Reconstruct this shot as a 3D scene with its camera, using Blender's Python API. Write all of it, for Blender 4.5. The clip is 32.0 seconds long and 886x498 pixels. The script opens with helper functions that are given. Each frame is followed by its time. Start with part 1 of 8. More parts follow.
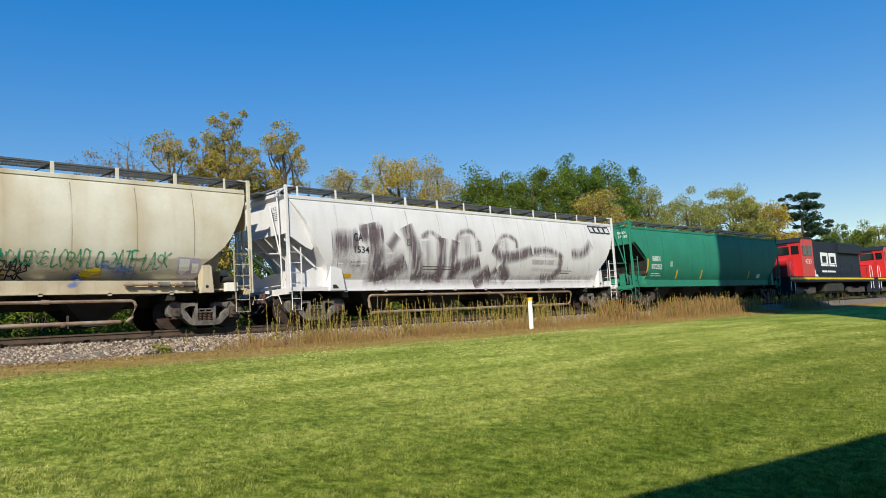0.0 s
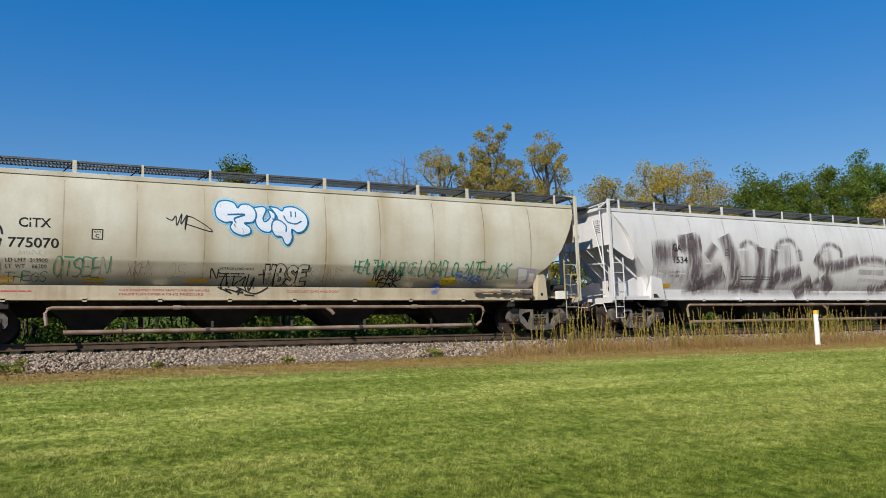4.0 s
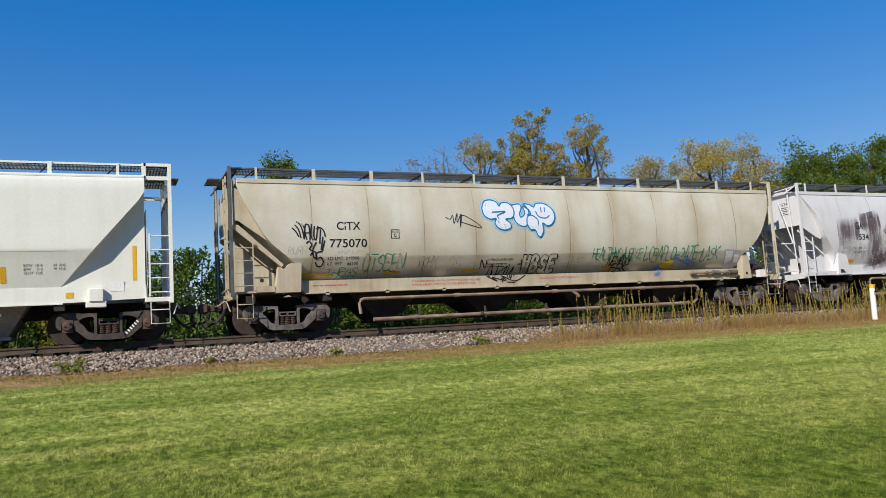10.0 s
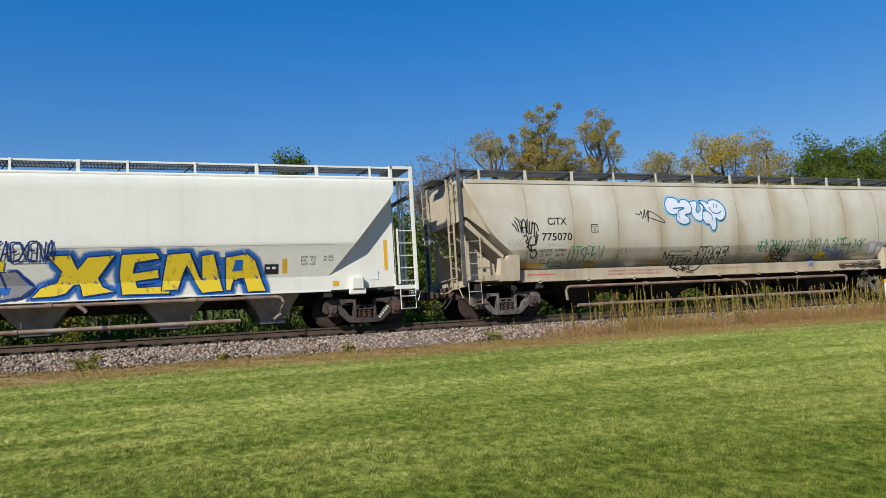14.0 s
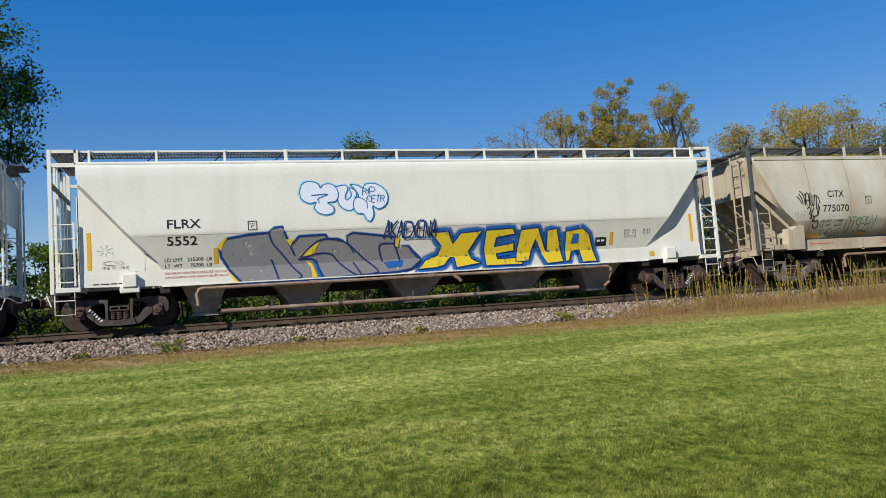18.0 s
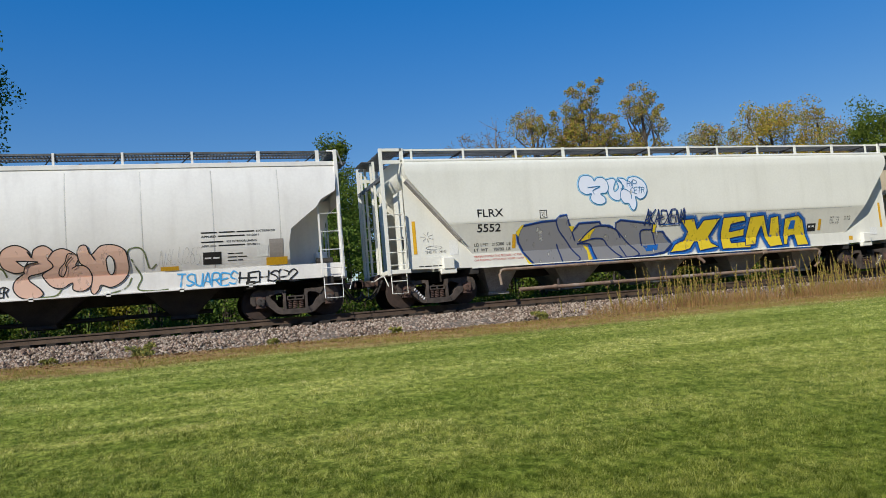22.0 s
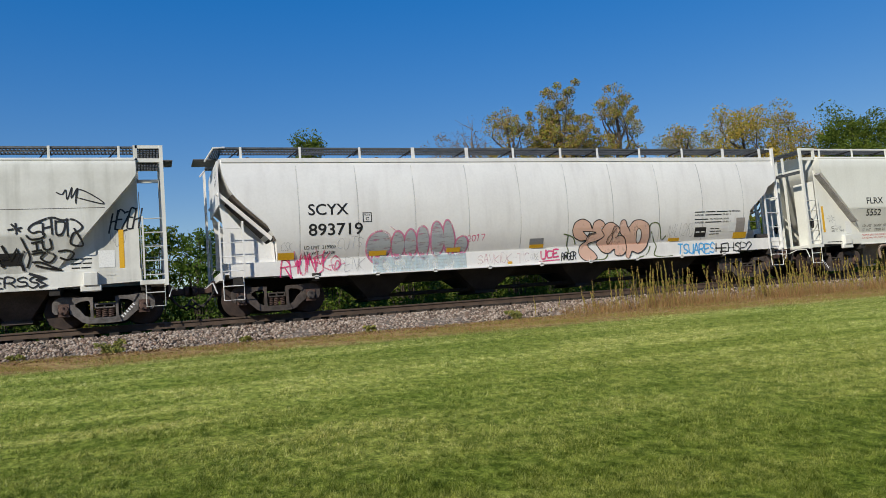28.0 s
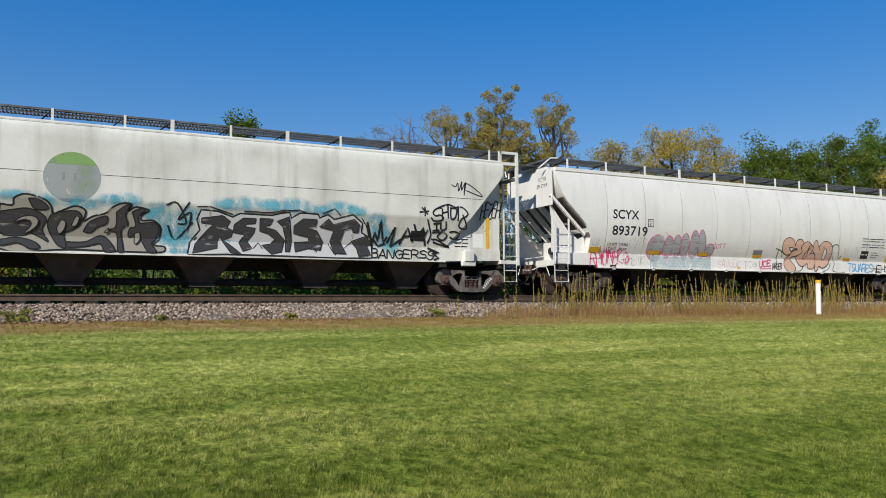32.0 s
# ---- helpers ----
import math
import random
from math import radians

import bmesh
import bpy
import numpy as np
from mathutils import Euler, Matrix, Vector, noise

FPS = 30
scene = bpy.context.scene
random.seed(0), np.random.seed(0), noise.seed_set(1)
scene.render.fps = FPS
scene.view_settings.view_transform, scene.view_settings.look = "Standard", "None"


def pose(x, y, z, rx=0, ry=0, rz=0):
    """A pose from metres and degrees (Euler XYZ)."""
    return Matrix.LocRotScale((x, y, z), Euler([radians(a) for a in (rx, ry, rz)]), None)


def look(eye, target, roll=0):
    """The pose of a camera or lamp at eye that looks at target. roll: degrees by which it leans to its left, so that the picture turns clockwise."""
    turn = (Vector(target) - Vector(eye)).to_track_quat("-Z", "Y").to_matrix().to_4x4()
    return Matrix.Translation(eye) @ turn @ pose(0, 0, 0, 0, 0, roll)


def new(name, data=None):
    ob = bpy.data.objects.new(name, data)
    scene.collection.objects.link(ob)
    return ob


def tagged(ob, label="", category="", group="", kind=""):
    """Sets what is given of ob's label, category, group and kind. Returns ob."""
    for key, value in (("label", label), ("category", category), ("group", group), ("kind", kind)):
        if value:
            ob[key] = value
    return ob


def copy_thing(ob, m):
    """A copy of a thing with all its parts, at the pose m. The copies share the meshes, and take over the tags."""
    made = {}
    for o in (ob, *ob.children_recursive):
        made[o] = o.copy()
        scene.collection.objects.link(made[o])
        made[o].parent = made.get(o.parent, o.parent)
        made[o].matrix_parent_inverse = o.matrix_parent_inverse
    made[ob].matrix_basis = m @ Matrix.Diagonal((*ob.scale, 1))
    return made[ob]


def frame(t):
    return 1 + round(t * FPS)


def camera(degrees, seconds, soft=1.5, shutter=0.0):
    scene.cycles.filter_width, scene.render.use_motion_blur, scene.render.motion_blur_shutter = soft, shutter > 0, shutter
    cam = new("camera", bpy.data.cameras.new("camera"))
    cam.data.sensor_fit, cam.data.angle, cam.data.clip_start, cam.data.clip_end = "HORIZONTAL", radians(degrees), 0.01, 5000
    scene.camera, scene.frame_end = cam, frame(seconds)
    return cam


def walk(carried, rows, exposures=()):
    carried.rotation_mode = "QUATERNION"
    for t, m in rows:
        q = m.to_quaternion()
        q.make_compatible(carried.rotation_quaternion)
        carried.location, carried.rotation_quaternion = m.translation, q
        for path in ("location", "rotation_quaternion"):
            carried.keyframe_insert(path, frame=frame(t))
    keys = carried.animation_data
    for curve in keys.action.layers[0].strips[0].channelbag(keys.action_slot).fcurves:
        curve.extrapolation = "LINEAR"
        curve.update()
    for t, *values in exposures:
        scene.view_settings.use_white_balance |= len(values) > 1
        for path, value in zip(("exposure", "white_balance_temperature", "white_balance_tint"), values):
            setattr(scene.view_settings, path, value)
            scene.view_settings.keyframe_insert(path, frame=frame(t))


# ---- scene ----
# The camera stands on the lawn south of the track and pans by hand.
EYE = (0.0, 0.0, -0.30)
cam = camera(59.28, 32.0, soft=0.66)
# seconds, yaw, pitch, roll
PATH = [
    (0, -45.66, 5.67, 3.54), (0.5, -38.80, 6.12, 3.62), (1, -31.07, 6.67, 3.54), (1.5, -29.95, 6.81, 3.58), (2, -28.79, 6.92, 3.54),
    (2.5, -25.50, 7.09, 2.93), (4.5, -26.65, 7.25, 1.41), (5, -25.30, 7.17, 1.48), (5.5, -23.17, 7.22, 2.22), (6, -23.52, 7.14, 2.66),
    (6.5, -23.91, 6.99, 3.00), (7, -23.55, 6.75, 3.08), (7.5, -23.91, 6.75, 3.20), (8, -23.42, 6.77, 3.28), (8.5, -22.87, 6.77, 3.40),
    (9, -23.55, 6.69, 3.52), (9.5, -22.11, 6.70, 3.43), (10, -23.13, 6.49, 3.54), (10.5, -22.80, 6.31, 3.60), (11, -21.57, 6.34, 3.74),
    (11.5, -22.47, 6.23, 3.88), (12, -22.39, 6.23, 3.79), (12.5, -21.36, 6.29, 3.55), (13, -22.24, 6.25, 3.66), (13.5, -22.28, 6.24, 3.65),
    (15.5, -21.66, 6.23, 3.60), (16, -20.52, 6.29, 3.78), (16.5, -20.15, 6.19, 3.61), (17, -20.05, 5.78, 3.61), (17.5, -18.71, 5.21, 4.17),
    (18, -16.98, 5.24, 4.19), (18.5, -18.12, 5.09, 4.33), (19, -18.28, 5.13, 4.15), (19.5, -18.19, 5.19, 3.95), (20, -17.97, 5.17, 3.91),
    (20.5, -18.27, 5.18, 4.32), (21, -17.82, 5.30, 4.43), (21.5, -16.99, 5.31, 4.44), (22, -18.88, 5.10, 4.93), (22.5, -17.62, 5.18, 5.12),
    (23, -17.84, 5.13, 5.23), (23.5, -18.65, 5.01, 5.43), (24, -18.97, 4.99, 5.34), (24.5, -19.75, 4.93, 5.02), (25, -19.48, 4.99, 4.81),
    (25.5, -19.80, 4.89, 4.71), (27.5, -20.63, 4.85, 4.55), (28, -20.78, 4.85, 4.52), (28.5, -19.16, 4.94, 4.19), (29, -21.64, 4.82, 4.41),
    (29.5, -19.42, 5.05, 4.24), (30, -21.06, 4.95, 4.33), (30.5, -19.62, 4.86, 4.23), (31, -21.13, 4.97, 2.67), (31.5, -23.73, 4.73, 1.05),
    (32, -26.40, 4.30, 0.31),
]
walk(cam, [(t, pose(*EYE, 90 + p, r, y)) for t, y, p, r in PATH],
     [(0, 0.37, 6900, 5), (1, 0.35, 6900, 5), (2.3, 0.20, 6850, 6), (6, 0.10, 6600, 8), (10, 0.14, 6520, 10), (13, 0.12, 6500, 10), (19, 0.06, 6500, 10), (24, -0.02, 6500, 10), (27, -0.06, 6500, 10), (29, -0.06, 6500, 10), (31, 0.06, 6500, 10), (32, 0.08, 6500, 10)])

# ---- light ----
SUN_HIGH = radians(34)
world = bpy.data.worlds.new("sky")
scene.world = world
world.use_nodes = True
wn = world.node_tree.nodes
sky = wn.new("ShaderNodeTexSky")
sky.sky_type = "NISHITA"
sky.sun_disc = False
sky.sun_elevation = SUN_HIGH
sky.sun_rotation = radians(232)
sky.air_density, sky.dust_density, sky.ozone_density = 1.0, 0.0, 2.0
wn["Background"].inputs["Strength"].default_value = 0.114
deep = wn.new("ShaderNodeHueSaturation")
deep.inputs["Hue"].default_value, deep.inputs["Saturation"].default_value, deep.inputs["Value"].default_value = 0.5205, 2.58, 2.41
flat = wn.new("ShaderNodeGamma")
flat.inputs["Gamma"].default_value = 0.44
world.node_tree.links.new(sky.outputs["Color"], flat.inputs["Color"])
world.node_tree.links.new(flat.outputs["Color"], deep.inputs["Color"])
world.node_tree.links.new(deep.outputs["Color"], wn["Background"].inputs["Color"])
sun = new("sun", bpy.data.lights.new("sun", "SUN"))
sun.data.energy, sun.data.angle, sun.data.color = 5.0, radians(0.55), (0.975, 0.93, 0.80)
SUN_DIR = Vector((math.sin(radians(52)) * math.cos(SUN_HIGH), math.cos(radians(52)) * math.cos(SUN_HIGH), -math.sin(SUN_HIGH)))
sun.matrix_world = look(tuple(-60 * SUN_DIR), (0, 0, 0))

D = 22.5        # the track's centre line lies at y = D
RT = 0.09       # top of the rails
AX = RT + 0.457  # axle height


# ---- materials ----
def material(name):
    m = bpy.data.materials.new(name)
    m.use_nodes = True
    n = m.node_tree
    return m, n.nodes, n.links, n.nodes["Principled BSDF"]


def noise_node(nodes, links, scale, detail=4.0, stretch=(1, 1, 1), coords="Object", rough=0.55):
    tc = nodes.new("ShaderNodeTexCoord")
    mp = nodes.new("ShaderNodeMapping")
    mp.inputs["Scale"].default_value = stretch
    nz = nodes.new("ShaderNodeTexNoise")
    nz.inputs["Scale"].default_value, nz.inputs["Detail"].default_value, nz.inputs["Roughness"].default_value = scale, detail, rough
    links.new(tc.outputs[coords], mp.inputs["Vector"])
    links.new(mp.outputs["Vector"], nz.inputs["Vector"])
    return nz


def ramp(nodes, links, src, stops):
    r = nodes.new("ShaderNodeValToRGB")
    el = r.color_ramp.elements
    while len(el) < len(stops):
        el.new(0.5)
    for e, (p, c) in zip(el, stops):
        e.position, e.color = p, (*c, 1) if len(c) == 3 else c
    links.new(src, r.inputs["Fac"])
    return r


def mixed(nodes, links, fac, a, b, mode="MIX"):
    m = nodes.new("ShaderNodeMix")
    m.data_type, m.blend_type = "RGBA", mode
    for sock, v in ((m.inputs[0], fac), (m.inputs[6], a), (m.inputs[7], b)):
        if isinstance(v, (int, float)):
            sock.default_value = v
        elif isinstance(v, tuple):
            sock.default_value = (*v, 1)
        else:
            links.new(v, sock)
    return m.outputs[2]


def bumped(nodes, links, bsdf, src, strength, distance=0.01):
    b = nodes.new("ShaderNodeBump")
    b.inputs["Strength"].default_value, b.inputs["Distance"].default_value = strength, distance
    links.new(src, b.inputs["Height"])
    links.new(b.outputs["Normal"], bsdf.inputs["Normal"])


def paint(name, base, dirt, amount=0.5, rough=0.55, streak=0.5, metal=0.0, scale=1.0, seam=None):
    """Weathered paint: broad stains, vertical rain streaks and fine specks over one base colour; seam: rust dust bled from welds (first, pitch, reach, amount)."""
    m, n, l, b = material(name)
    broad = noise_node(n, l, 0.55 * scale, 5)
    fine = noise_node(n, l, 14 * scale, 6)
    rain = noise_node(n, l, 3.2 * scale, 5, (1.0, 1.0, 0.09))
    r1 = ramp(n, l, broad.outputs["Fac"], [(0.42, (0, 0, 0)), (0.72, (amount,) * 3)])
    r2 = ramp(n, l, rain.outputs["Fac"], [(0.50, (0, 0, 0)), (0.78, (streak,) * 3)])
    r3 = ramp(n, l, fine.outputs["Fac"], [(0.30, (0.96,) * 3), (0.70, (1.02,) * 3)])
    c = mixed(n, l, r1.outputs["Color"], base, dirt)
    c = mixed(n, l, r2.outputs["Color"], c, dirt)
    c = mixed(n, l, 1.0, c, r3.outputs["Color"], "MULTIPLY")
    if seam:
        tc, sep = n.new("ShaderNodeTexCoord"), n.new("ShaderNodeSeparateXYZ")
        l.new(tc.outputs["Object"], sep.inputs["Vector"])
        step, fold, near, much = (n.new("ShaderNodeMath") for _ in range(4))
        step.operation, fold.operation, near.operation, much.operation = "SUBTRACT", "PINGPONG", "POWER", "MULTIPLY"
        l.new(sep.outputs["X"], step.inputs[0])
        step.inputs[1].default_value = seam[0]
        l.new(step.outputs["Value"], fold.inputs[0])
        fold.inputs[1].default_value = seam[1] / 2
        reach = n.new("ShaderNodeMapRange")
        reach.inputs["From Min"].default_value, reach.inputs["From Max"].default_value = 0.0, seam[2]
        reach.inputs["To Min"].default_value, reach.inputs["To Max"].default_value = 1.0, 0.0
        l.new(fold.outputs["Value"], reach.inputs["Value"])
        l.new(reach.outputs["Result"], near.inputs[0])
        near.inputs[1].default_value = 2.0
        cloud = noise_node(n, l, 0.7, 4, (1.0, 1.0, 0.6))
        r4 = ramp(n, l, cloud.outputs["Fac"], [(0.36, (0.15 * seam[3],) * 3), (0.62, (seam[3],) * 3)])
        l.new(near.outputs["Value"], much.inputs[0])
        l.new(r4.outputs["Color"], much.inputs[1])
        c = mixed(n, l, much.outputs["Value"], c, dirt)
    l.new(c, b.inputs["Base Color"])
    b.inputs["Roughness"].default_value, b.inputs["Metallic"].default_value = rough, metal
    bumped(n, l, b, fine.outputs["Fac"], 0.05, 0.003)
    return m


def spray(name, color, rough=0.6, soft=0.25, cover=1.0, grain=0.35, run=(1, 1, 0.5)):
    """Sprayed paint: full in the middle of the stroke, thinning out at its edges and where it has worn."""
    m, n, l, b = material(name)
    b.inputs["Base Color"].default_value = (*color, 1)
    b.inputs["Roughness"].default_value = rough
    uv = n.new("ShaderNodeTexCoord")
    sep = n.new("ShaderNodeSeparateXYZ")
    l.new(uv.outputs["UV"], sep.inputs["Vector"])
    edge = n.new("ShaderNodeMapRange")
    edge.inputs["From Min"].default_value, edge.inputs["From Max"].default_value = 0.0, soft
    l.new(sep.outputs["Y"], edge.inputs["Value"])
    nz = noise_node(n, l, 5.0, 6, run)
    worn = n.new("ShaderNodeMapRange")
    worn.inputs["From Min"].default_value, worn.inputs["From Max"].default_value = 0.28, 0.28 + grain
    l.new(nz.outputs["Fac"], worn.inputs["Value"])
    mul = n.new("ShaderNodeMath")
    mul.operation = "MULTIPLY"
    l.new(edge.outputs["Result"], mul.inputs[0])
    l.new(worn.outputs["Result"], mul.inputs[1])
    mul2 = n.new("ShaderNodeMath")
    mul2.operation = "MULTIPLY"
    l.new(mul.outputs["Value"], mul2.inputs[0])
    mul2.inputs[1].default_value = cover
    l.new(mul2.outputs["Value"], b.inputs["Alpha"])
    return m


def leafy(name, colors, trans=0.35):
    m, n, l, b = material(name)
    g = n.new("ShaderNodeNewGeometry")
    k = len(colors)
    r = ramp(n, l, g.outputs["Random Per Island"], [((i + 0.5) / k, c) for i, c in enumerate(colors)])
    l.new(r.outputs["Color"], b.inputs["Base Color"])
    b.inputs["Roughness"].default_value, b.inputs["Specular IOR Level"].default_value = 0.9, 0.06
    t = n.new("ShaderNodeBsdfTranslucent")
    l.new(r.outputs["Color"], t.inputs["Color"])
    mx = n.new("ShaderNodeMixShader")
    mx.inputs["Fac"].default_value = trans
    l.new(b.outputs["BSDF"], mx.inputs[1])
    l.new(t.outputs["BSDF"], mx.inputs[2])
    l.new(mx.outputs["Shader"], n["Material Output"].inputs["Surface"])
    return m


def mottled(name, stops, scale, rough=0.9, bump=0.4, fine=40, metal=0.0, stretch=(1, 1, 1)):
    m, n, l, b = material(name)
    a = noise_node(n, l, scale, 6, stretch)
    f = noise_node(n, l, fine, 5, stretch)
    r = ramp(n, l, a.outputs["Fac"], stops)
    r3 = ramp(n, l, f.outputs["Fac"], [(0.3, (0.72,) * 3), (0.7, (1.15,) * 3)])
    l.new(mixed(n, l, 1.0, r.outputs["Color"], r3.outputs["Color"], "MULTIPLY"), b.inputs["Base Color"])
    b.inputs["Roughness"].default_value, b.inputs["Metallic"].default_value = rough, metal
    bumped(n, l, b, f.outputs["Fac"], bump, 0.02)
    return m


def plain(name, color, rough=0.6, metal=0.0):
    m, n, l, b = material(name)
    f = noise_node(n, l, 25, 4)
    r3 = ramp(n, l, f.outputs["Fac"], [(0.3, tuple(0.88 * c for c in color)), (0.7, tuple(min(1, 1.08 * c) for c in color))])
    l.new(r3.outputs["Color"], b.inputs["Base Color"])
    b.inputs["Roughness"].default_value, b.inputs["Metallic"].default_value = rough, metal
    return m


def mowing(nodes, links):
    """Soft uneven tone of the mown turf: broad patches and faint long swaths, as one colour factor."""
    broad = noise_node(nodes, links, 0.22, 3, (0.8, 1.0, 1.0))
    band = noise_node(nodes, links, 0.95, 3, (0.20, 1.0, 1.0), "Object", 0.55)
    patch = noise_node(nodes, links, 1.9, 4, (0.6, 1.0, 1.0))
    clump = noise_node(nodes, links, 9.0, 5, (1.0, 0.72, 1.0), "Object", 0.75)
    r = ramp(nodes, links, band.outputs["Fac"], [(0.36, (0.76, 0.82, 0.68)), (0.50, (1.0, 1.0, 1.0)), (0.63, (1.34, 1.24, 1.46))])
    r2 = ramp(nodes, links, broad.outputs["Fac"], [(0.34, (0.90, 0.95, 0.86)), (0.66, (1.10, 1.05, 1.10))])
    r3 = ramp(nodes, links, patch.outputs["Fac"], [(0.34, (0.86, 0.90, 0.82)), (0.66, (1.10, 1.07, 1.12))])
    r4 = ramp(nodes, links, clump.outputs["Fac"], [(0.39, (0.46, 0.54, 0.40)), (0.61, (1.42, 1.36, 1.42))])
    c = mixed(nodes, links, 1.0, r.outputs["Color"], r2.outputs["Color"], "MULTIPLY")
    c = mixed(nodes, links, 1.0, c, r4.outputs["Color"], "MULTIPLY")
    c = mixed(nodes, links, 1.0, c, r3.outputs["Color"], "MULTIPLY")
    # near turf darker, far turf paler: its grazing-angle brightness is put into the colour
    tc = nodes.new("ShaderNodeTexCoord")
    sep = nodes.new("ShaderNodeSeparateXYZ")
    links.new(tc.outputs["Object"], sep.inputs["Vector"])
    up = nodes.new("ShaderNodeMapRange")
    up.inputs["From Min"].default_value, up.inputs["From Max"].default_value = 5.0, 16.0
    links.new(sep.outputs["Y"], up.inputs["Value"])
    r5 = ramp(nodes, links, up.outputs["Result"], [(0.0, (0.82, 0.80, 0.72)), (0.5, (1.32, 1.22, 1.40)), (1.0, (1.19, 1.12, 1.36))])
    return mixed(nodes, links, 1.0, c, r5.outputs["Color"], "MULTIPLY")


def lawn_material():
    m, n, l, b = material("lawn grass")
    fine = noise_node(n, l, 38, 6, (0.6, 1.0, 1.0))
    r3 = ramp(n, l, fine.outputs["Fac"], [(0.30, (0.07, 0.10, 0.014)), (0.70, (0.28, 0.345, 0.06))])
    c = mixed(n, l, 1.0, r3.outputs["Color"], mowing(n, l), "MULTIPLY")
    # towards the track the turf dries out to tan and then to bare brown soil
    tc = n.new("ShaderNodeTexCoord")
    sep = n.new("ShaderNodeSeparateXYZ")
    l.new(tc.outputs["Object"], sep.inputs["Vector"])
    wob = noise_node(n, l, 0.8, 5)
    add = n.new("ShaderNodeMath")
    add.operation = "MULTIPLY_ADD"
    l.new(wob.outputs["Fac"], add.inputs[0])
    add.inputs[1].default_value = 2.2
    l.new(sep.outputs["Y"], add.inputs[2])

    def step(lo, hi, src):
        k = n.new("ShaderNodeMapRange")
        k.inputs["From Min"].default_value, k.inputs["From Max"].default_value = lo, hi
        l.new(src, k.inputs["Value"])
        return k.outputs["Result"]

    dry = noise_node(n, l, 4.5, 9, (0.6, 1.0, 1.0), "Object", 0.7)
    straw = ramp(n, l, dry.outputs["Fac"], [(0.34, (0.14, 0.075, 0.036)), (0.47, (0.28, 0.175, 0.078)), (0.56, (0.38, 0.265, 0.105)), (0.68, (0.26, 0.26, 0.075))])
    earth = ramp(n, l, dry.outputs["Fac"], [(0.34, (0.085, 0.043, 0.028)), (0.52, (0.20, 0.105, 0.066)), (0.68, (0.30, 0.195, 0.13))])
    bank = ramp(n, l, wob.outputs["Fac"], [(0.3, (0.05, 0.085, 0.018)), (0.7, (0.12, 0.15, 0.035))])
    c = mixed(n, l, step(16.1, 17.0, add.outputs["Value"]), c, straw.outputs["Color"])
    c = mixed(n, l, step(18.6, 19.8, add.outputs["Value"]), c, earth.outputs["Color"])
    c = mixed(n, l, step(25.5, 26.5, sep.outputs["Y"]), c, bank.outputs["Color"])
    l.new(c, b.inputs["Base Color"])
    b.inputs["Roughness"].default_value, b.inputs["Specular IOR Level"].default_value = 0.95, 0.05
    bumped(n, l, b, fine.outputs["Fac"], 0.6, 0.03)
    return m


def blade_material():
    m = leafy("grass blades", [(0.085, 0.115, 0.018), (0.20, 0.24, 0.042), (0.30, 0.34, 0.07), (0.37, 0.415, 0.115), (0.435, 0.465, 0.175)], 0.25)
    n, l = m.node_tree.nodes, m.node_tree.links
    c = mixed(n, l, 1.0, n["Color Ramp"].outputs["Color"], mowing(n, l), "MULTIPLY")
    l.new(c, n["Principled BSDF"].inputs["Base Color"])
    l.new(c, n["Translucent BSDF"].inputs["Color"])
    return m


M_LAWN = lawn_material()
M_BLADE = blade_material()
M_STRAW = leafy("dry grass", [(0.215, 0.115, 0.055), (0.345, 0.220, 0.090), (0.455, 0.295, 0.120), (0.290, 0.135, 0.078), (0.245, 0.240, 0.062), (0.400, 0.225, 0.100)], 0.3)
M_WEED = leafy("tall weeds", [(0.317, 0.207, 0.073), (0.439, 0.354, 0.085), (0.512, 0.366, 0.122), (0.293, 0.305, 0.061), (0.415, 0.366, 0.085), (0.293, 0.159, 0.085)], 0.35)
M_VERGE = leafy("verge grass", [(0.22, 0.19, 0.05), (0.33, 0.27, 0.075), (0.24, 0.25, 0.055), (0.42, 0.29, 0.105), (0.30, 0.165, 0.072), (0.19, 0.22, 0.045)], 0.25)
M_DEADLEAF = leafy("dead leaves", [(0.22, 0.125, 0.065), (0.34, 0.22, 0.11), (0.16, 0.09, 0.05), (0.43, 0.33, 0.18), (0.29, 0.17, 0.085)], 0.15)
M_BALLAST = mottled("ballast", [(0.3, (0.06, 0.048, 0.040)), (0.5, (0.15, 0.122, 0.10)), (0.7, (0.27, 0.225, 0.19))], 14, 0.95, 1.0, 30)
M_STONE = leafy("crushed stone", [(0.085, 0.062, 0.048), (0.215, 0.168, 0.132), (0.34, 0.275, 0.222), (0.48, 0.405, 0.335), (0.27, 0.18, 0.135), (0.16, 0.115, 0.09)], 0.0)
M_RAIL = mottled("rusty rail steel", [(0.3, (0.062, 0.040, 0.028)), (0.7, (0.125, 0.082, 0.056))], 3, 0.85, 0.2, 60)
M_RAILTOP = plain("polished rail head", (0.20, 0.185, 0.17), 0.38, 0.9)
M_TIE = mottled("creosoted timber", [(0.3, (0.018, 0.014, 0.011)), (0.7, (0.055, 0.041, 0.031))], 6, 0.9, 0.6, 30, 0, (1, 0.2, 1))
M_STEEL = mottled("grimy cast steel", [(0.3, (0.0348, 0.0290, 0.0267)), (0.6, (0.0696, 0.0568, 0.0522)), (0.8, (0.1160, 0.0928, 0.0835))], 5, 0.75, 0.3, 40)
M_CAST = mottled("weathered cast steel", [(0.3, (0.0600, 0.0500, 0.0450)), (0.55, (0.1500, 0.1320, 0.1220)), (0.75, (0.2400, 0.2150, 0.2000))], 4, 0.75, 0.3, 40)
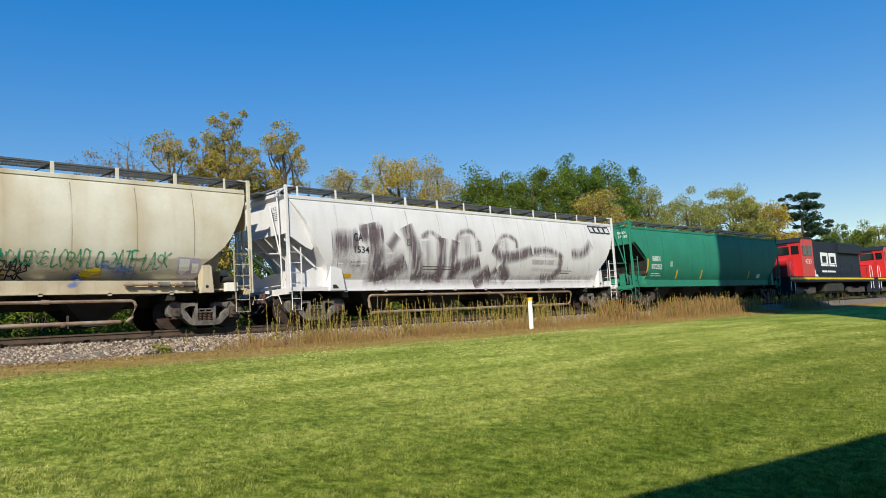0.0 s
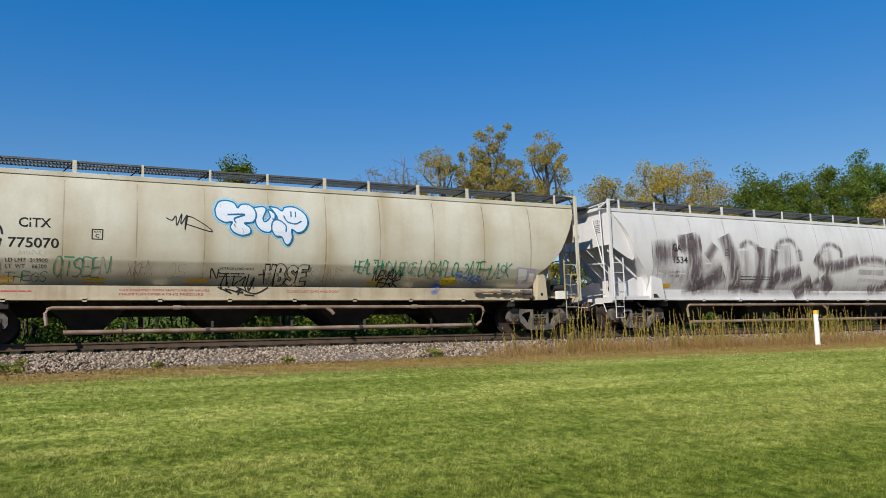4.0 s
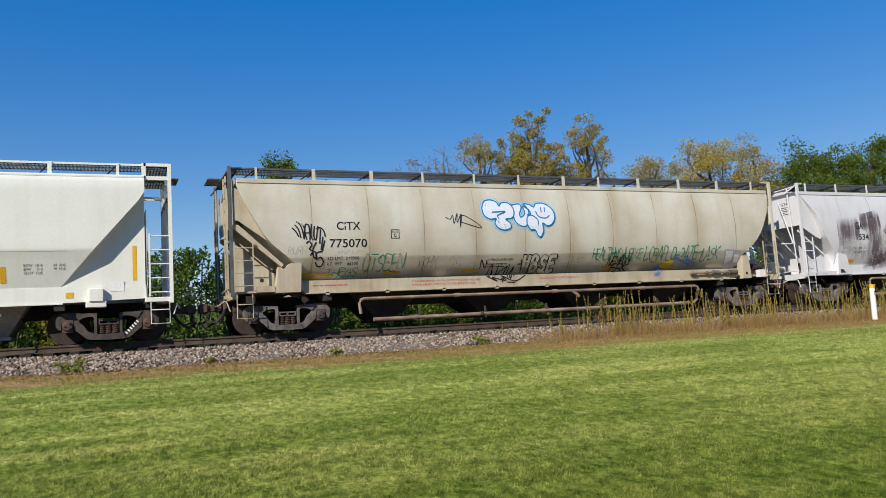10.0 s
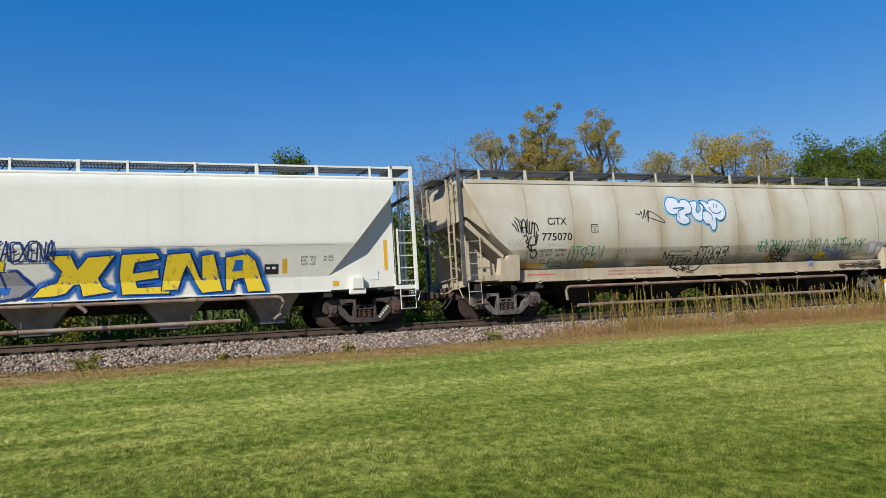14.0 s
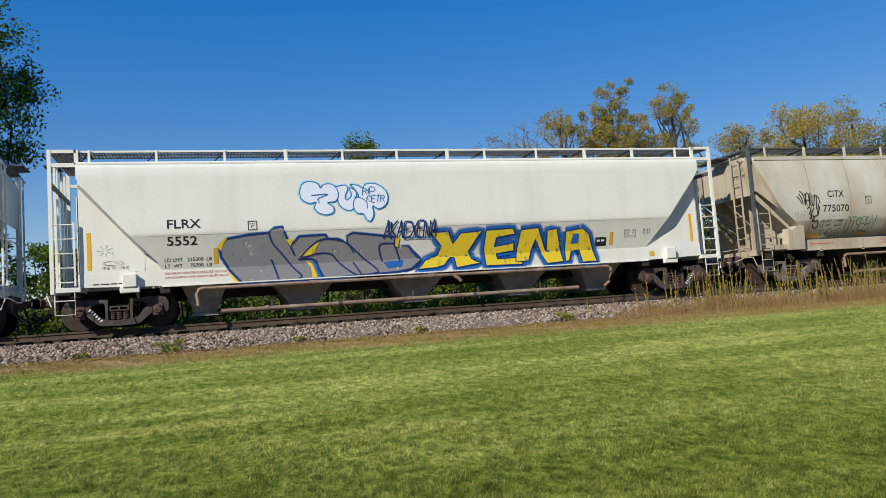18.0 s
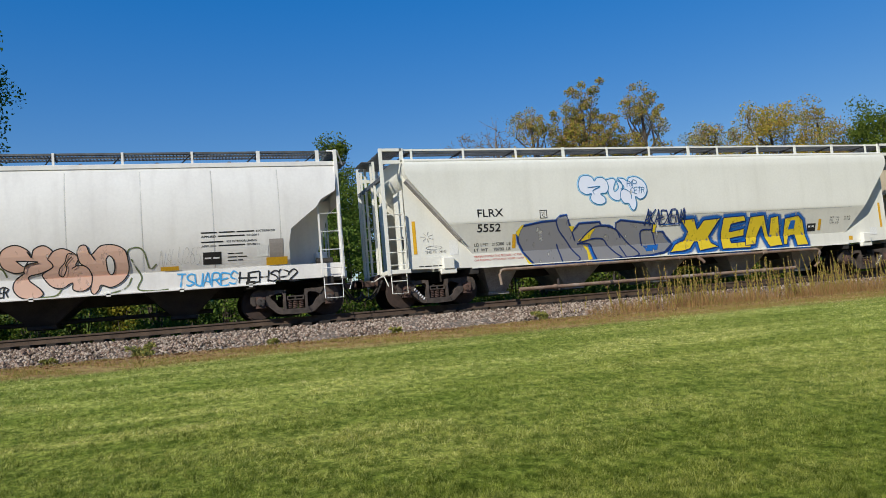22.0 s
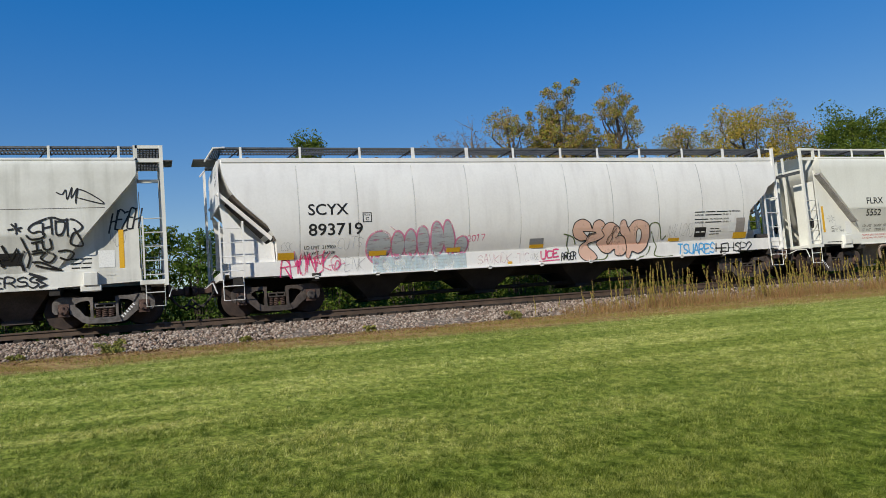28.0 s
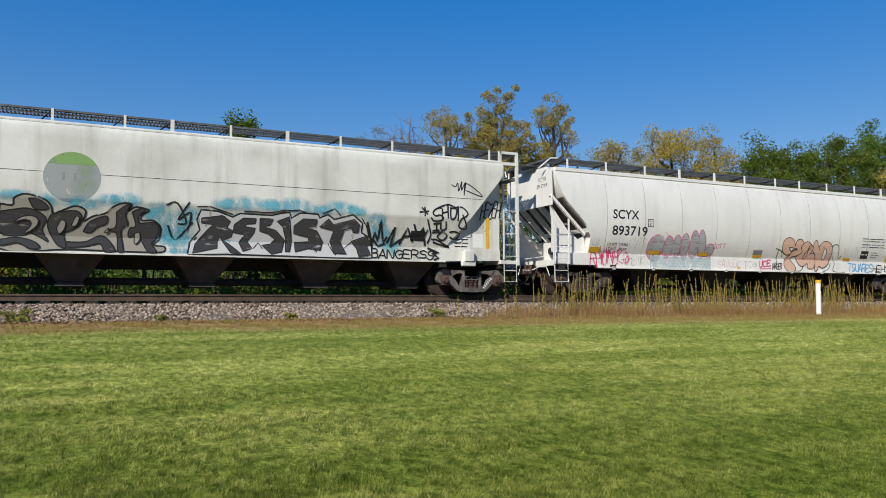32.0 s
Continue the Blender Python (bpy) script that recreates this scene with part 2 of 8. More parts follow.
M_GRIMY = mottled("grimy brown cast steel", [(0.3, (0.0340, 0.0260, 0.0220)), (0.58, (0.0780, 0.0600, 0.0510)), (0.8, (0.1400, 0.1100, 0.0950))], 4, 0.75, 0.3, 40)
M_RUST = mottled("rusted steel", [(0.3, (0.060, 0.034, 0.027)), (0.6, (0.11, 0.062, 0.048)), (0.8, (0.16, 0.09, 0.07))], 5, 0.8, 0.3, 40)
M_WHEEL = mottled("brown wheel steel", [(0.3, (0.020, 0.013, 0.011)), (0.6, (0.050, 0.030, 0.024)), (0.8, (0.10, 0.060, 0.047))], 4, 0.75, 0.2, 40)
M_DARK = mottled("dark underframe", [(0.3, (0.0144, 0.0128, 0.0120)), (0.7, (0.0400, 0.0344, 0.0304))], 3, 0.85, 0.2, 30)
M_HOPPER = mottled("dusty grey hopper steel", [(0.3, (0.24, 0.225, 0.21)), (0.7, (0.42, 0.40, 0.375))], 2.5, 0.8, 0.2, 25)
# brown kept dark, with the shade of undersides put into it
M_BROWNHOPPER = mottled("grimy brown hopper steel darkened for shade", [(0.3, (0.050, 0.038, 0.032)), (0.7, (0.105, 0.082, 0.070))], 2.5, 0.8, 0.2, 25)
M_PIPE = mottled("rusty pipe", [(0.3, (0.17, 0.10, 0.07)), (0.55, (0.27, 0.19, 0.14)), (0.75, (0.38, 0.33, 0.28))], 2.0, 0.7, 0.2, 30)
M_GRATE = mottled("galvanised grating", [(0.3, (0.075, 0.08, 0.085)), (0.7, (0.16, 0.165, 0.17))], 4, 0.55, 0.3, 30, 0.3)
M_TAN = paint("tan car paint", (0.615, 0.585, 0.505), (0.40, 0.310, 0.195), 0.60, 0.5, 0.25, 0.0, 1.0, (-7.47, 1.684, 0.75, 0.85))
M_TANFRAME = paint("dusty brown-tan frame paint", (0.49, 0.42, 0.315), (0.26, 0.18, 0.10), 0.55, 0.6, 0.55, 0.0, 2.0)
M_CREAM = paint("warm white car paint", (0.765, 0.755, 0.69), (0.52, 0.50, 0.43), 0.22, 0.45, 0.22)
M_WHITE = paint("white car paint", (0.77, 0.755, 0.73), (0.50, 0.47, 0.45), 0.30, 0.45, 0.35)
M_COOL = paint("cool white car paint", (0.665, 0.65, 0.685), (0.44, 0.41, 0.41), 0.35, 0.5, 0.40)
M_GREY = paint("stained grey white paint", (0.70, 0.69, 0.64), (0.33, 0.32, 0.27), 0.55, 0.55, 0.60)
M_GREEN = paint("green car paint", (0.026, 0.215, 0.145), (0.022, 0.10, 0.062), 0.35, 0.65, 0.25)
M_GREEN.node_tree.nodes["Principled BSDF"].inputs["Specular IOR Level"].default_value = 0.2
M_BLACKPAINT = paint("black engine paint", (0.016, 0.021, 0.036), (0.022, 0.024, 0.03), 0.3, 0.6, 0.2)
M_BLACKPAINT.node_tree.nodes["Principled BSDF"].inputs["Specular IOR Level"].default_value = 0.15
M_RED = paint("red engine paint", (0.50, 0.020, 0.022), (0.30, 0.03, 0.02), 0.3, 0.4, 0.2)
M_YELLOW = plain("reflector yellow", (0.72, 0.40, 0.02), 0.45)
M_INK = plain("black lettering", (0.016, 0.016, 0.018), 0.5)
M_WHITEINK = plain("white lettering", (0.78, 0.78, 0.78), 0.5)
M_REDINK = plain("red lettering", (0.55, 0.10, 0.08), 0.5)
M_PAPER = plain("paper notice", (0.75, 0.75, 0.73), 0.8)
M_GLASS = plain("dark cab glass", (0.012, 0.014, 0.016), 0.08)
M_POST = paint("white post paint", (0.80, 0.80, 0.78), (0.55, 0.52, 0.46), 0.3, 0.6, 0.3, 0.0, 3.0)
M_BARK = mottled("bark", [(0.3, (0.045, 0.034, 0.025)), (0.7, (0.13, 0.10, 0.08))], 4, 0.9, 0.8, 20, 0, (1, 1, 0.2))
M_TWIG = mottled("grey twigs", [(0.3, (0.13, 0.11, 0.10)), (0.7, (0.24, 0.21, 0.19))], 4, 0.9, 0.3, 20)
M_BRICK = mottled("shaded masonry", [(0.3, (0.22, 0.15, 0.11)), (0.7, (0.34, 0.24, 0.18))], 3, 0.9, 0.3, 20)


# ---- mesh helpers ----
import mathutils


def finish(name, bm, mat, parent=None, label="", smooth=False):
    me = bpy.data.meshes.new(name)
    bm.normal_update()
    bm.to_mesh(me)
    bm.free()
    for m in (mat if isinstance(mat, (list, tuple)) else (mat,)):
        me.materials.append(m)
    if smooth:
        me.polygons.foreach_set("use_smooth", [True] * len(me.polygons))
        me.set_sharp_from_angle(angle=radians(38))
    ob = new(name, me)
    if parent:
        ob.parent = parent
    if label:
        tagged(ob, label)
    return ob


def part(name, bm, mat, parent, label="", smooth=False):
    return finish(name, bm, mat, parent, label, smooth)


def bx(bm, x0, x1, y0, y1, z0, z1, bevel=0.0, mi=0):
    v = [bm.verts.new((x, y, z)) for x in (x0, x1) for y in (y0, y1) for z in (z0, z1)]
    fs = [bm.faces.new([v[i] for i in q]) for q in ((0, 1, 3, 2), (4, 6, 7, 5), (0, 4, 5, 1), (2, 3, 7, 6), (0, 2, 6, 4), (1, 5, 7, 3))]
    for f in fs:
        f.material_index = mi
    if bevel:
        bmesh.ops.bevel(bm, geom=list({e for f in fs for e in f.edges}), offset=bevel, segments=1, affect="EDGES", profile=0.5)
    return bm


def prism(bm, pts, y0, y1, mi=0):
    """A polygon of (x, z) corners, drawn out from y0 to y1."""
    a = [bm.verts.new((x, y0, z)) for x, z in pts]
    b = [bm.verts.new((x, y1, z)) for x, z in pts]
    k = len(pts)
    area = sum(pts[i][0] * pts[(i + 1) % k][1] - pts[(i + 1) % k][0] * pts[i][1] for i in range(k))
    if area < 0:
        a.reverse(), b.reverse()
    fs = [bm.faces.new(a), bm.faces.new(b[::-1])]
    fs += [bm.faces.new((a[i], b[i], b[(i + 1) % k], a[(i + 1) % k])[::-1][::-1]) for i in range(k)]
    for f in fs:
        f.material_index = mi
    bmesh.ops.recalc_face_normals(bm, faces=fs)
    return bm


def tube(bm, pts, r, seg=8, r1=None, caps=True, mi=0):
    """A round bar along a line of points, tapering from r to r1."""
    pts = [Vector(p) for p in pts]
    rings = []
    for i, p in enumerate(pts):
        d = (pts[min(i + 1, len(pts) - 1)] - pts[max(i - 1, 0)]).normalized()
        u = d.cross(Vector((0, 0, 1)) if abs(d.z) < 0.9 else Vector((1, 0, 0))).normalized()
        w = d.cross(u)
        rr = r if r1 is None else r + (r1 - r) * i / (len(pts) - 1)
        rings.append([bm.verts.new(p + rr * (math.cos(a) * u + math.sin(a) * w)) for a in (2 * math.pi * k / seg for k in range(seg))])
    for a, b in zip(rings, rings[1:]):
        for k in range(seg):
            bm.faces.new((a[k], a[(k + 1) % seg], b[(k + 1) % seg], b[k])).material_index = mi
    if caps:
        bm.faces.new(rings[0][::-1]).material_index = mi
        bm.faces.new(rings[-1]).material_index = mi
    return bm


def disc_stack(bm, rings, seg=28, mi=0):
    """A turned solid round the y axis from (y, radius) pairs."""
    loops = [[bm.verts.new((r * math.cos(2 * math.pi * k / seg), y, r * math.sin(2 * math.pi * k / seg))) for k in range(seg)] for y, r in rings]
    for a, b in zip(loops, loops[1:]):
        for k in range(seg):
            bm.faces.new((a[k], b[k], b[(k + 1) % seg], a[(k + 1) % seg])).material_index = mi
    bm.faces.new(loops[0]).material_index = mi
    bm.faces.new(loops[-1][::-1]).material_index = mi
    return bm


def empty(name, m, label, category, group=""):
    ob = new(name)
    ob.empty_display_size = 0.5
    ob.matrix_basis = m
    return tagged(ob, label, category, group)


def quads(name, P, mat, parent=None):
    """A mesh of loose pieces of three or four corners from an array (n, corners, 3)."""
    P = np.asarray(P, np.float32)
    n, c = P.shape[:2]
    me = bpy.data.meshes.new(name)
    me.vertices.add(c * n)
    me.vertices.foreach_set("co", P.ravel())
    me.loops.add(c * n)
    me.loops.foreach_set("vertex_index", np.arange(c * n, dtype=np.int32))
    me.polygons.add(n)
    me.polygons.foreach_set("loop_start", np.arange(0, c * n, c, dtype=np.int32))
    me.update(calc_edges=True)
    me.materials.append(mat)
    ob = new(name, me)
    if parent:
        ob.parent = parent
    return ob


# ---- ground ----
PROFILE = [(-3000, -2.3), (-12, -2.25), (0, -1.85), (8, -1.28), (14, -0.82), (17.5, -0.60), (19.0, -0.58), (20.2, -0.60), (24.8, -0.60), (27, -0.75), (31, -0.5), (36, 1.2), (42, 1.9), (60, 1.9), (3000, 1.5)]


def ground_z(x, y):
    for (a, za), (b, zb) in zip(PROFILE, PROFILE[1:]):
        if y <= b:
            base = za + (zb - za) * (y - a) / (b - a)
            break
    return base


def build_ground():
    xs = [-3000, -800, -250, -100] + [-60 + 2 * i for i in range(76)] + [100, 140, 250, 800, 3000]
    ys = [-3000, -800, -200, -60, -25, -12, -6] + [-3 + 0.75 * i for i in range(42)] + [31, 33.5, 36, 42, 60, 120, 300, 800, 3000]
    bm = bmesh.new()
    g = [[bm.verts.new((x, y, ground_z(x, y))) for y in ys] for x in xs]
    for i in range(len(xs) - 1):
        for j in range(len(ys) - 1):
            bm.faces.new((g[i][j], g[i + 1][j], g[i + 1][j + 1], g[i][j + 1]))
    tagged(finish("ground", bm, M_LAWN, smooth=True), "mown green lawn rising gently to a dry strip beside the track", "lawn", kind="structure")


build_ground()
TRACK_X = (-130, 190)


def build_track():
    bm = bmesh.new()
    prof = [(-3.5, -0.72), (-2.75, -0.50), (-1.80, -0.205), (-1.30, -0.19), (1.25, -0.185), (1.75, -0.16), (2.9, -0.45), (3.8, -0.8)]
    xs = [TRACK_X[0] + 0.5 * i for i in range(int((TRACK_X[1] - TRACK_X[0]) / 0.5) + 1)]
    rows = [[bm.verts.new((x, D + y + 0.12 * noise.noise((x * 0.7, y * 3, 1.5)), z + 0.05 * noise.noise((x * 1.3, y * 2, 7)))) for y, z in prof] for x in xs]
    for a, b in zip(rows, rows[1:]):
        for k in range(len(prof) - 1):
            bm.faces.new((a[k], b[k], b[k + 1], a[k + 1]))
    ballast = tagged(finish("ballast_bed", bm, M_BALLAST), "grey crushed stone ballast bed of the railway track", "ballast", kind="structure")
    # loose crushed stones on the shoulder
    rng = np.random.default_rng(4)
    n = 42000
    x = rng.uniform(-26, 40, n)
    y = D - rng.triangular(1.20, 2.3, 3.55, n)
    z = np.interp(D - y, [1.30, 1.80, 2.75, 3.5], [-0.190, -0.205, -0.50, -0.72]) + 0.010
    s = rng.uniform(0.022, 0.062, n)
    a = rng.uniform(0, 6.28, n)
    base = np.array([[1, 0, 0], [0, 1, 0], [-1, 0, 0], [0, -1, 0], [0, 0, 0.8], [0, 0, -0.6]])
    V = base[None] * rng.uniform(0.6, 1.3, (n, 6, 3))
    c, sn = np.cos(a)[:, None], np.sin(a)[:, None]
    V = np.stack([c * V[..., 0] - sn * V[..., 1], sn * V[..., 0] + c * V[..., 1], V[..., 2]], -1) * s[:, None, None]
    V += np.stack([x, y, z], -1)[:, None]
    tri = np.array([[0, 1, 4], [1, 2, 4], [2, 3, 4], [3, 0, 4], [1, 0, 5], [2, 1, 5], [3, 2, 5], [0, 3, 5]])
    me = bpy.data.meshes.new("crushed_stone")
    me.vertices.add(6 * n)
    me.vertices.foreach_set("co", V.astype(np.float32).ravel())
    F = (tri[None] + 6 * np.arange(n)[:, None, None]).astype(np.int32).ravel()
    me.loops.add(len(F))
    me.loops.foreach_set("vertex_index", F)
    me.polygons.add(len(F) // 3)
    me.polygons.foreach_set("loop_start", np.arange(0, len(F), 3, dtype=np.int32))
    me.update(calc_edges=True)
    me.materials.append(M_STONE)
    tagged(new("crushed_stone", me), "loose grey and pinkish crushed stones on the track shoulder", "gravel", kind="stuff")
    for k, side in enumerate((-1, 1)):
        bm = bmesh.new()
        yc = D + side * 0.753
        for x0 in range(TRACK_X[0], TRACK_X[1], 40):
            x1 = x0 + 40
            bx(bm, x0, x1, yc - 0.07, yc + 0.07, RT - 0.172, RT - 0.150)
            bx(bm, x0, x1, yc - 0.010, yc + 0.010, RT - 0.150, RT - 0.045)
            bx(bm, x0, x1, yc - 0.036, yc + 0.036, RT - 0.045, RT - 0.003)
            bx(bm, x0, x1, yc - 0.030, yc + 0.030, RT - 0.003, RT, mi=1)
        tagged(finish("rail", bm, [M_RAIL, M_RAILTOP]), "long rust-brown steel rail with a polished head", "rail", "rails of the track", kind="structure")
    bm = bmesh.new()
    bx(bm, -0.115, 0.115, -1.32, 1.32, RT - 0.36, RT - 0.174, 0.012)
    first = tagged(finish("sleeper", bm, M_TIE), "dark creosoted timber sleeper in the ballast", "sleeper", "sleepers of the track", kind="structure")
    rnd = random.Random(5)
    first.matrix_basis = pose(-45, D, 0)
    for i in range(1, 210):
        copy_thing(first, pose(-45 + 0.52 * i + rnd.uniform(-0.05, 0.05), D + rnd.uniform(-0.08, 0.05), rnd.uniform(-0.01, 0.006), 0, 0, rnd.uniform(-2, 2)))


build_track()


# ---- the train ----
MESHES = {}
WHEELS = []     # wheelsets with their place on the truck, keyed at the end
TRAIN = []      # every vehicle with its place in the train


def shared(name, key, make, mat, parent, m=None, label="", smooth=False):
    """A part whose mesh is built once and then shared by all its like."""
    if key not in MESHES:
        bm = bmesh.new()
        make(bm)
        ob = finish(name, bm, mat, parent, label, smooth)
        MESHES[key] = ob.data
    else:
        ob = new(name, MESHES[key])
        ob.parent = parent
        if label:
            tagged(ob, label)
    if m is not None:
        ob.matrix_basis = m
    return ob


def side_frame_mesh(bm):
    for s in (-1, 1):
        # arched pedestal over the bearing, top chord, tension arm down to the spring seat, column
        prism(bm, [(s * x, z) for x, z in ((1.13, 0.54), (1.19, 0.62), (1.19, 0.80), (1.12, 0.91), (0.98, 0.96), (0.82, 0.95), (0.68, 0.90), (0.66, 0.66), (0.74, 0.52), (0.79, 0.52), (0.80, 0.76), (0.86, 0.79), (1.02, 0.79), (1.06, 0.76), (1.07, 0.54))], -0.09, 0.09)
        prism(bm, [(s * x, z) for x, z in ((0.80, 0.95), (0.60, 0.925), (0.42, 0.93), (0.26, 0.92), (0.26, 0.83), (0.42, 0.84), (0.56, 0.82), (0.68, 0.76))], -0.12, 0.10)
        prism(bm, [(s * x, z) for x, z in ((0.77, 0.53), (0.675, 0.72), (0.58, 0.64), (0.47, 0.48), (0.34, 0.42), (0.30, 0.28), (0.42, 0.27), (0.52, 0.31), (0.64, 0.42))], -0.10, 0.10)
        prism(bm, [(s * x, z) for x, z in ((0.26, 0.84), (0.37, 0.85), (0.325, 0.78), (0.325, 0.44), (0.36, 0.40), (0.26, 0.40))], -0.13, 0.11)
        prism(bm, [(s * x, z) for x, z in ((0.40, 0.265), (0.34, 0.40), (0.0, 0.40), (0.0, 0.25))], -0.15, 0.12)
    # open end of the bolster above the springs
    bx(bm, -0.24, 0.24, -0.10, 0.12, 0.72, 0.755)
    bx(bm, -0.24, 0.24, -0.10, 0.12, 0.635, 0.665)
    for x in (-0.22, 0.0, 0.22):
        bx(bm, x - 0.02, x + 0.02, -0.10, 0.115, 0.66, 0.725)


def adapter_mesh(bm):
    prism(bm, [(-0.13, 0.47), (-0.10, 0.62), (-0.13, 0.70), (-0.12, 0.785), (0.12, 0.785), (0.13, 0.70), (0.10, 0.62), (0.13, 0.47)], -0.11, 0.11)


def wheelset_mesh(bm):
    for s in (-1, 1):
        y = s * 0.70
        disc_stack(bm, [(y + s * 0.070, 0.20), (y + s * 0.085, 0.12), (y + s * 0.09, 0.0001)][::-s] if False else sorted([(y - s * 0.07, 0.485), (y - s * 0.04, 0.485), (y - s * 0.035, 0.459), (y + s * 0.065, 0.452), (y + s * 0.066, 0.40), (y + s * 0.02, 0.385), (y + s * 0.01, 0.19), (y + s * 0.085, 0.15)], key=lambda q: q[0]), 32, 0)
        disc_stack(bm, sorted([(s * 0.92, 0.12), (s * 1.16, 0.12), (s * 1.20, 0.105), (s * 1.205, 0.05)], key=lambda q: q[0]), 16, 1)
        for k in range(3):
            a = 2 * math.pi * k / 3
            cx, cz = 0.07 * math.cos(a), 0.07 * math.sin(a)
            bx(bm, cx - 0.018, cx + 0.018, min(s * 1.20, s * 1.235), max(s * 1.20, s * 1.235), cz - 0.018, cz + 0.018, 0, 1)
    disc_stack(bm, [(-0.95, 0.085), (0.95, 0.085)], 12, 0)


def spring_mesh(bm):
    pts = [(0.062 * math.cos(a), 0.062 * math.sin(a), 0.40 + 0.24 * a / (2 * math.pi * 5)) for a in (2 * math.pi * k / 10 for k in range(51))]
    tube(bm, pts, 0.017, 6)


def bolster_mesh(bm):
    bx(bm, -0.20, 0.20, -0.96, 0.96, 0.52, 0.74, 0.03)
    bx(bm, -0.30, 0.30, -0.30, 0.30, 0.72, 0.80, 0.02)
    for s in (-1, 1):
        bx(bm, s * 0.45 - 0.05, s * 0.45 + 0.05, -0.85, 0.85, 0.36, 0.46)


def truck(car, x, wheelbase=1.86, cap=None, cast=None):
    cast = cast or M_GRIMY
    z0 = AX - 0.63
    t = shared("truck", "bolster", bolster_mesh, M_DARK, car, pose(x, 0, z0), "cast steel two-axle freight truck")
    for s in (-1, 1):
        shared("side_frame", ("side_frame", cast), side_frame_mesh, cast, t, pose(0, s * 1.04, 0), "weathered grey cast steel side frame" if cast is M_CAST else "grimy brown cast steel side frame")
        for k in (-1, 1):
            shared("bearing_adapter", "bearing_adapter", adapter_mesh, M_RUST, t, pose(k * wheelbase / 2, s * 1.04, 0), "rust-red bearing adapter")
        for k in (-1, 0, 1):
            shared("spring", "spring", spring_mesh, M_RUST, t, pose(k * 0.155, s * 1.06, 0), "", True)
    for s in (-1, 1):
        w = shared("wheelset", ("wheelset", cap), wheelset_mesh, [M_WHEEL, cap or M_STEEL], t, None, "rusty steel wheels on an axle", True)
        WHEELS.append((w, s * wheelbase / 2, 0.63))
    return t


def coupler(car, x, s):
    bm = bmesh.new()
    bx(bm, min(x, x + s * 0.55), max(x, x + s * 0.55), -0.08, 0.08, 0.80, 0.98, 0.02)
    bx(bm, min(x + s * 0.45, x + s * 0.72), max(x + s * 0.45, x + s * 0.72), -0.16, 0.16, 0.76, 1.02, 0.04)
    part("coupler", bm, M_RUST, car, "rusty knuckle coupler")
    bm = bmesh.new()
    tube(bm, [(x, -0.25, 0.85), (x + s * 0.25, -0.28, 0.55), (x + s * 0.5, -0.22, 0.38), (x + s * 0.72, -0.12, 0.52)], 0.03, 6)
    part("air_hose", bm, M_DARK, car, "black rubber air hose", True)


def draft_gear(car, e, t, mat):
    """The rusty box round the coupler's shank, and the bent lever that frees the knuckle. e: end of the frame, t: 1 at the left end."""
    bm = bmesh.new()
    bx(bm, *sorted((e - t * 0.06, e + t * 0.9)), -0.40, 0.40, 0.70, 1.06, 0.02)
    bx(bm, *sorted((e - t * 0.10, e - t * 0.02)), -0.55, 0.55, 0.76, 1.12, 0.02)
    for y in (-0.30, 0.22):
        bx(bm, *sorted((e - t * 0.14, e - t * 0.10)), y, y + 0.08, 0.80, 1.04)
    part("draft_box", bm, M_RUST, car, "rust-brown draft gear box")
    bm = bmesh.new()
    x = e - t * 0.14
    tube(bm, [(x + t * 0.1, -1.40, 0.72), (x, -1.38, 1.0), (x, -0.95, 1.02), (x - t * 0.12, -0.70, 0.92), (x - t * 0.12, -0.18, 0.94)], 0.017, 6)
    part("cut_lever", bm, mat, car, "bent uncoupling lever")
    bm = bmesh.new()
    tube(bm, [(e, -0.62, 0.95), (e - t * 0.18, -0.66, 0.62), (e - t * 0.34, -0.60, 0.44), (e - t * 0.52, -0.48, 0.50), (e - t * 0.62, -0.34, 0.66)], 0.028, 7)
    part("brake_hose", bm, M_DARK, car, "slack black brake hose", True)


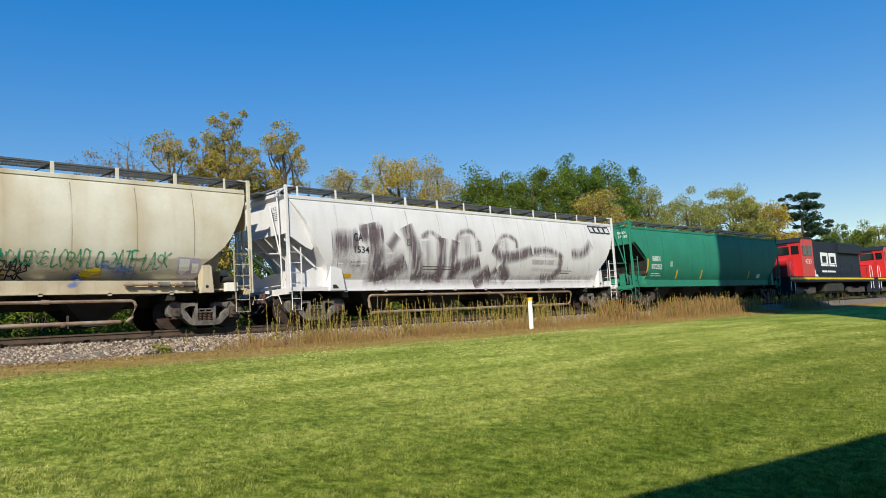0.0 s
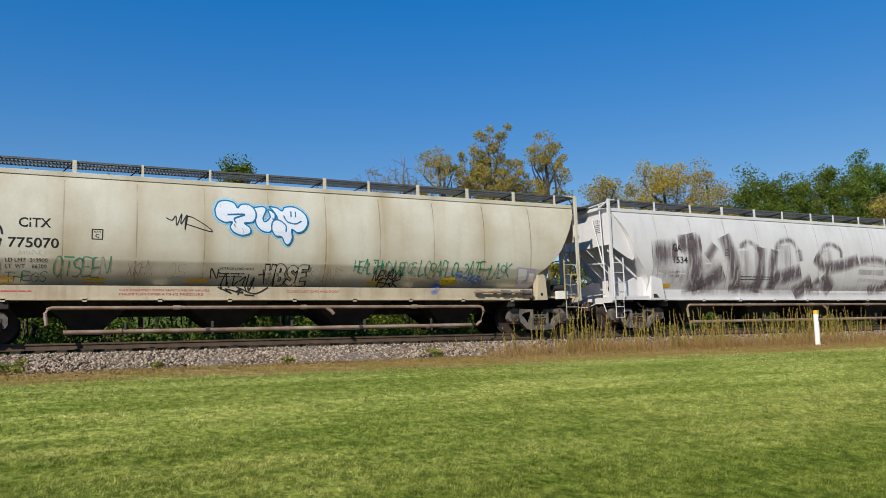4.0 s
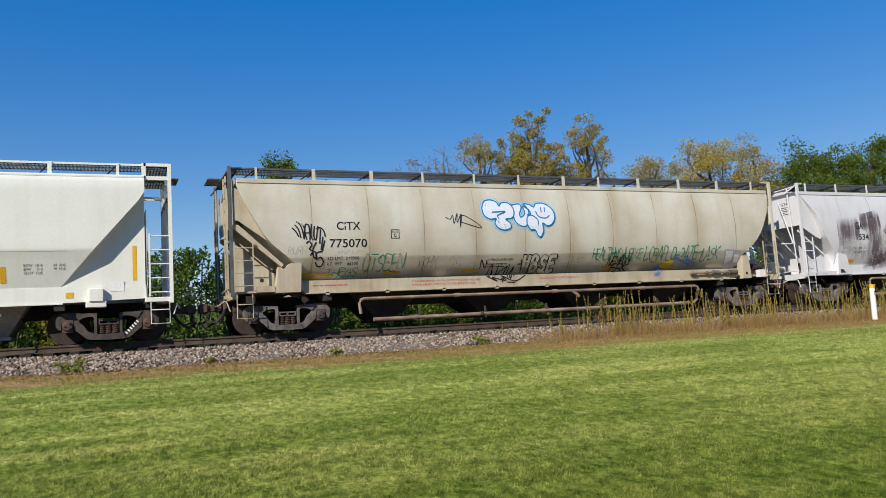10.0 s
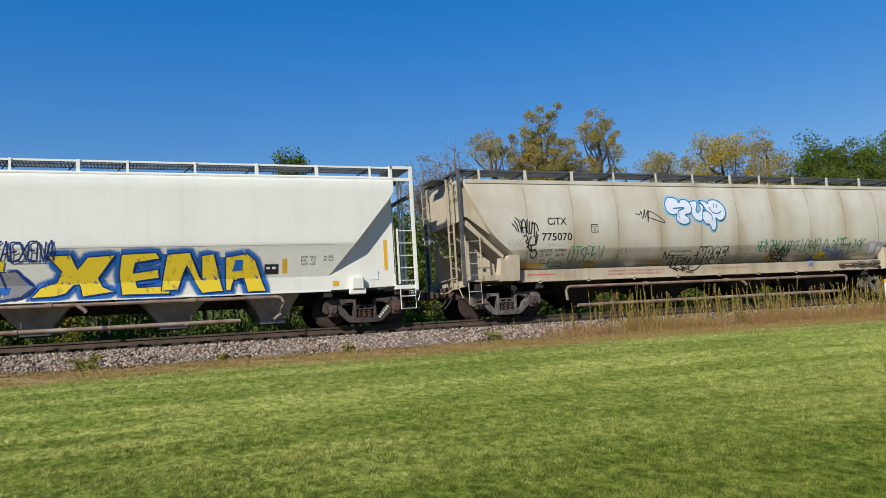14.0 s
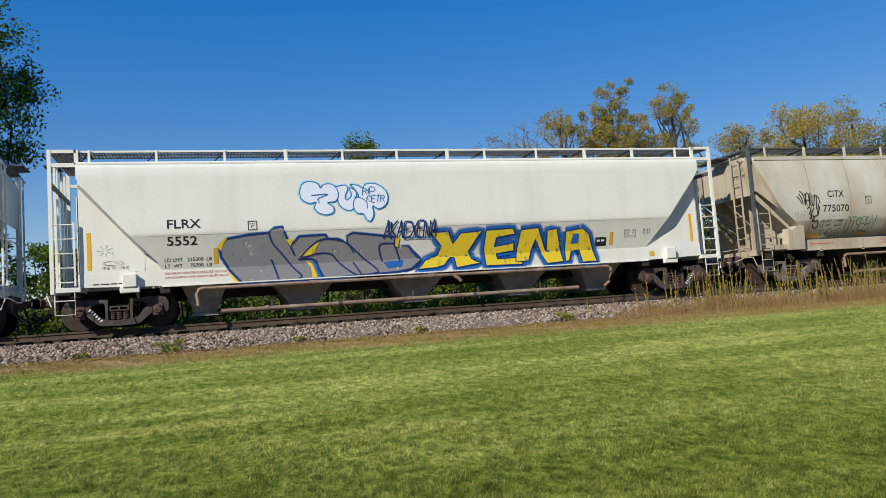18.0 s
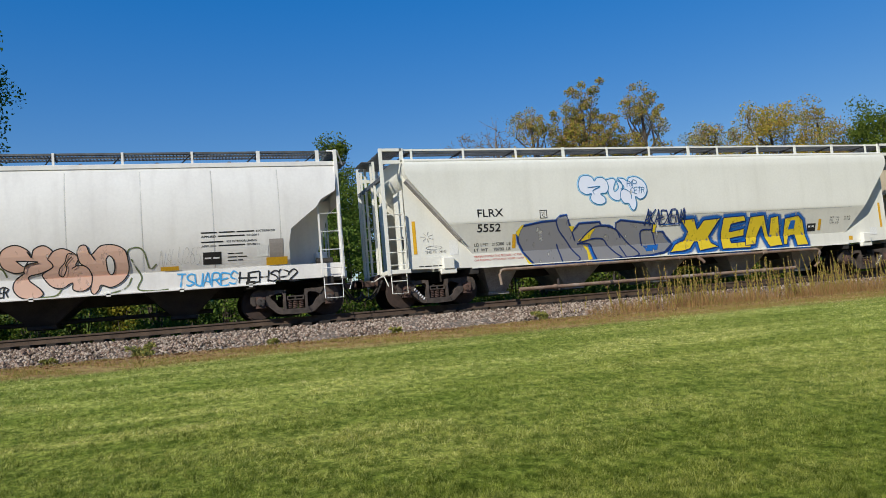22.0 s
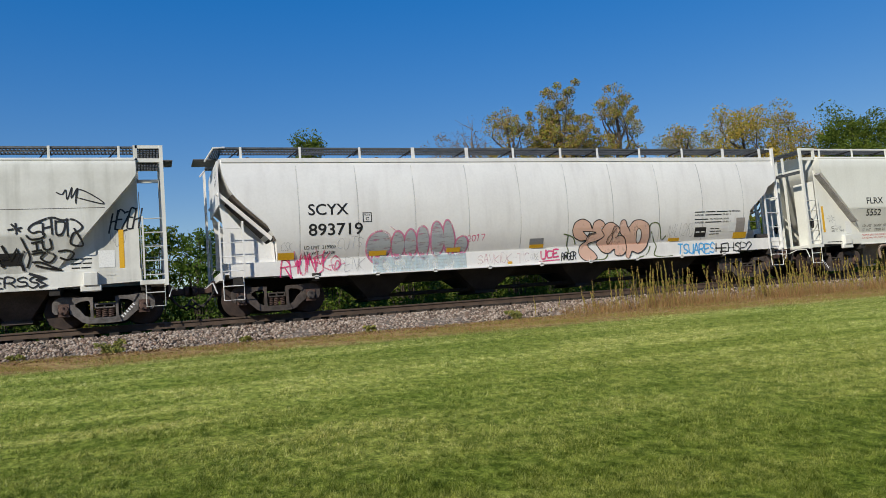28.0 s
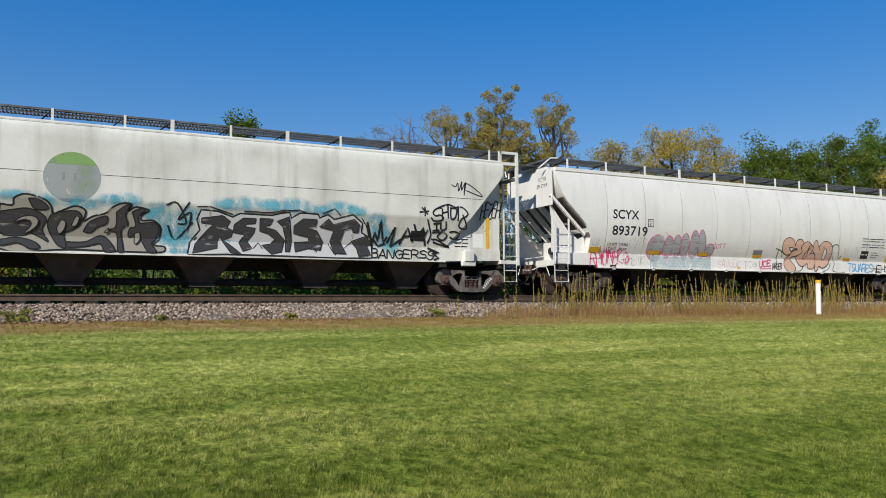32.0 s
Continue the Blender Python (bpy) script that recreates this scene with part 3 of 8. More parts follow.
def body_shell(bm, bl, br, profile, insets, seams, groove=0.008):
    """The tank of a hopper car: profile is (z, half width) from the bottom up, insets is (z, step in from either end)."""
    pz, pw = zip(*profile)
    iz, il, ir = zip(*insets)
    zs = []
    for a, b in zip(pz, pz[1:]):
        k = max(1, int((b - a) / 0.22))
        zs += [a + (b - a) * i / k for i in range(k)]
    zs.append(pz[-1])
    cols = [bl, br]
    n = 14
    cols += [bl + (br - bl) * i / n for i in range(1, n)]
    mid = set()
    for s in seams:
        cols += [s - 0.05, s - 0.012, s, s + 0.012, s + 0.05]
        mid.add(round(s, 4))
    cols = sorted(c for c in cols)
    grid = {}
    for side in (-1, 1):
        for j, z in enumerate(zs):
            w = float(np.interp(z, pz, pw))
            x0, x1 = bl + float(np.interp(z, iz, il)), br - float(np.interp(z, iz, ir))
            for i, c in enumerate(cols):
                x = min(max(c, x0), x1)
                g = groove if round(c, 4) in mid and x == c and z < 4.2 else 0
                grid[side, j, i] = bm.verts.new((x, side * max(0.0, w - g), z))
    m = len(cols)
    for side in (-1, 1):
        for j in range(len(zs) - 1):
            for i in range(m - 1):
                q = [grid[side, j, i], grid[side, j, i + 1], grid[side, j + 1, i + 1], grid[side, j + 1, i]]
                bm.faces.new(q if side < 0 else q[::-1])
    for j in range(len(zs) - 1):
        for i in (0, m - 1):
            q = [grid[-1, j, i], grid[-1, j + 1, i], grid[1, j + 1, i], grid[1, j, i]]
            bm.faces.new(q if i == 0 else q[::-1])
    for i in range(m - 1):
        bm.faces.new([grid[-1, 0, i], grid[1, 0, i], grid[1, 0, i + 1], grid[-1, 0, i + 1]])
    bmesh.ops.remove_doubles(bm, verts=bm.verts[:], dist=0.0005)
    bmesh.ops.dissolve_degenerate(bm, edges=bm.edges[:], dist=0.0004)
    bmesh.ops.recalc_face_normals(bm, faces=bm.faces[:])


PROF_FLAT = [(1.49, 1.35), (2.34, 1.628), (2.38, 1.645), (2.44, 1.652), (4.10, 1.655), (4.24, 1.60), (4.32, 1.47), (4.42, 0.90), (4.45, 0.0)]
PROF_ROUND = [(1.49, 1.03), (1.60, 1.17), (1.75, 1.315), (1.90, 1.425), (2.05, 1.505), (2.09, 1.53), (2.14, 1.55), (2.5, 1.605), (3.0, 1.635), (3.45, 1.60), (3.85, 1.53), (4.14, 1.44), (4.22, 1.42), (4.30, 1.36), (4.40, 0.85), (4.44, 0.0)]
PROF_SMOOTH = [(1.49, 1.30), (1.62, 1.37), (1.80, 1.45), (2.06, 1.535), (2.45, 1.605), (3.0, 1.635), (3.45, 1.60), (3.85, 1.53), (4.14, 1.44), (4.22, 1.42), (4.30, 1.36), (4.40, 0.85), (4.44, 0.0)]
INS_FLAT = [(1.49, 1.95, 1.95), (3.80, 0.0, 0.0), (4.45, 0.0, 0.0)]
INS_ROUND = [(1.49, 1.62, 1.62), (1.92, 1.60, 1.55), (2.13, 1.30, 1.25), (2.59, 0.75, 0.72), (3.10, 0.46, 0.44), (3.60, 0.18, 0.17), (3.93, 0.05, 0.05), (4.1, 0.0, 0.0), (4.44, 0.0, 0.0)]


INS_COOL = [(1.49, 1.62, 1.62), (1.92, 1.60, 1.55), (2.13, 1.42, 1.25), (2.63, 1.04, 0.72), (3.10, 0.86, 0.44), (3.41, 0.72, 0.28), (3.93, 0.34, 0.05), (4.15, 0.16, 0.0), (4.30, 0.0, 0.0), (4.44, 0.0, 0.0)]
INS_GREEN = [(1.49, 1.15, 1.62), (1.73, 1.17, 1.60), (2.00, 1.42, 1.45), (2.56, 1.15, 0.75), (3.42, 0.12, 0.25), (3.50, 0.02, 0.20), (4.1, 0.0, 0.0), (4.44, 0.0, 0.0)]
INS_SHARP = [(1.49, 1.36, 1.37), (1.98, 1.345, 1.40), (2.16, 1.33, 1.41), (2.29, 1.30, 1.41), (2.37, 1.21, 1.40), (2.49, 1.08, 1.30), (3.05, 0.47, 0.57), (3.12, 0.41, 0.52), (3.32, 0.25, 0.43), (3.38, 0.21, 0.10), (3.60, 0.09, 0.03), (4.06, 0.0, 0.0), (4.44, 0.0, 0.0)]


def width_at(profile, z):
    pz, pw = zip(*profile)
    return float(np.interp(z, pz, pw))


def bar_of(name, parent, p0, p1, r, mat):
    """A round rung from p0 to p1 as a part of its own; rungs of one length share a mesh."""
    v = Vector(p1) - Vector(p0)
    key = (name, mat.name, round(v.length, 2), r, "x" if abs(v.x) > abs(v.y) else "y")
    half = v.length / 2
    ends = ((-half, 0, 0), (half, 0, 0)) if abs(v.x) > abs(v.y) else ((0, -half, 0), (0, half, 0))
    mid = (Vector(p0) + Vector(p1)) / 2
    return shared(name, key, lambda bm: tube(bm, ends, r, 6), mat, parent, pose(*mid))


def ladder(car, name, label, mat, x0, x1, y0, y1, z0, z1, rungs, r=0.015, rail=0.03, first=None):
    """Two uprights, and rungs between them as parts of their own."""
    bm = bmesh.new()
    for x, y in ((x0, y0), (x1, y1)):
        bx(bm, x - rail, x + rail, y - 0.02, y + 0.02, z0, z1)
    lad = part(name, bm, mat, car, label)
    for k in range(rungs):
        z = z0 + (z1 - z0) * (k + 0.5) / rungs
        bar_of("rung", lad, (x0, y0, z), (x1, y1, z), r, mat)
    return lad


def stirrup(bm, x0, x1, y, z0, z1, r=0.016):
    tube(bm, [(x0, y, z1), (x0, y, z0), (x1, y, z0), (x1, y, z1)], r, 6)
    tube(bm, [(x0, y, (z0 + z1) / 2 + 0.05), (x1, y, (z0 + z1) / 2 + 0.05)], r * 0.9, 6)


def grating(bm, x0, x1, ya, yb, z, pitch=0.085, bar=0.034):
    """An open steel plank: two edge bars and close cross bars between them."""
    for y in (ya, yb - 0.022):
        bx(bm, x0, x1, y, y + 0.022, z - 0.022, z + 0.018)
    n = int((x1 - x0) / pitch)
    for i in range(n):
        x = x0 + (x1 - x0) * (i + 0.5) / n
        bx(bm, x - bar / 2, x + bar / 2, ya + 0.022, yb - 0.022, z - 0.012, z + 0.012)


def roof_walk(car, x0, x1, mat_edge, mat_board, posts, wide=0.05, y0=1.40, mat_post=None):
    """Running boards of two open planks on both sides of the roof, on brackets, with the hatch trough between them."""
    for s in (-1, 1):
        for a, b in ((0.02, 0.30), (0.385, 0.70)):
            bm = bmesh.new()
            grating(bm, x0, x1, *sorted((s * (y0 - a), s * (y0 - b))), 4.578)
            part("running_board", bm, mat_board, car, "open steel grating plank")
        bm = bmesh.new()
        ye = s * y0
        bx(bm, x0, x1, min(ye, ye - s * 0.02), max(ye, ye - s * 0.02), 4.572, 4.622)
        part("board_edge", bm, mat_edge, car)
    for s in (-1, 1):
        for x in posts:
            wd = wide if (round(x * 7) % 3) else wide * 1.6
            def make(bm, wd=wd):
                bx(bm, -wd / 2, wd / 2, -0.03, 0.0, 4.22, 4.625)
                tube(bm, [(-0.30, 0.60, 4.40), (-0.03, 0.03, 4.56)], 0.017, 5, mi=1)
                bx(bm, -0.02, 0.02, 0.0, 0.70, 4.535, 4.557, mi=1)
            shared("bracket", ("bracket", (mat_post or mat_edge).name, round(wd, 3)), make, [mat_post or mat_edge, M_DARK], car, pose(x, s * (y0 + 0.012), 0, 0, 0, 0 if s < 0 else 180))
    bm = bmesh.new()
    bx(bm, x0 + 0.8, x1 - 0.8, -0.36, 0.36, 4.42, 4.53, 0.04)
    n = 9
    for i in range(n + 1):
        x = x0 + 0.85 + (x1 - x0 - 1.7) * i / n
        bx(bm, x - 0.04, x + 0.04, -0.42, 0.42, 4.43, 4.56)
    part("hatch", bm, mat_board, car, "long trough hatch along the roof")


def eave(car, x0, x1, y, thick, z0, z1, mat):
    """The flange along the top of the side, a little proud of it."""
    for s in (-1, 1):
        bm = bmesh.new()
        bx(bm, x0, x1, *sorted((s * y, s * (y - thick))), z0, z1, 0.006)
        part("eave_flange", bm, mat, car, "painted flange along the roof's edge")


def underframe(car, xl, xr, bays, mat_hopper, deep=0.34, top=1.5):
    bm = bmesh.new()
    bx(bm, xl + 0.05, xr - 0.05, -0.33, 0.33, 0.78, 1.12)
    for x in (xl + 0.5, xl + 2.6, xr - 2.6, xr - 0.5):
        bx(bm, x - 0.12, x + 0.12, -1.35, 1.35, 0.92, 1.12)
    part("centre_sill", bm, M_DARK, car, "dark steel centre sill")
    for x, half in bays:
        bm = bmesh.new()
        lo = [bm.verts.new(v) for v in ((x - 0.26, -0.62, deep), (x + 0.26, -0.62, deep), (x + 0.26, 0.62, deep), (x - 0.26, 0.62, deep))]
        hi = [bm.verts.new(v) for v in ((x - half, -1.30, top), (x + half, -1.30, top), (x + half, 1.30, top), (x - half, 1.30, top))]
        bm.faces.new(lo[::-1]), bm.faces.new(hi)
        for k in range(4):
            bm.faces.new((lo[k], lo[(k + 1) % 4], hi[(k + 1) % 4], hi[k]))
        bx(bm, x - 0.34, x + 0.34, -0.70, 0.70, deep - 0.05, deep + 0.03)
        part("hopper_bay", bm, mat_hopper, car, "tapered discharge hopper under the car")


def car_root(name, xl, xr, label):
    xc = (xl + xr) / 2
    car = empty(name, pose(xc, D, 0), label, "railcar", "cars of the freight train")
    TRAIN.append((car, xc))
    return car, xl - xc, xr - xc


def cage_end(car, xe, s, mat, edge_mat=None):
    """The open end of a box-ended hopper: corner posts, ladder, beams and the overhanging platform. xe: body end, s: -1 left, 1 right."""
    xo = xe + s * 0.62
    xm = (xe + xo) / 2
    for y in (-1.44, 1.44):
        bm = bmesh.new()
        bx(bm, xo - 0.045, xo + 0.045, y - 0.04, y + 0.04, 1.02, 4.64)
        part("corner_post", bm, mat, car)
        bm = bmesh.new()
        bx(bm, min(xe, xo), max(xe, xo), y - 0.03, y + 0.03, 4.20, 4.30)
        bx(bm, min(xe, xo), max(xe, xo), y - 0.03, y + 0.03, 4.56, 4.64)
        bx(bm, xe - 0.05, xe + 0.05, y - 0.03, y + 0.03, 4.25, 4.64)
        part("top_rail", bm, mat, car)
        bm = bmesh.new()
        bx(bm, xe + s * 0.10 - 0.022, xe + s * 0.10 + 0.022, y - 0.05, y - 0.01, 1.20, 2.80)
        lad = part("ladder", bm, mat, car, "steel corner ladder")
        for k in range(5):
            z = 1.30 + 0.36 * k
            bar_of("rung", lad, (xe + s * 0.08, y - 0.02, z), (xo, y - 0.02, z), 0.016, mat)
        bm = bmesh.new()
        stirrup(bm, xo - s * 0.05, xe + s * 0.12, y, 0.50, 1.10)
        part("stirrup", bm, mat, car)
    bm = bmesh.new()
    for y in (-1.36, -0.46, 0.44, 1.34):
        bx(bm, min(xe, xo), max(xe, xo), y, y + 0.02, 4.55, 4.61)
    n = 13
    for i in range(n):
        y = -1.34 + 2.68 * (i + 0.5) / n
        bx(bm, min(xe, xo), max(xe, xo), y - 0.045, y + 0.045, 4.572, 4.596)
    for i in range(8):
        x = xe + (xo - xe) * (i + 0.5) / 8
        bx(bm, x - 0.016, x + 0.016, -1.36, 1.36, 4.548, 4.572)
    part("end_platform", bm, M_GRATE, car, "grated roof end platform")
    bm = bmesh.new()
    bx(bm, min(xo - s * 0.05, xo + s * 0.32), max(xo - s * 0.05, xo + s * 0.32), -0.42, 0.42, 4.45, 4.49, 0.01)
    part("end_walk", bm, edge_mat or M_GRATE, car, "overhanging end walk")
    bm = bmesh.new()
    bx(bm, xo - 0.05, xo + 0.03, -1.40, 1.40, 3.74, 3.84)
    part("cross_beam", bm, M_GRATE, car)
    for y in (-0.62, -0.30, 0.44, 0.95):
        bm = bmesh.new()
        bx(bm, xo - 0.05, xo + 0.01, y - 0.035, y + 0.035, 1.1, 4.44)
        part("end_post", bm, mat, car)
    for y0, y1 in ((-1.32, -0.42), (0.42, 1.32)):
        bm = bmesh.new()
        bx(bm, *sorted((xe + s * 0.03, xe + s * 0.05)), y0, y1, 1.16, 3.45)
        plate = part("bulkhead", bm, mat, car, "flat end plate")
        bm = bmesh.new()
        x = xe + s * 0.052
        ring = [(0.09 * math.cos(math.pi * k / 8), 0.19 * math.sin(math.pi * k / 8)) for k in range(16)]
        bm.faces.new([bm.verts.new((x, y0 + 0.22 + u, 1.95 + v)) for u, v in (ring if s > 0 else ring[::-1])])
        part("oval_hole", bm, M_DARK, plate)
    bm = bmesh.new()
    bx(bm, min(xe, xo) - 0.02, max(xe, xo) + 0.02, -1.46, 1.46, 1.05, 1.17, 0.01)
    part("end_sill", bm, mat, car)


def flat_hopper(name, xl, xr, label, mat, edge, board, bays, seams, posts, rail=None):
    car, l, r = car_root(name, xl, xr, label)
    bl, br = l + 0.62, r - 0.62
    bm = bmesh.new()
    body_shell(bm, bl, br, PROF_FLAT, INS_FLAT, [bl + x for x in seams], 0.0)
    part("body", bm, mat, car, "", True)
    for s in (-1, 1):
        y0, y1 = sorted((s * 1.352, s * 1.332))
        for e, t in ((bl, 1), (br, -1)):
            bm = bmesh.new()
            prism(bm, [(e, 1.44), (e, 4.26), (e + t * 0.06, 4.26), (e + t * 0.06, 3.8), (e + t * 2.12, 1.44)], y0, y1)
            part("end_plate", bm, mat, car, "flat side plate below the slope sheet")
        bm = bmesh.new()
        ys = s * 1.362
        prism(bm, [(bl - 0.02, 1.16), (bl + 2.0, 1.10), (br - 2.0, 1.10), (br + 0.02, 1.16), (br + 0.02, 1.492), (bl - 0.02, 1.492)], min(ys, ys - s * 0.19), max(ys, ys - s * 0.19))
        bx(bm, bl + 1.9, br - 1.9, min(ys, ys + s * 0.03), max(ys, ys + s * 0.03), 1.07, 1.10)
        part("side_sill", bm, mat, car, "painted steel side sill")
        for e, t in ((bl, 1), (br, -1)):
            bm = bmesh.new()
            x = e + t * 1.15
            bx(bm, x - 0.17, x + 0.17, min(ys, ys + s * 0.16), max(ys, ys + s * 0.16), 1.10, 1.44, 0.02)
            bx(bm, x - 0.24, x + 0.24, min(ys, ys + s * 0.12), max(ys, ys + s * 0.12), 0.96, 1.12, 0.02)
            part("jacking_pad", bm, mat, car)
    for e, s in ((bl, -1), (br, 1)):
        cage_end(car, e, s, edge)
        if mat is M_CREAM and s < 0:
            # grey strip over the slanted face puts that face's shade into colour
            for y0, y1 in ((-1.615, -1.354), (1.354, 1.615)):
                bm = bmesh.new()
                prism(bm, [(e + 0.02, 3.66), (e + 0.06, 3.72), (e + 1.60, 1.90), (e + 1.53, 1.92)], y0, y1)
                part("slope_shade_strip", bm, M_HOPPER, car, "grey strip along the slope sheet, shade put into its colour")
    eave(car, bl + 0.02, br - 0.02, 1.618, 0.14, 4.215, 4.262, mat)
    roof_walk(car, bl, br, rail or edge, board, [bl + x for x in posts], 0.06, 1.42, edge)
    # the grey car's bays get the brown that carries their shade
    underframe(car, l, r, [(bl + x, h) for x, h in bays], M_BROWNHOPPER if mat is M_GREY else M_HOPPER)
    draft_gear(car, l, 1, mat), draft_gear(car, r, -1, mat)
    for x, k in ((l + 1.47, -1), (r - 1.50, 1)):
        t = truck(car, x, cap=M_RUST, cast=M_CAST if mat is M_GREY else None)
        # pale stencilled characters on the outer arm of the side frame
        for i in range(6):
            bm = bmesh.new()
            bx(bm, -0.016, 0.016, -0.004, 0.004, -0.036, 0.036)
            mark = part("stencil_mark", bm, M_WHITEINK, t)
            mark.matrix_basis = pose(k * (0.42 + 0.052 * i), -1.146, 0.40 + 0.056 * i, 0, -k * 47, 0)
    coupler(car, l, -1), coupler(car, r, 1)
    return car, bl, br


def side_plate(car, name, e, t, pts, y, thick, mat, label=""):
    """A steel plate parallel to the car's side, on both sides: pts are (step in from the end, z)."""
    for s in (-1, 1):
        bm = bmesh.new()
        prism(bm, [(e + t * u, z) for u, z in pts], *sorted((s * y, s * (y - thick))))
        part(name, bm, mat, car, label)


def round_end(car, e, t, mat, edge, board, z0, sharp, steps=(-0.16, 0.24, 1.10, 2.57, 4), hollow=False):
    """One end of a round-sided hopper. e: end of the frame, t: 1 at the left end, -1 at the right."""
    if sharp:
        if t > 0:
            side_plate(car, "end_panel", e, t, [(0.30, 1.14), (0.30, 1.49), (0.17, 1.52), (0.20, 2.49), (0.12, 3.18), (0.45, 2.73), (0.82, 2.26), (1.25, 1.95), (1.50, 2.08), (1.56, 1.14)], 1.22, 0.02, mat, "flat plate under the slope")
            side_plate(car, "slope_beam", e, t, [(0.05, 3.35), (0.12, 3.42), (1.47, 2.15), (1.42, 2.07)], 1.37, 0.10, mat, "slanted edge plate of the slope sheet")
            # brown sheet over the slanted end: grime, and the recess's shade as colour
            bm = bmesh.new()
            prism(bm, [(e + 0.40, 3.27), (e + 0.46, 3.31), (e + 0.68, 3.05), (e + 1.51, 2.29), (e + 1.53, 2.05), (e + 1.49, 2.05), (e + 1.46, 2.26), (e + 0.62, 3.02)], -1.52, 1.52)
            part("slope_shade_sheet", bm, M_BROWNHOPPER, car, "grimy underside of the slope sheet, its shade put into the colour")
            fin = [(0.12, 3.24), (0.28, 3.24), (1.42, 2.06), (1.42, 1.98), (1.26, 1.98), (0.12, 3.10)]
            lad = steps
        else:
            fin = [(0.12, 3.4), (0.14, 3.2), (0.68, 1.6), (1.5, 1.5), (1.5, 2.3), (0.6, 3.3)]
            lad = (0.12, 0.70, 1.09, 3.09, 4)
    elif t < 0:
        side_plate(car, "bolster_post", e, t, [(1.34, 1.12), (1.72, 1.12), (1.66, 1.93), (1.47, 1.95), (1.40, 1.90)], 1.53, 0.30, mat)
        side_plate(car, "lightening_hole", e, t, [(1.56 + 0.05 * math.cos(a), 1.30 + 0.05 * math.sin(a)) for a in (math.pi * k / 6 for k in range(12))], 1.536, 0.005, M_DARK)
        side_plate(car, "step_box", e, t, [(0.50, 1.16), (0.86, 1.16), (0.86, 1.42), (0.50, 1.42)], 1.46, 0.2, M_WHITE if mat is M_TANFRAME else mat)
        fin = [(0.12, 3.4), (0.14, 3.2), (0.68, 1.6), (1.5, 1.5), (1.5, 2.3), (0.6, 3.3)]
        lad = (0.07, 0.62, 1.14, 2.45, 4)
    elif hollow == 2:
        side_plate(car, "end_panel", e, t, [(0.06, 1.20), (0.06, 1.74), (1.30, 1.74), (1.30, 1.20)], 1.22, 0.02, mat, "flat plate under the slope")
        side_plate(car, "bolster_post", e, t, [(1.20, 1.10), (1.78, 1.10), (1.74, 1.36), (1.55, 1.50), (1.20, 1.50)], 1.50, 0.28, mat)
        # near-black sheet under the slope puts the deep recess's shade into colour
        bm = bmesh.new()
        prism(bm, [(e + 0.24, 3.36), (e + 0.30, 3.40), (e + 1.34, 2.54), (e + 1.60, 2.00), (e + 1.36, 1.74), (e + 1.30, 1.78), (e + 1.52, 2.00), (e + 1.28, 2.52)], -1.50, 1.50)
        part("slope_shade_sheet", bm, M_DARK, car, "grimy underside of the slope sheet, its shade put into the colour")
        side_plate(car, "step_box", e, t, [(0.06, 1.12), (1.22, 1.12), (1.22, 1.24), (0.06, 1.24)], 1.46, 0.16, mat)
        fin = [(0.12, 3.2), (0.12, 3.0), (1.10, 1.75), (1.30, 1.75), (0.60, 3.0)]
        lad = (0.06, 0.52, 1.21, 2.72, 4)
    elif hollow:
        side_plate(car, "corner_plate", e, t, [(0.06, 4.10), (0.34, 4.12), (0.90, 3.41), (1.15, 2.72), (0.98, 2.50), (0.72, 2.60), (0.06, 2.98)], 1.43, 0.02, mat, "curved plate at the body's corner")
        side_plate(car, "slope_beam", e, t, [(0.02, 2.80), (0.02, 2.88), (1.22, 1.97), (1.16, 1.93)], 1.30, 0.05, mat)
        side_plate(car, "end_panel", e, t, [(0.06, 1.20), (0.06, 2.30), (0.67, 1.74), (1.16, 1.93), (1.66, 1.95), (1.66, 1.20)], 1.22, 0.02, mat, "flat plate under the slope")
        side_plate(car, "bolster_post", e, t, [(1.61, 1.13), (2.26, 1.13), (2.12, 1.86), (1.68, 1.95)], 1.53, 0.30, mat)
        side_plate(car, "lightening_hole", e, t, [(1.72, 1.20), (1.98, 1.20), (1.86, 1.33), (1.72, 1.33)], 1.536, 0.005, M_DARK)
        side_plate(car, "step_box", e, t, [(0.10, 1.13), (1.62, 1.13), (1.62, 1.27), (0.10, 1.27)], 1.46, 0.16, mat)
        fin = [(0.12, 3.2), (0.12, 3.0), (1.30, 1.95), (1.55, 1.95), (0.60, 3.0)]
        lad = (0.05, 0.48, 1.21, 2.57, 4)
    else:
        side_plate(car, "corner_plate", e, t, [(0.10, 4.05), (0.24, 4.0), (0.60, 3.3), (0.97, 2.60), (0.21, 3.15), (0.10, 3.15)], 1.44, 0.02, mat, "curved plate at the body's corner")
        side_plate(car, "slope_beam", e, t, [(0.10, 3.02), (0.22, 3.04), (1.40, 1.95), (1.35, 1.87), (0.10, 2.93)], 1.42, 0.10, mat)
        side_plate(car, "end_panel", e, t, [(0.12, 1.20), (0.12, 2.58), (0.36, 2.42), (0.75, 2.06), (1.20, 1.72), (1.22, 1.20)], 1.10, 0.02, mat, "flat plate under the slope")
        side_plate(car, "lightening_hole", e, t, [(0.86 + 0.055 * math.cos(a), 1.55 + 0.055 * math.sin(a)) for a in (math.pi * k / 6 for k in range(12))], 1.106, 0.005, M_DARK)
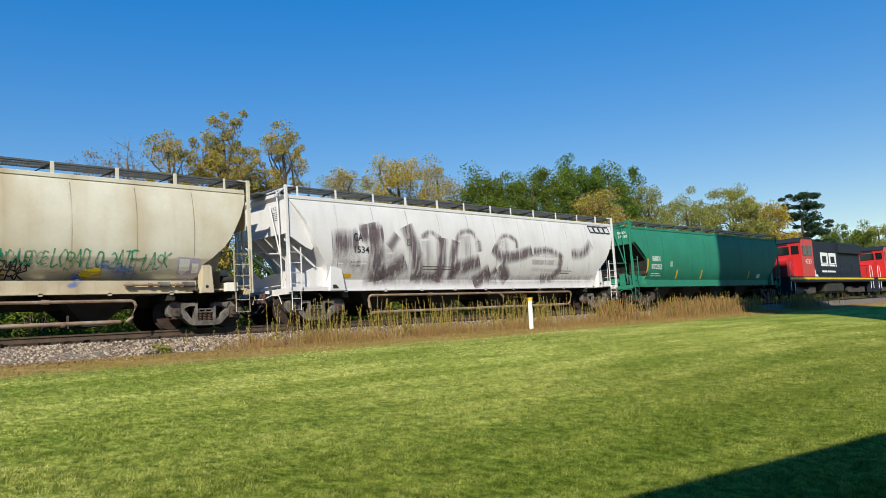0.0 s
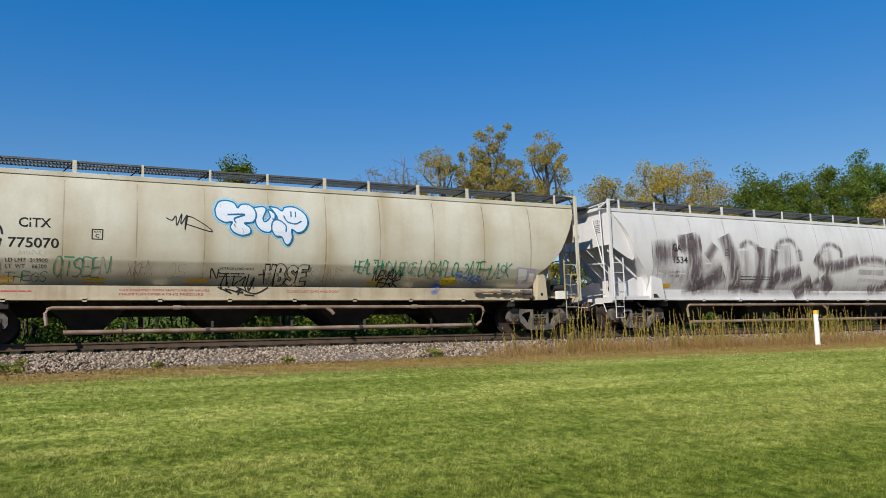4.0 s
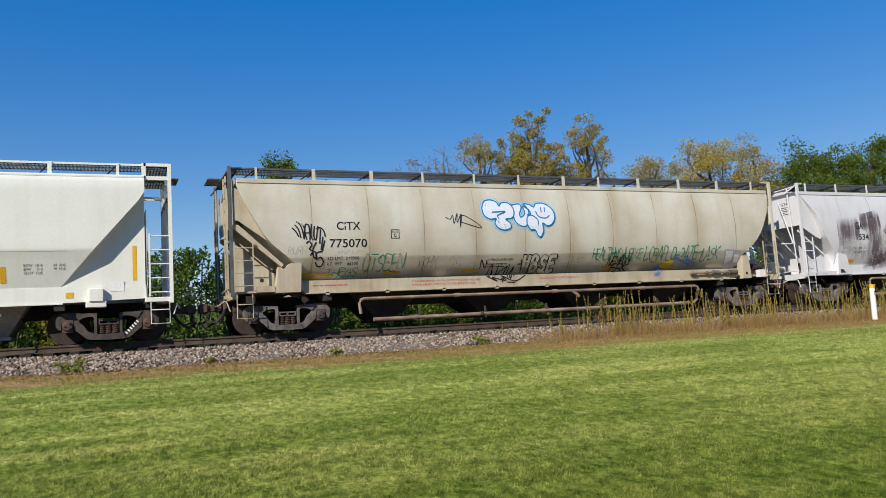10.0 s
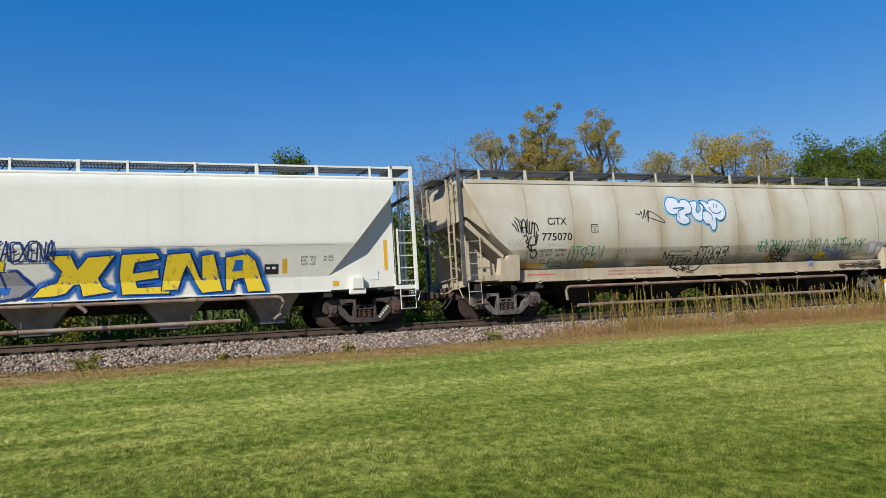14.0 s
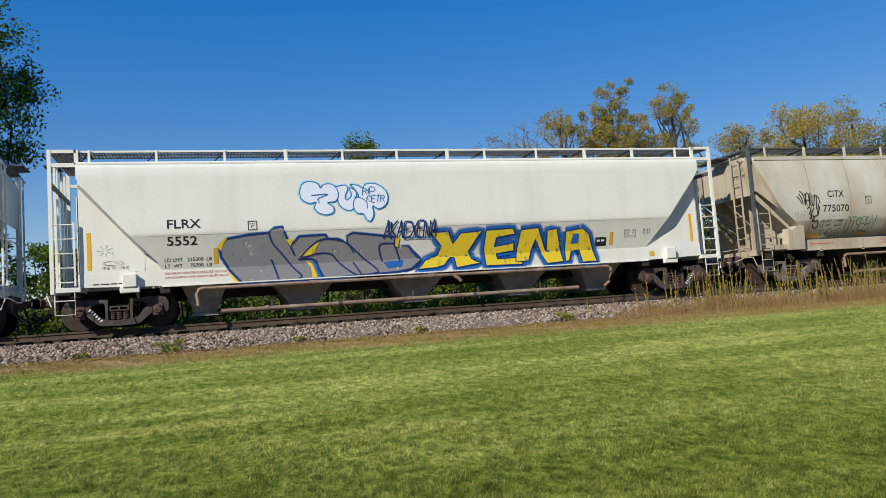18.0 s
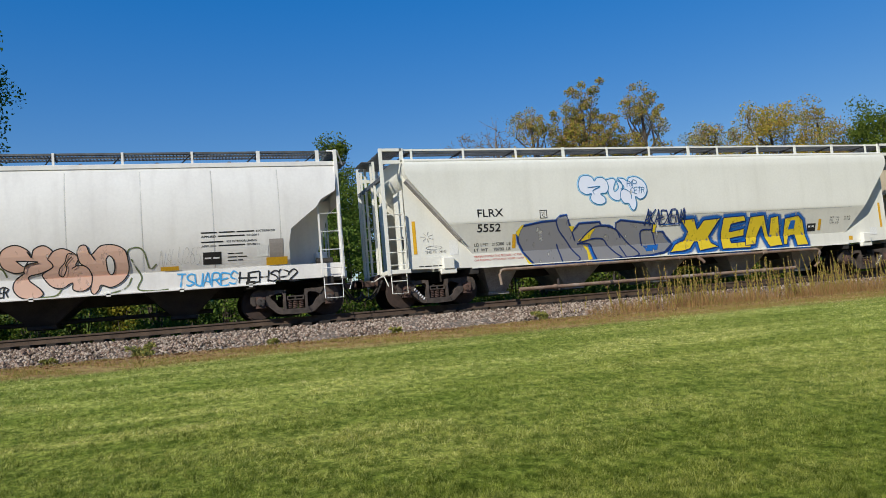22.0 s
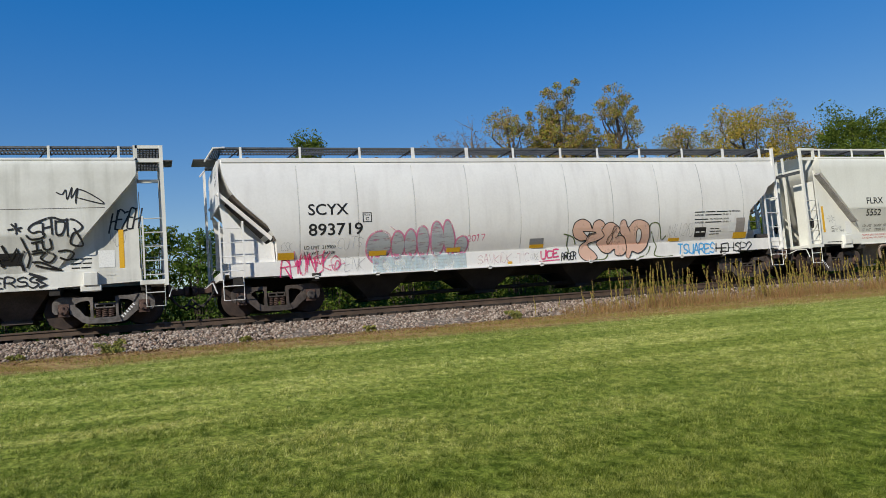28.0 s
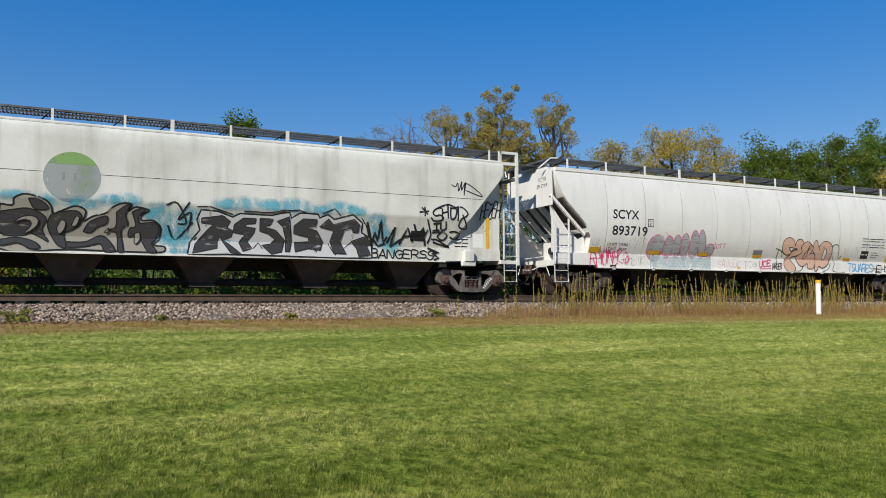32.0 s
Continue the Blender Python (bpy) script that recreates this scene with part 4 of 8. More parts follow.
        side_plate(car, "bolster_post", e, t, [(1.14, 1.17), (1.83, 1.17), (1.87, 1.95), (1.56, 1.96), (1.40, 1.80), (1.25, 1.88)], 1.53, 0.30, mat)
        side_plate(car, "step_box", e, t, [(0.66, 1.20), (1.14, 1.20), (1.14, 1.36), (0.66, 1.36)], 1.50, 0.2, mat)
        fin = [(0.12, 3.3), (0.12, 3.0), (1.30, 1.95), (1.62, 1.95), (0.70, 3.1)]
        lad = (0.09, 0.58, 1.21, 2.57, 4)
    for s in (-1, 1):
        ladder(car, "ladder", "steel side ladder", mat, e + t * lad[0], e + t * lad[1], s * 1.50, s * 1.50, lad[2], lad[3], lad[4], 0.013, 0.024 if sharp else 0.013)
        bm = bmesh.new()
        stirrup(bm, e + t * (lad[0] + 0.04), e + t * (lad[1] - 0.04), s * 1.48, 0.52, 1.16)
        part("stirrup", bm, mat, car)
        if sharp and t > 0:
            continue
        bm = bmesh.new()
        x = e + t * (0.12 if sharp and t < 0 else 0.02)
        bx(bm, x - 0.045, x + 0.045, s * 1.46 - 0.04, s * 1.46 + 0.04, 3.0 if sharp and t > 0 else 1.10, 4.62)
        part("corner_post", bm, edge, car)
    # face plate high up, fins against the slope sheet, cross beams and the end ladder
    bm = bmesh.new()
    bx(bm, e + t * 0.12 - 0.015, e + t * 0.12 + 0.015, -1.40, 1.40, 3.38 if hollow == 2 else 3.05, 4.25)
    part("end_face", bm, mat, car)
    for y in ((-0.35, 0.35) if t < 0 else (-0.45, 0.10, 0.70) if sharp else () if hollow == 2 else (0.05, 0.65)):
        bm = bmesh.new()
        prism(bm, [(e + t * u, z) for u, z in fin], y - 0.015, y + 0.015)
        part("gusset", bm, mat, car)
    bm = bmesh.new()
    bx(bm, *sorted((e + t * 0.02, e + t * 0.16)), -1.44, 1.44, 1.05, 1.24)
    bx(bm, *sorted((e + t * 0.1, e + t * 1.8)), -1.26, 1.26, 1.20, 1.25)
    part("end_sill", bm, mat, car)
    if hollow:
        for q0, q1 in (((-0.04, -1.02, 4.50), (-0.04, -1.16, 1.30)), ((-0.02, -0.55, 4.02), (-0.03, -1.05, 2.42)), ((-0.04, -1.18, 2.38), (-0.04, -0.30, 2.46)), ((-0.04, -0.30, 4.45), (-0.04, -1.30, 4.50))):
            bm = bmesh.new()
            tube(bm, [(e + q0[0], q0[1], q0[2]), (e + q1[0], q1[1], q1[2])], 0.026, 6)
            part("grab_rail", bm, mat, car)
    for y in ((1.30,) if hollow or sharp and t > 0 else (-0.78, 1.30)):
        ladder(car, "end_ladder", "steel end ladder", mat, e - t * 0.02, e - t * 0.02, y - 0.2, y + 0.2, 1.1, 4.45, 9, 0.014, 0.022)
    for y in (-1.44, 1.44):
        bm = bmesh.new()
        tube(bm, [(e + t * 0.34, y * 0.97, 4.61), (e + t * 0.04, y, 4.58), (e - t * 0.16, y * 0.72, 4.30)], 0.026, 5)
        part("hand_rail", bm, edge, car)
    bm = bmesh.new()
    bx(bm, *sorted((e - t * 0.42, e + t * 0.2)), -0.45, 0.45, 4.46, 4.50, 0.01)
    part("end_walk", bm, board, car, "overhanging end walk")
    bm = bmesh.new()
    x0, x1 = sorted((e + t * 0.01, e + t * 0.27))
    bx(bm, x0, x1, -1.38, -1.34, 4.54, 4.61)
    bx(bm, x0, x1, 1.34, 1.38, 4.54, 4.61)
    bx(bm, x0, x0 + 0.024, -1.345, 1.345, 4.545, 4.60)
    bx(bm, x1 - 0.024, x1, -1.345, 1.345, 4.545, 4.60)
    platform = part("end_platform", bm, board, car, "grated roof end platform")
    for k in range(4):
        bm = bmesh.new()
        x = x0 + 0.012 + (x1 - x0 - 0.024) * (k + 1) / 5
        bx(bm, x - 0.012, x + 0.012, -1.34, 1.34, 4.547, 4.598)
        part("slat", bm, board, platform)
    bm = bmesh.new()
    x = e + t * 0.55
    bx(bm, x - 0.15, x + 0.15, -0.8, -0.4, 1.25, 1.85, 0.02)
    part("brake_box", bm, mat, car)
    bm = bmesh.new()
    tube(bm, [(e + t * 0.3, -0.95, 1.55), (e + t * 0.75, -0.95, 1.55)], 0.12, 12)
    part("brake_cylinder", bm, M_DARK, car, "", True)
    for q0, q1 in (((e - t * 0.05, -1.1, 1.35), (e - t * 0.02, 0.6, 1.33)), ((e - t * 0.04, -0.3, 2.55), (e - t * 0.03, 0.9, 2.55))):
        bm = bmesh.new()
        tube(bm, [q0, q1], 0.019, 6)
        part("grab_rail", bm, mat, car)


def round_hopper(name, xl, xr, label, mat, edge, board, bays, seams, posts, sill=(1.12, 1.49), ins=INS_ROUND, left_post=None, frame_mat=None, prof=PROF_SMOOTH, steps=(-0.16, 0.24, 1.10, 2.57, 4)):
    frame_mat = frame_mat or mat
    car, l, r = car_root(name, xl, xr, label)
    bl, br = l + 0.20, r - 0.14
    bm = bmesh.new()
    body_shell(bm, bl, br, prof, ins, [bl + x for x in seams], 0.002)
    part("body", bm, mat, car, "", True)
    z0, z1 = sill
    for s in (-1, 1):
        bm = bmesh.new()
        ys = s * 1.335
        deep = s * 0.19
        xs, xe = (l + (0.30 if ins is INS_SHARP else 1.8)), r - (0.1 if ins is INS_SHARP else 1.8)
        ya, yb = sorted((ys, ys - deep))
        prism(bm, [(xs, z0 + 0.10), (l + 1.9, z0 + 0.10), (l + 2.0, z0), (r - 2.0, z0), (r - 1.9, z0 + 0.10), (xe, z0 + 0.10), (xe, z1), (xs, z1)], ya, yb)
        ya, yb = sorted((ys, ys + s * 0.07))
        bx(bm, l + 1.95, r - 1.95, ya, yb, z0, z0 + 0.03)
        for i in range(9):
            x = l + 2.6 + (r - l - 5.2) * i / 8
            bx(bm, x - 0.05, x + 0.05, ya, yb, z0 - 0.04, z0 + 0.06)
        part("side_sill", bm, frame_mat, car, "painted channel side sill")
    for e, t in ((l, 1), (r, -1)):
        hollow = (2 if ins is INS_GREEN else 1 if ins is INS_COOL else 0) if t > 0 else 0
        round_end(car, e + (0.22 if hollow == 1 else 0.0), t, frame_mat, (left_post or edge) if t > 0 else edge, board, z0, ins is INS_SHARP, steps, hollow)
    eave(car, bl + 0.02, br - 0.02, 1.455, 0.09, 4.185, 4.305, mat)
    roof_walk(car, bl, br, board, board, [bl + x for x in posts], 0.06, 1.36, edge)
    # bays in near-black: the deep shade below the car is put into their colour
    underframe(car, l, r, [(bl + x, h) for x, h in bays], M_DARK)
    draft_gear(car, l, 1, frame_mat), draft_gear(car, r, -1, frame_mat)
    cast = M_CAST if mat in (M_TAN, M_COOL) else None
    truck(car, l + 1.52, cap=M_STEEL, cast=cast)
    truck(car, r - 1.42, cap=M_STEEL, cast=cast)
    coupler(car, l, -1), coupler(car, r, 1)
    return car, bl, br


BAYS_F = [(2.95, 0.75), (5.55, 1.25), (8.75, 1.25), (12.0, 1.25), (14.6, 1.0)]
BAYS_R = [(2.9, 1.1), (5.8, 1.1), (8.95, 1.1), (12.2, 1.1)]
BAYS4 = [(4.3, 1.45), (7.7, 1.6), (11.2, 1.6), (14.6, 1.45)]
POSTS_F = [0.30, 1.90, 3.60, 5.20, 6.75, 8.30, 9.80, 10.95, 12.60, 14.20, 15.85, 17.4]
SEAMS_F = [1.9, 5.2, 8.3, 11.6, 15.0]
POSTS_C = [0.55, 2.15, 3.85, 5.45, 7.15, 8.70, 10.35, 11.70, 13.30, 15.0, 16.70, 18.3]
SEAMS_C = [1.98, 3.63, 5.31, 6.98, 8.67, 10.3, 11.94, 13.69, 15.43, 17.14]

F_CAR, FBL, FBR = flat_hopper("covered_hopper_car", -26.86, -7.60, "warm white covered hopper car with blue and yellow graffiti", M_CREAM, M_CREAM, M_GRATE, BAYS_F, SEAMS_F, POSTS_F)
R_CAR, RBL, RBR = flat_hopper("covered_hopper_car", -67.75, -48.42, "stained grey white covered hopper car with black and blue graffiti", M_GREY, M_GREY, M_GRATE, [(18.1 - x, h) for x, h in BAYS_R] , SEAMS_F, [18.0 - x for x in POSTS_F], M_GRATE)
C_CAR, CBL, CBR = round_hopper("covered_hopper_car", -6.10, 13.20, "weathered tan round-sided covered hopper car with tags", M_TAN, M_TAN, M_GRATE, BAYS4, SEAMS_C, POSTS_C, left_post=M_GRATE, frame_mat=M_TANFRAME, prof=PROF_ROUND)
S_CAR, SBL, SBR = round_hopper("covered_hopper_car", -47.15, -28.05, "white round-sided covered hopper car with pink graffiti", M_WHITE, M_WHITE, M_GRATE, BAYS4, SEAMS_C, POSTS_C, (1.0, 1.49), INS_SHARP, steps=(0.08, 0.68, 1.10, 2.60, 4))
G_CAR, GBL, GBR = round_hopper("covered_hopper_car", 14.35, 34.20, "cool white round-sided hopper car with faded purple graffiti", M_COOL, M_COOL, M_GRATE, BAYS4, SEAMS_C, POSTS_C, ins=INS_COOL)
B_CAR, BBL, BBR = round_hopper("covered_hopper_car", 35.85, 55.45, "dark green covered hopper car with short yellow stripes", M_GREEN, M_GREEN, M_GRATE, [(x - 0.7, h) for x, h in BAYS4], [x - 0.7 for x in SEAMS_C], [x - 0.4 for x in POSTS_C], ins=INS_GREEN)

for _car, _a, _b in ((S_CAR, -43.2, -31.6), (R_CAR, -65.0, -51.4)):
    _ox = _car.matrix_basis.translation.x
    _bm = bmesh.new()
    tube(_bm, [(_a - _ox, -0.35, 0.42), (_b - _ox, -0.35, 0.45)], 0.10 if _car is R_CAR else 0.06, 8)
    part("gate_rod", _bm, M_DARK, _car, "long dark rod below the hoppers", True)


# ---- pipes under the cars, lettering and graffiti ----
def side_pipes(car, xa, xb, za, zb, xc, xd, mat=M_PIPE, y=-1.38):
    """Long air pipes beside the hoppers: an upper one from xa to xb and a lower one from xc to xd, with elbows, couplings and hangers."""
    ox = car.matrix_basis.translation.x
    xa, xb, xc, xd = (x - ox for x in (xa, xb, xc, xd))
    bm = bmesh.new()
    tube(bm, [(xa + 0.04, y, zb + 0.18), (xa, y, za - 0.12), (xa + 0.04, y, za - 0.04), (xa + 0.14, y, za), (xb - 0.14, y, za), (xb - 0.04, y, za - 0.04), (xb, y, za - 0.14), (xb - 0.12, y, zb + 0.14), (xb - 0.25, y + 0.05, zb + 0.02)], 0.045, 8)
    part("upper_pipe", bm, mat, car, "weathered steel pipe with elbows", True)
    bm = bmesh.new()
    tube(bm, [(xc, y, zb), (xd, y, zb + 0.03)], 0.058, 10)
    part("lower_pipe", bm, mat, car, "long rusty steel pipe", True)
    for k in range(5):
        x = xc + (xd - xc) * (k + 0.6) / 5.3
        bm = bmesh.new()
        tube(bm, [(x - 0.05, y, zb + 0.01), (x + 0.05, y, zb + 0.01)], 0.075, 10)
        part("pipe_coupling", bm, M_STEEL if k % 2 else M_PIPE, car, "", True)
        bm = bmesh.new()
        bx(bm, x + 0.10, x + 0.15, y - 0.03, y + 0.03, zb - 0.10, zb + 0.24)
        part("pipe_hanger", bm, M_STEEL, car)
    for k in range(3):
        x = xa + (xb - xa) * (k + 0.9) / 3.6
        bm = bmesh.new()
        tube(bm, [(x - 0.09, y, za), (x + 0.09, y, za)], 0.066, 10)
        part("pipe_coupling", bm, mat, car, "", True)
    bm = bmesh.new()
    x = xa + (xb - xa) * 0.58
    tube(bm, [(x, y, za), (x + 0.16, y - 0.04, za - 0.12), (x + 0.22, y - 0.05, za - 0.2)], 0.05, 8)
    part("pipe_branch", bm, mat, car, "", True)


side_pipes(C_CAR, -2.60, 9.55, 0.93, 0.33, -2.2, 9.1)
_bm = bmesh.new()
_ox = C_CAR.matrix_basis.translation.x
tube(_bm, [(9.20 - _ox, -1.43, 1.37), (11.30 - _ox, -1.43, 1.36)], 0.032, 8)
part("outlet_lever", _bm, M_PIPE, C_CAR, "grimy lever rod along the sill", True)
for _x, _w, _r in ((9.35, 0.10, 0.06), (9.95, 0.05, 0.055), (10.35, 0.16, 0.075), (10.75, 0.06, 0.055), (11.1, 0.18, 0.085)):
    _bm = bmesh.new()
    tube(_bm, [(_x - _w - _ox, -1.43, 1.367), (_x + _w - _ox, -1.43, 1.362)], _r, 10)
    part("lever_collar", _bm, M_CAST if _w > 0.12 else M_PIPE, C_CAR, "", True)
side_pipes(G_CAR, 17.95, 30.3, 0.95, 0.34, 18.1, 29.8)
side_pipes(F_CAR, -23.5, -11.45, 0.98, 0.36, -22.9, -12.6)

SKIN = {}
LEDGE = 1.492    # top of the side sills
for _car, _prof, _sill in ((F_CAR, PROF_FLAT, 1.362), (R_CAR, PROF_FLAT, 1.362), (C_CAR, PROF_ROUND, 1.335), (S_CAR, PROF_SMOOTH, 1.335), (G_CAR, PROF_SMOOTH, 1.335), (B_CAR, PROF_SMOOTH, 1.335)):
    SKIN[_car.name] = (_prof, _sill)


def on_side(car, X, z, off, plane=None):
    """A point of the near side of a car, off metres proud of its skin."""
    prof, sill = SKIN[car.name]
    w = plane if plane is not None else (width_at(prof, z) if z >= LEDGE else sill)
    return (X - car.matrix_basis.translation.x, -(w + off), z)


def lettering(car, text, x0, x1, z0, z1, mat, off=0.006, bold=0.012, plane=None, name="lettering"):
    """Printed characters on the side; large ones are separate parts."""
    cu = bpy.data.curves.new("letters", "FONT")
    cu.body, cu.offset, cu.resolution_u = text, bold, 3
    tmp = new("letters", cu)
    me = bpy.data.meshes.new_from_object(tmp.evaluated_get(bpy.context.evaluated_depsgraph_get()))
    bpy.data.objects.remove(tmp)
    bpy.data.curves.remove(cu)
    co = np.empty(3 * len(me.vertices))
    me.vertices.foreach_get("co", co)
    co = co.reshape(-1, 3)
    lo, hi = co.min(0), co.max(0)
    for v in me.vertices:
        u, w = (v.co.x - lo[0]) / (hi[0] - lo[0]), (v.co.y - lo[1]) / (hi[1] - lo[1])
        v.co = on_side(car, x0 + (x1 - x0) * u, z0 + (z1 - z0) * w, off, plane)
    me.materials.append(mat)
    me.name = name
    if z1 - z0 < 0.2:
        ob = tagged(new(name, me), "small printed characters", kind="stuff")
        ob.parent = car
        return
    bm = bmesh.new()
    bm.from_mesh(me)
    bpy.data.meshes.remove(me)
    left = set(bm.verts)
    while left:
        grow, island = [left.pop()], []
        while grow:
            v = grow.pop()
            island.append(v)
            for e in v.link_edges:
                o = e.other_vert(v)
                if o in left:
                    left.discard(o)
                    grow.append(o)
        one = bmesh.new()
        made = {v: one.verts.new(v.co) for v in island}
        for f in {f for v in island for f in v.link_faces}:
            one.faces.new([made[v] for v in f.verts])
        part("letter", one, mat, car)
    bm.free()


def panel(car, name, x0, x1, z0, z1, mat, off=0.006, plane=None, label=""):
    """A flat plate, sticker or bar that lies on the car's side."""
    bm = bmesh.new()
    n = max(1, int((z1 - z0) / 0.12))
    for k in range(n):
        a, b = z0 + (z1 - z0) * k / n, z0 + (z1 - z0) * (k + 1) / n
        bm.faces.new([bm.verts.new(on_side(car, x, z, off, plane)) for x, z in ((x0, a), (x1, a), (x1, b), (x0, b))])
    bmesh.ops.remove_doubles(bm, verts=bm.verts[:], dist=1e-5)
    return part(name, bm, mat, car, label)


GLYPHS = {
    "A": "0,0 .45,1 .6,1 1,0|.2,.38 .82,.38", "B": "0,0 0,1 .7,1 .85,.78 .6,.55 0,.52|.6,.55 1,.3 .8,0 0,0", "C": "1,.85 .6,1 .15,.8 0,.45 .2,.08 .65,0 1,.15",
    "D": "0,0 0,1 .6,.95 1,.6 .95,.3 .6,0 0,0", "E": "1,1 .05,1 0,.5 .05,0 1,0|0,.5 .8,.52", "F": "1,1 0,1 0,0|0,.55 .75,.55", "G": "1,.85 .5,1 .05,.7 .05,.3 .45,0 .95,.1 1,.45 .55,.45",
    "H": "0,0 0,1|1,0 1,1|0,.5 1,.52", "I": "0,0 0,1", "K": "0,0 0,1|1,1 .05,.5 1,0", "L": "0,1 0,0 1,0", "M": "0,0 .1,1 .5,.3 .9,1 1,0", "N": "0,0 .05,1 .9,.02 1,1",
    "O": ".5,0 .1,.2 0,.6 .3,1 .75,1 1,.6 .9,.2 .5,0", "P": "0,0 0,1 .75,1 1,.75 .75,.48 0,.48", "R": "0,0 0,1 .75,1 .95,.76 .7,.52 0,.5|.45,.5 1,0", "S": "1,.85 .55,1 .05,.8 .3,.55 .8,.42 .95,.18 .5,0 0,.12",
    "T": "0,1 1,1|.5,1 .5,0", "U": "0,1 .05,.2 .4,0 .8,.1 1,1", "V": "0,1 .5,0 1,1", "W": "0,1 .25,0 .5,.7 .75,0 1,1", "X": "0,0 1,1|0,1 1,0", "Y": "0,1 .5,.5 1,1|.5,.5 .45,0", "Z": "0,1 1,1 0,0 1,0",
    "2": "0,.8 .4,1 .9,.8 .7,.45 0,0 1,0", "0": ".5,0 .05,.3 .1,.8 .5,1 .95,.7 .9,.25 .5,0", "1": "0,.8 .4,1 .4,0", "7": "0,1 1,1 .4,0", "5": "1,1 .1,1 .1,.58 .7,.6 .95,.3 .6,0 0,.08", "6": "1,1 .3,.8 0,.3 .4,0 .9,.1 .9,.4 .4,.5 .05,.3",
    "*": "0,.5 1,.5|.2,.9 .8,.1|.2,.1 .8,.9", "-": "0,.5 1,.5", "~": "0,.6 .25,.9 .2,.2 .5,.95 .45,.1 .8,.9 .7,.3 1,.5", "^": "0,.72 .12,.6 .2,.86 .22,.3 .33,1 .31,.38 .45,.95 .40,.05 .45,.85 .75,.55 1,.02 .44,.4",
}


def strokes_of(text, x0, x1, z0, z1, gap=0.25, slant=0.0, wobble=0.0, rise=0.0, seed=1):
    """The strokes of a hand-drawn word as lists of (x, z), fitted into a box."""
    rnd = random.Random(seed)
    adv = [0.15 if ch == "I" else 0.5 if ch == " " else 1.0 for ch in text]
    total = sum(adv) + gap * (len(text) - 1)
    unit = (x1 - x0) / total
    out, x = [], 0.0
    for ch, a in zip(text, adv):
        lift = rise * rnd.uniform(-1, 1)
        for st in GLYPHS.get(ch, "").split("|"):
            if st:
                pts = [tuple(float(c) for c in p.split(",")) for p in st.split()]
                pts = [(x + u * a + wobble * rnd.uniform(-1, 1), v + lift + wobble * rnd.uniform(-1, 1)) for u, v in pts]
                out.append([(x0 + unit * u + slant * (z1 - z0) * v, z0 + (z1 - z0) * v) for u, v in pts])
        x += a + gap
    return out


def rounded(pts, steps=5):
    """A smooth line through the points."""
    if len(pts) < 3:
        return pts
    P = [pts[0], *pts, pts[-1]]
    out = []
    for i in range(1, len(P) - 2):
        a, b, c, d = (np.array(P[i + k]) for k in (-1, 0, 1, 2))
        for k in range(steps):
            t = k / steps
            out.append(tuple(0.5 * (2 * b + (c - a) * t + (2 * a - 5 * b + 4 * c - d) * t * t + (3 * b - a - 3 * c + d) * t ** 3)))
    out.append(pts[-1])
    return out


def ribbon(bm, uv, car, pts, width, off, smooth=True, cap=0.5, plane=None):
    """One stroke of paint along a line on the car's side; its UV is 0 at the edges and 1 in the middle."""
    if smooth:
        pts = rounded(pts)
    fine = [pts[0]]
    for p in pts[1:]:
        a = fine[-1]
        if (a[1] - LEDGE) * (p[1] - LEDGE) < 0:
            k, side = (LEDGE - a[1]) / (p[1] - a[1]), 0.004 if p[1] > a[1] else -0.004
            x = a[0] + (p[0] - a[0]) * k
            fine += [(x, LEDGE - side), (x, LEDGE + side)]
            a = fine[-1]
        n = max(1, int(math.dist(a, p) / 0.11))
        fine += [(a[0] + (p[0] - a[0]) * k / n, a[1] + (p[1] - a[1]) * k / n) for k in range(1, n + 1)]
    if math.dist(fine[0], fine[-1]) > 0.02:
        d0, d1 = np.subtract(fine[0], fine[1]), np.subtract(fine[-1], fine[-2])
        fine[0] = tuple(np.array(fine[0]) + d0 / (np.linalg.norm(d0) + 1e-9) * width * cap * 0.5)
        fine[-1] = tuple(np.array(fine[-1]) + d1 / (np.linalg.norm(d1) + 1e-9) * width * cap * 0.5)
    rows = []
    for i, p in enumerate(fine):
        q, r = fine[max(0, i - 1)], fine[min(len(fine) - 1, i + 1)]
        dx, dz = r[0] - q[0], r[1] - q[1]
        k = math.hypot(dx, dz) + 1e-9
        nx, nz = -dz / k * width / 2, dx / k * width / 2
        rows.append([bm.verts.new(on_side(car, p[0] + s * nx, p[1] + s * nz, off, plane)) for s in (-1, -0.5, 0, 0.5, 1)])
    val = (0.0, 0.5, 1.0, 0.5, 0.0)
    for a, b in zip(rows, rows[1:]):
        for k in range(4):
            f = bm.faces.new((a[k], b[k], b[k + 1], a[k + 1]))
            for lp, v in zip(f.loops, (val[k], val[k], val[k + 1], val[k + 1])):
                lp[uv].uv = (0.5, v)


def painted(car, strokes, width, mat, off, smooth=True, label="", cap=0.5, plane=None):
    """Sprayed or drawn lines, each stroke a part of its own."""
    for i, st in enumerate(strokes):
        bm = bmesh.new()
        uv = bm.loops.layers.uv.new("UVMap")
        ribbon(bm, uv, car, st, width, off + 0.0003 * i, smooth, cap, plane)
        part("graffiti", bm, mat, car, label)


